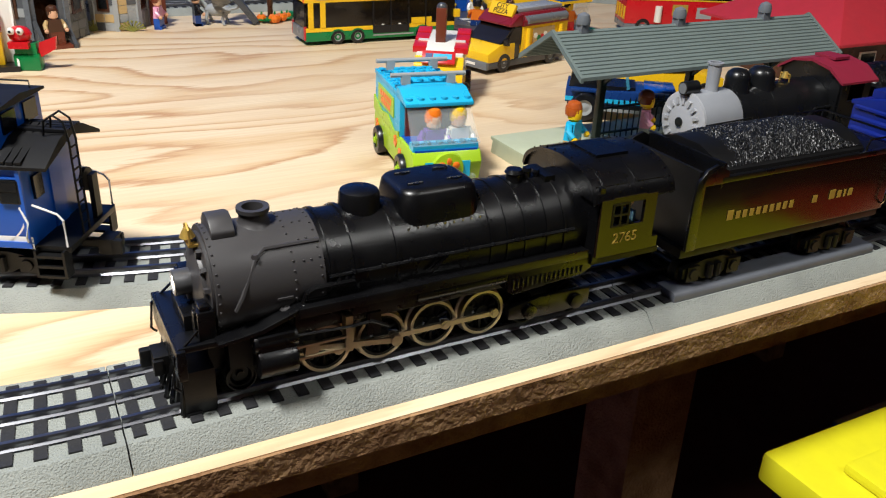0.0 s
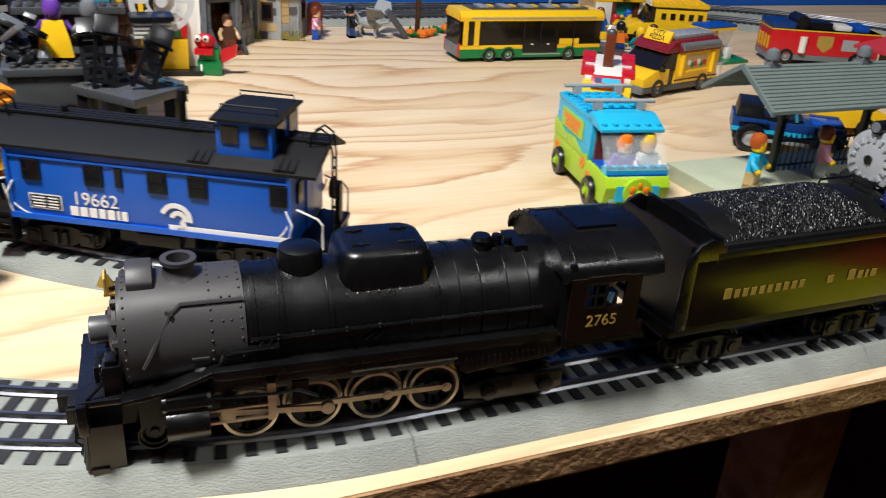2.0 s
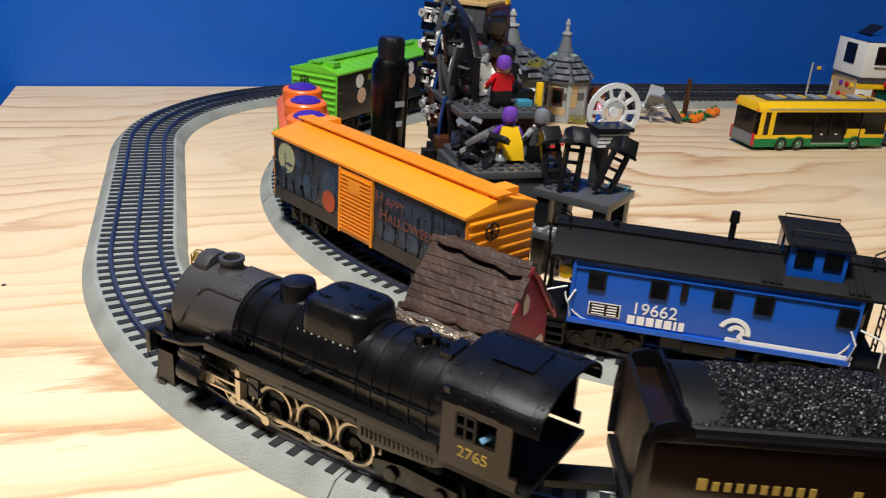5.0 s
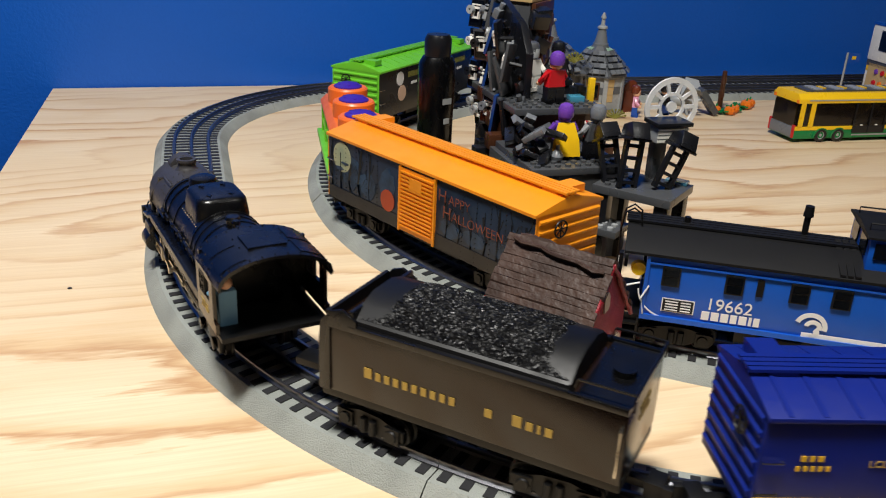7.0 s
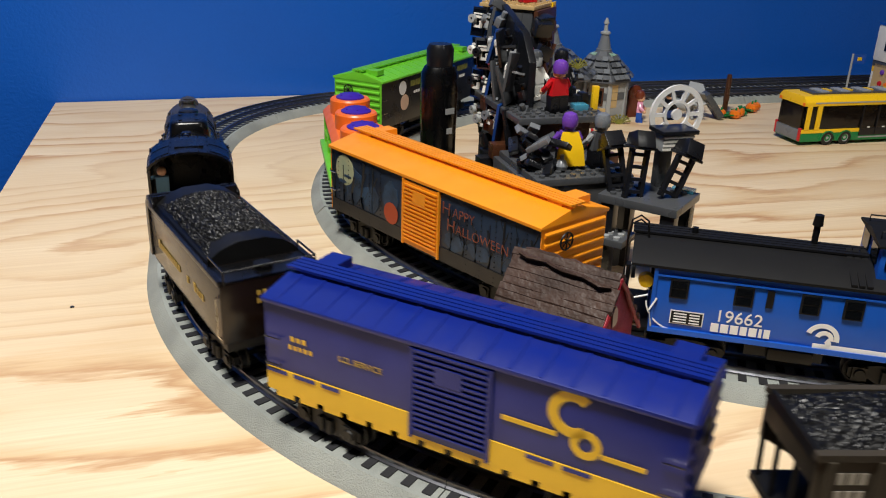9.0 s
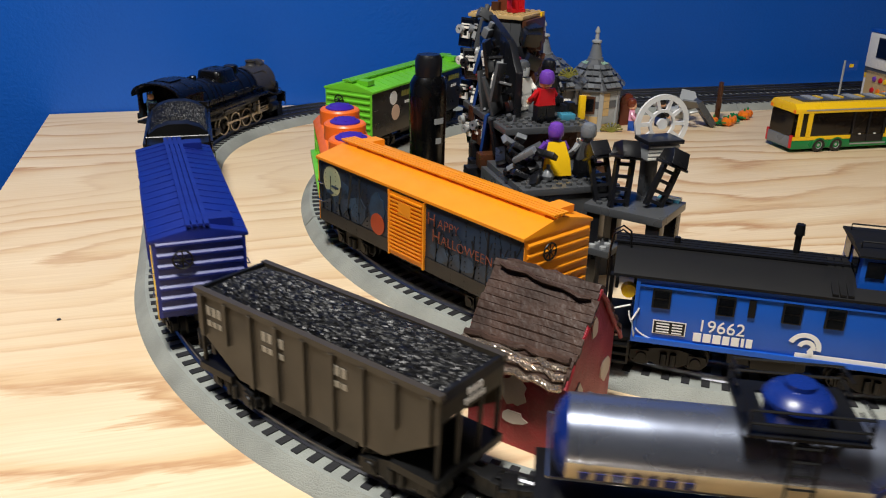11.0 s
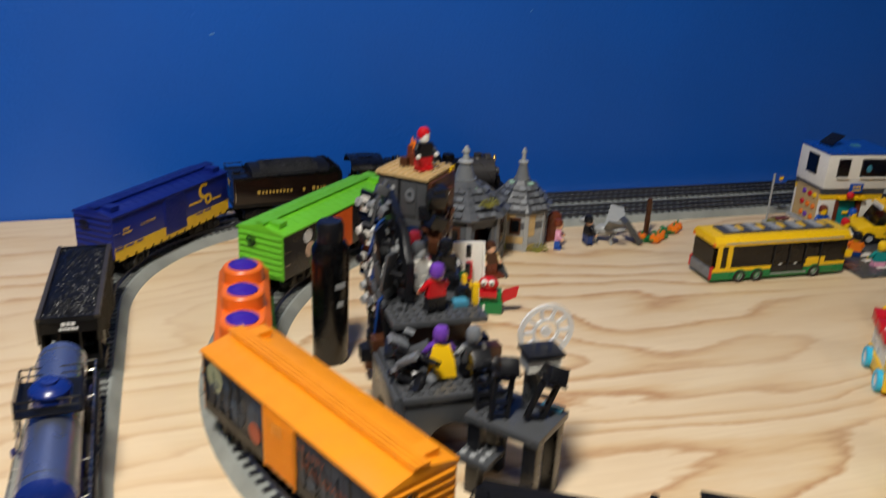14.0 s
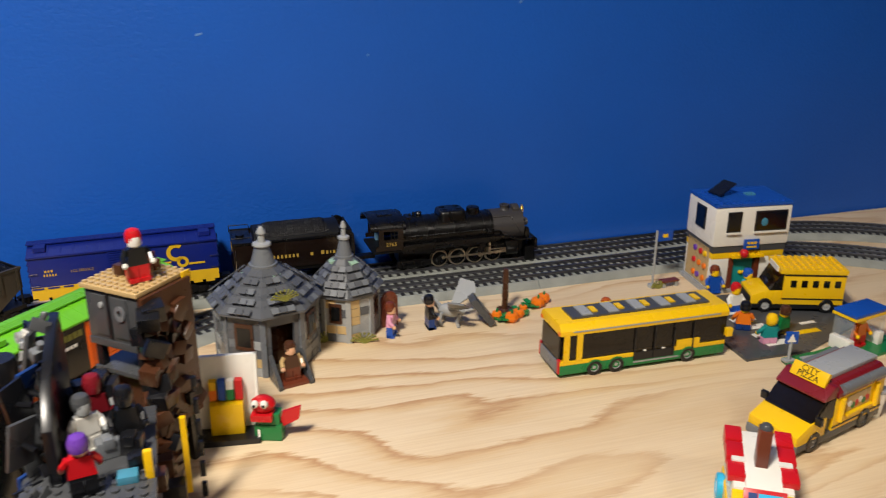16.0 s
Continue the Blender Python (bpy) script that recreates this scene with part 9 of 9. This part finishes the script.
    part("flask", Geo().lathe([(0.004, 0), (0.005, 0.003), (0.003, 0.007), (0.0015, 0.008), (0.0015, 0.011), (0, 0.011)], 12, 0, pose(0.100, 0.812, 0.0745)), GUN, f)
    block("blue_piece", 0.134, 0.146, 0.870, 0.880, 0.1030, 0.108, AQUA, pose(0, 0, 0))
    # pier with the disc
    pm = pose(0.1515, 0.772, 0, 0, 0, -50)
    block("pier_deck", -0.0290, 0.0290, -0.0240, 0.0240, 0.060, 0.0660, DGR, pm, 0.0006, "dark grey pier deck")
    part("pier_studs", Geo().studs(-0.020, -0.018, 2, 5, 0.0660).studs(0.004, 0.014, 3, 1, 0.0660), DGR, f, at=pm)
    block("pier_deck", -0.030, -0.004, -0.032, -0.006, 0.032, 0.0370, DGR, pm)
    part("pier_studs", Geo().studs(-0.026, -0.028, 3, 3, 0.0370), LGR, f, at=pm)
    for x, y in ((-0.022, -0.017), (0.022, -0.017), (-0.022, 0.017), (0.022, 0.017)):
        block("pier_leg", x - 0.005, x + 0.005, y - 0.005, y + 0.005, 0, 0.060, BLK, pm)
    block("aqua_tile", 0.010, 0.026, 0.016, 0.0235, 0.0660, 0.0690, AQUA, pm)
    def arm(x, y, rx, ry, length):
        m = pose(x, y, 0.0660, rx, ry, 0)
        g = Geo()
        for s in (-1, 1):
            g.box(s * 0.006 - 0.0014, s * 0.006 + 0.0014, -0.002, 0.002, 0, length)
        for i in range(4):
            z = 0.004 + i * (length - 0.008) / 3
            g.box(-0.006, 0.006, -0.0018, 0.0018, z - 0.0012, z + 0.0012)
        a = part("pier_arm", g, BLK, f, "black ladder-like arm", 0.0, m)
        part("arm_head", Geo().box(-0.009, 0.009, -0.008, 0.008, length, length + 0.002).prism([(-0.009, length + 0.002), (-0.004, length + 0.013), (0.007, length + 0.010), (0.009, length + 0.002)], -0.007, 0.007), BLK, a, "black angled head", 0.0005)
    arm(0.1310, 0.7810, -22, -3, 0.030)
    arm(0.1350, 0.7670, -8, 8, 0.034)
    arm(0.1580, 0.7600, -4, 24, 0.031)
    block("disc_post", 0.163, 0.173, 0.784, 0.792, 0.0660, 0.102, DGR)
    block("grille_box", 0.157, 0.181, 0.772, 0.788, 0.096, 0.108, LGR, label="light grey grille box")
    for i in range(4):
        block("grille_slat", 0.157, 0.181, 0.7708, 0.772, 0.0970 + i * 0.0028, 0.0984 + i * 0.0028, WHT, bev=0)
    block("grille_cap", 0.155, 0.183, 0.769, 0.790, 0.108, 0.1110, BLK)
    g = Geo()
    dm = pose(0.1773, 0.7925, 0.1172, 90, 0, 0)
    g.lathe([(0.0176, -0.001), (0.0214, -0.001), (0.0214, 0.001), (0.0176, 0.001), (0.0176, -0.001)], 32, 0, dm)
    g.lathe([(0.0085, -0.001), (0.0105, -0.001), (0.0105, 0.001), (0.0085, 0.001), (0.0085, -0.001)], 24, 0, dm)
    g.lathe([(0, -0.0012), (0.004, -0.0012), (0.004, 0.0012), (0, 0.0012)], 12, 0, dm)
    milky = clear("milky_clear_plastic", "f0f0ee", 0.70)
    disc = part("spoked_disc", g, milky, f, "milky clear spoked disc")
    for k in range(10):
        part("spoke", Geo().box(0.0100, 0.0180, -0.0013, 0.0013, -0.0009, 0.0009), milky, disc, at=dm @ Matrix.Rotation(k * 0.6283, 4, "Z"))
    figure("toy figure in a red top with a violet helmet", 0.117, 0.867, 0.1045, 100, BLK, RED, FLESH, VIO)
    figure("toy figure in a wide yellow cape and violet hood", 0.108, 0.822, 0.0747, 85, BLK, VIO, VIO, VIO, None, YEL)
    figure("dark grey toy robot figure", 0.131, 0.816, 0.0747, 95, BLK, DGR, GUN, GUN, LGR)
    figure("toy figure in white with a grey helmet", 0.116, 0.912, 0.1045, -60, WHT, WHT, LGR, DGR)
    figure("dark red toy figure with a black cape", 0.120, 0.940, 0.1030, -70, BLK, DRED, DRED, DRED, BLK, BLK)
    figure("black-caped toy figure with a dark hood", 0.140, 0.915, 0.1045, -80, BLK, BLK, BLK, BLK, None, BLK)
    figure("toy figure in red and black on a tower top", 0.151, 1.030, 0.1694, -70, RED, BLK, WHT, RED)


def storage_totes():
    # The red stack is added out of view to redden the tender's reflection.
    for x, y, z, word, paint in ((0.6915, 0.233, FLOOR, "yellow", BIN_YELLOW), (0.6915, 0.233, FLOOR + 0.40, "yellow", BIN_YELLOW), (0.9400, 0.233, FLOOR, "red", REFLECTED_RED), (0.9400, 0.233, FLOOR + 0.40, "red", REFLECTED_RED)):
        s = thing("storage_tote", "black storage tote with a bright " + word + " lid", "storage tote", pose(x, y, z, 0, 0, 90), group="stacked totes")
        part("bin", Geo().rings([[(-0.17, -0.10, 0), (0.17, -0.10, 0), (0.17, 0.095, 0), (-0.17, 0.095, 0)], [(-0.185, -0.112, 0.370), (0.185, -0.112, 0.370), (0.185, 0.108, 0.370), (-0.185, 0.108, 0.370)]]), BLK, s, "black bin", 0.004)
        lid = part("lid", Geo().box(-0.193, 0.193, -0.118, 0.1135, 0.371, 0.392).box(-0.160, 0.160, -0.090, 0.086, 0.392, 0.3995), paint, s, word + " snap-on lid", 0.004)
        for k in (-1, 1):
            part("latch", Geo().box(k * 0.195 - 0.008, k * 0.195 + 0.008, -0.040, 0.040, 0.330, 0.385), BLK, s, "black side latch", 0.003)


city_bus()
camper_van()
pizza_van()
ice_cream_cart()
blue_jeep()
fire_engine()
station()
village()
school_corner()
shed()
spray_bottle()
fortress()
storage_totes()


motions()
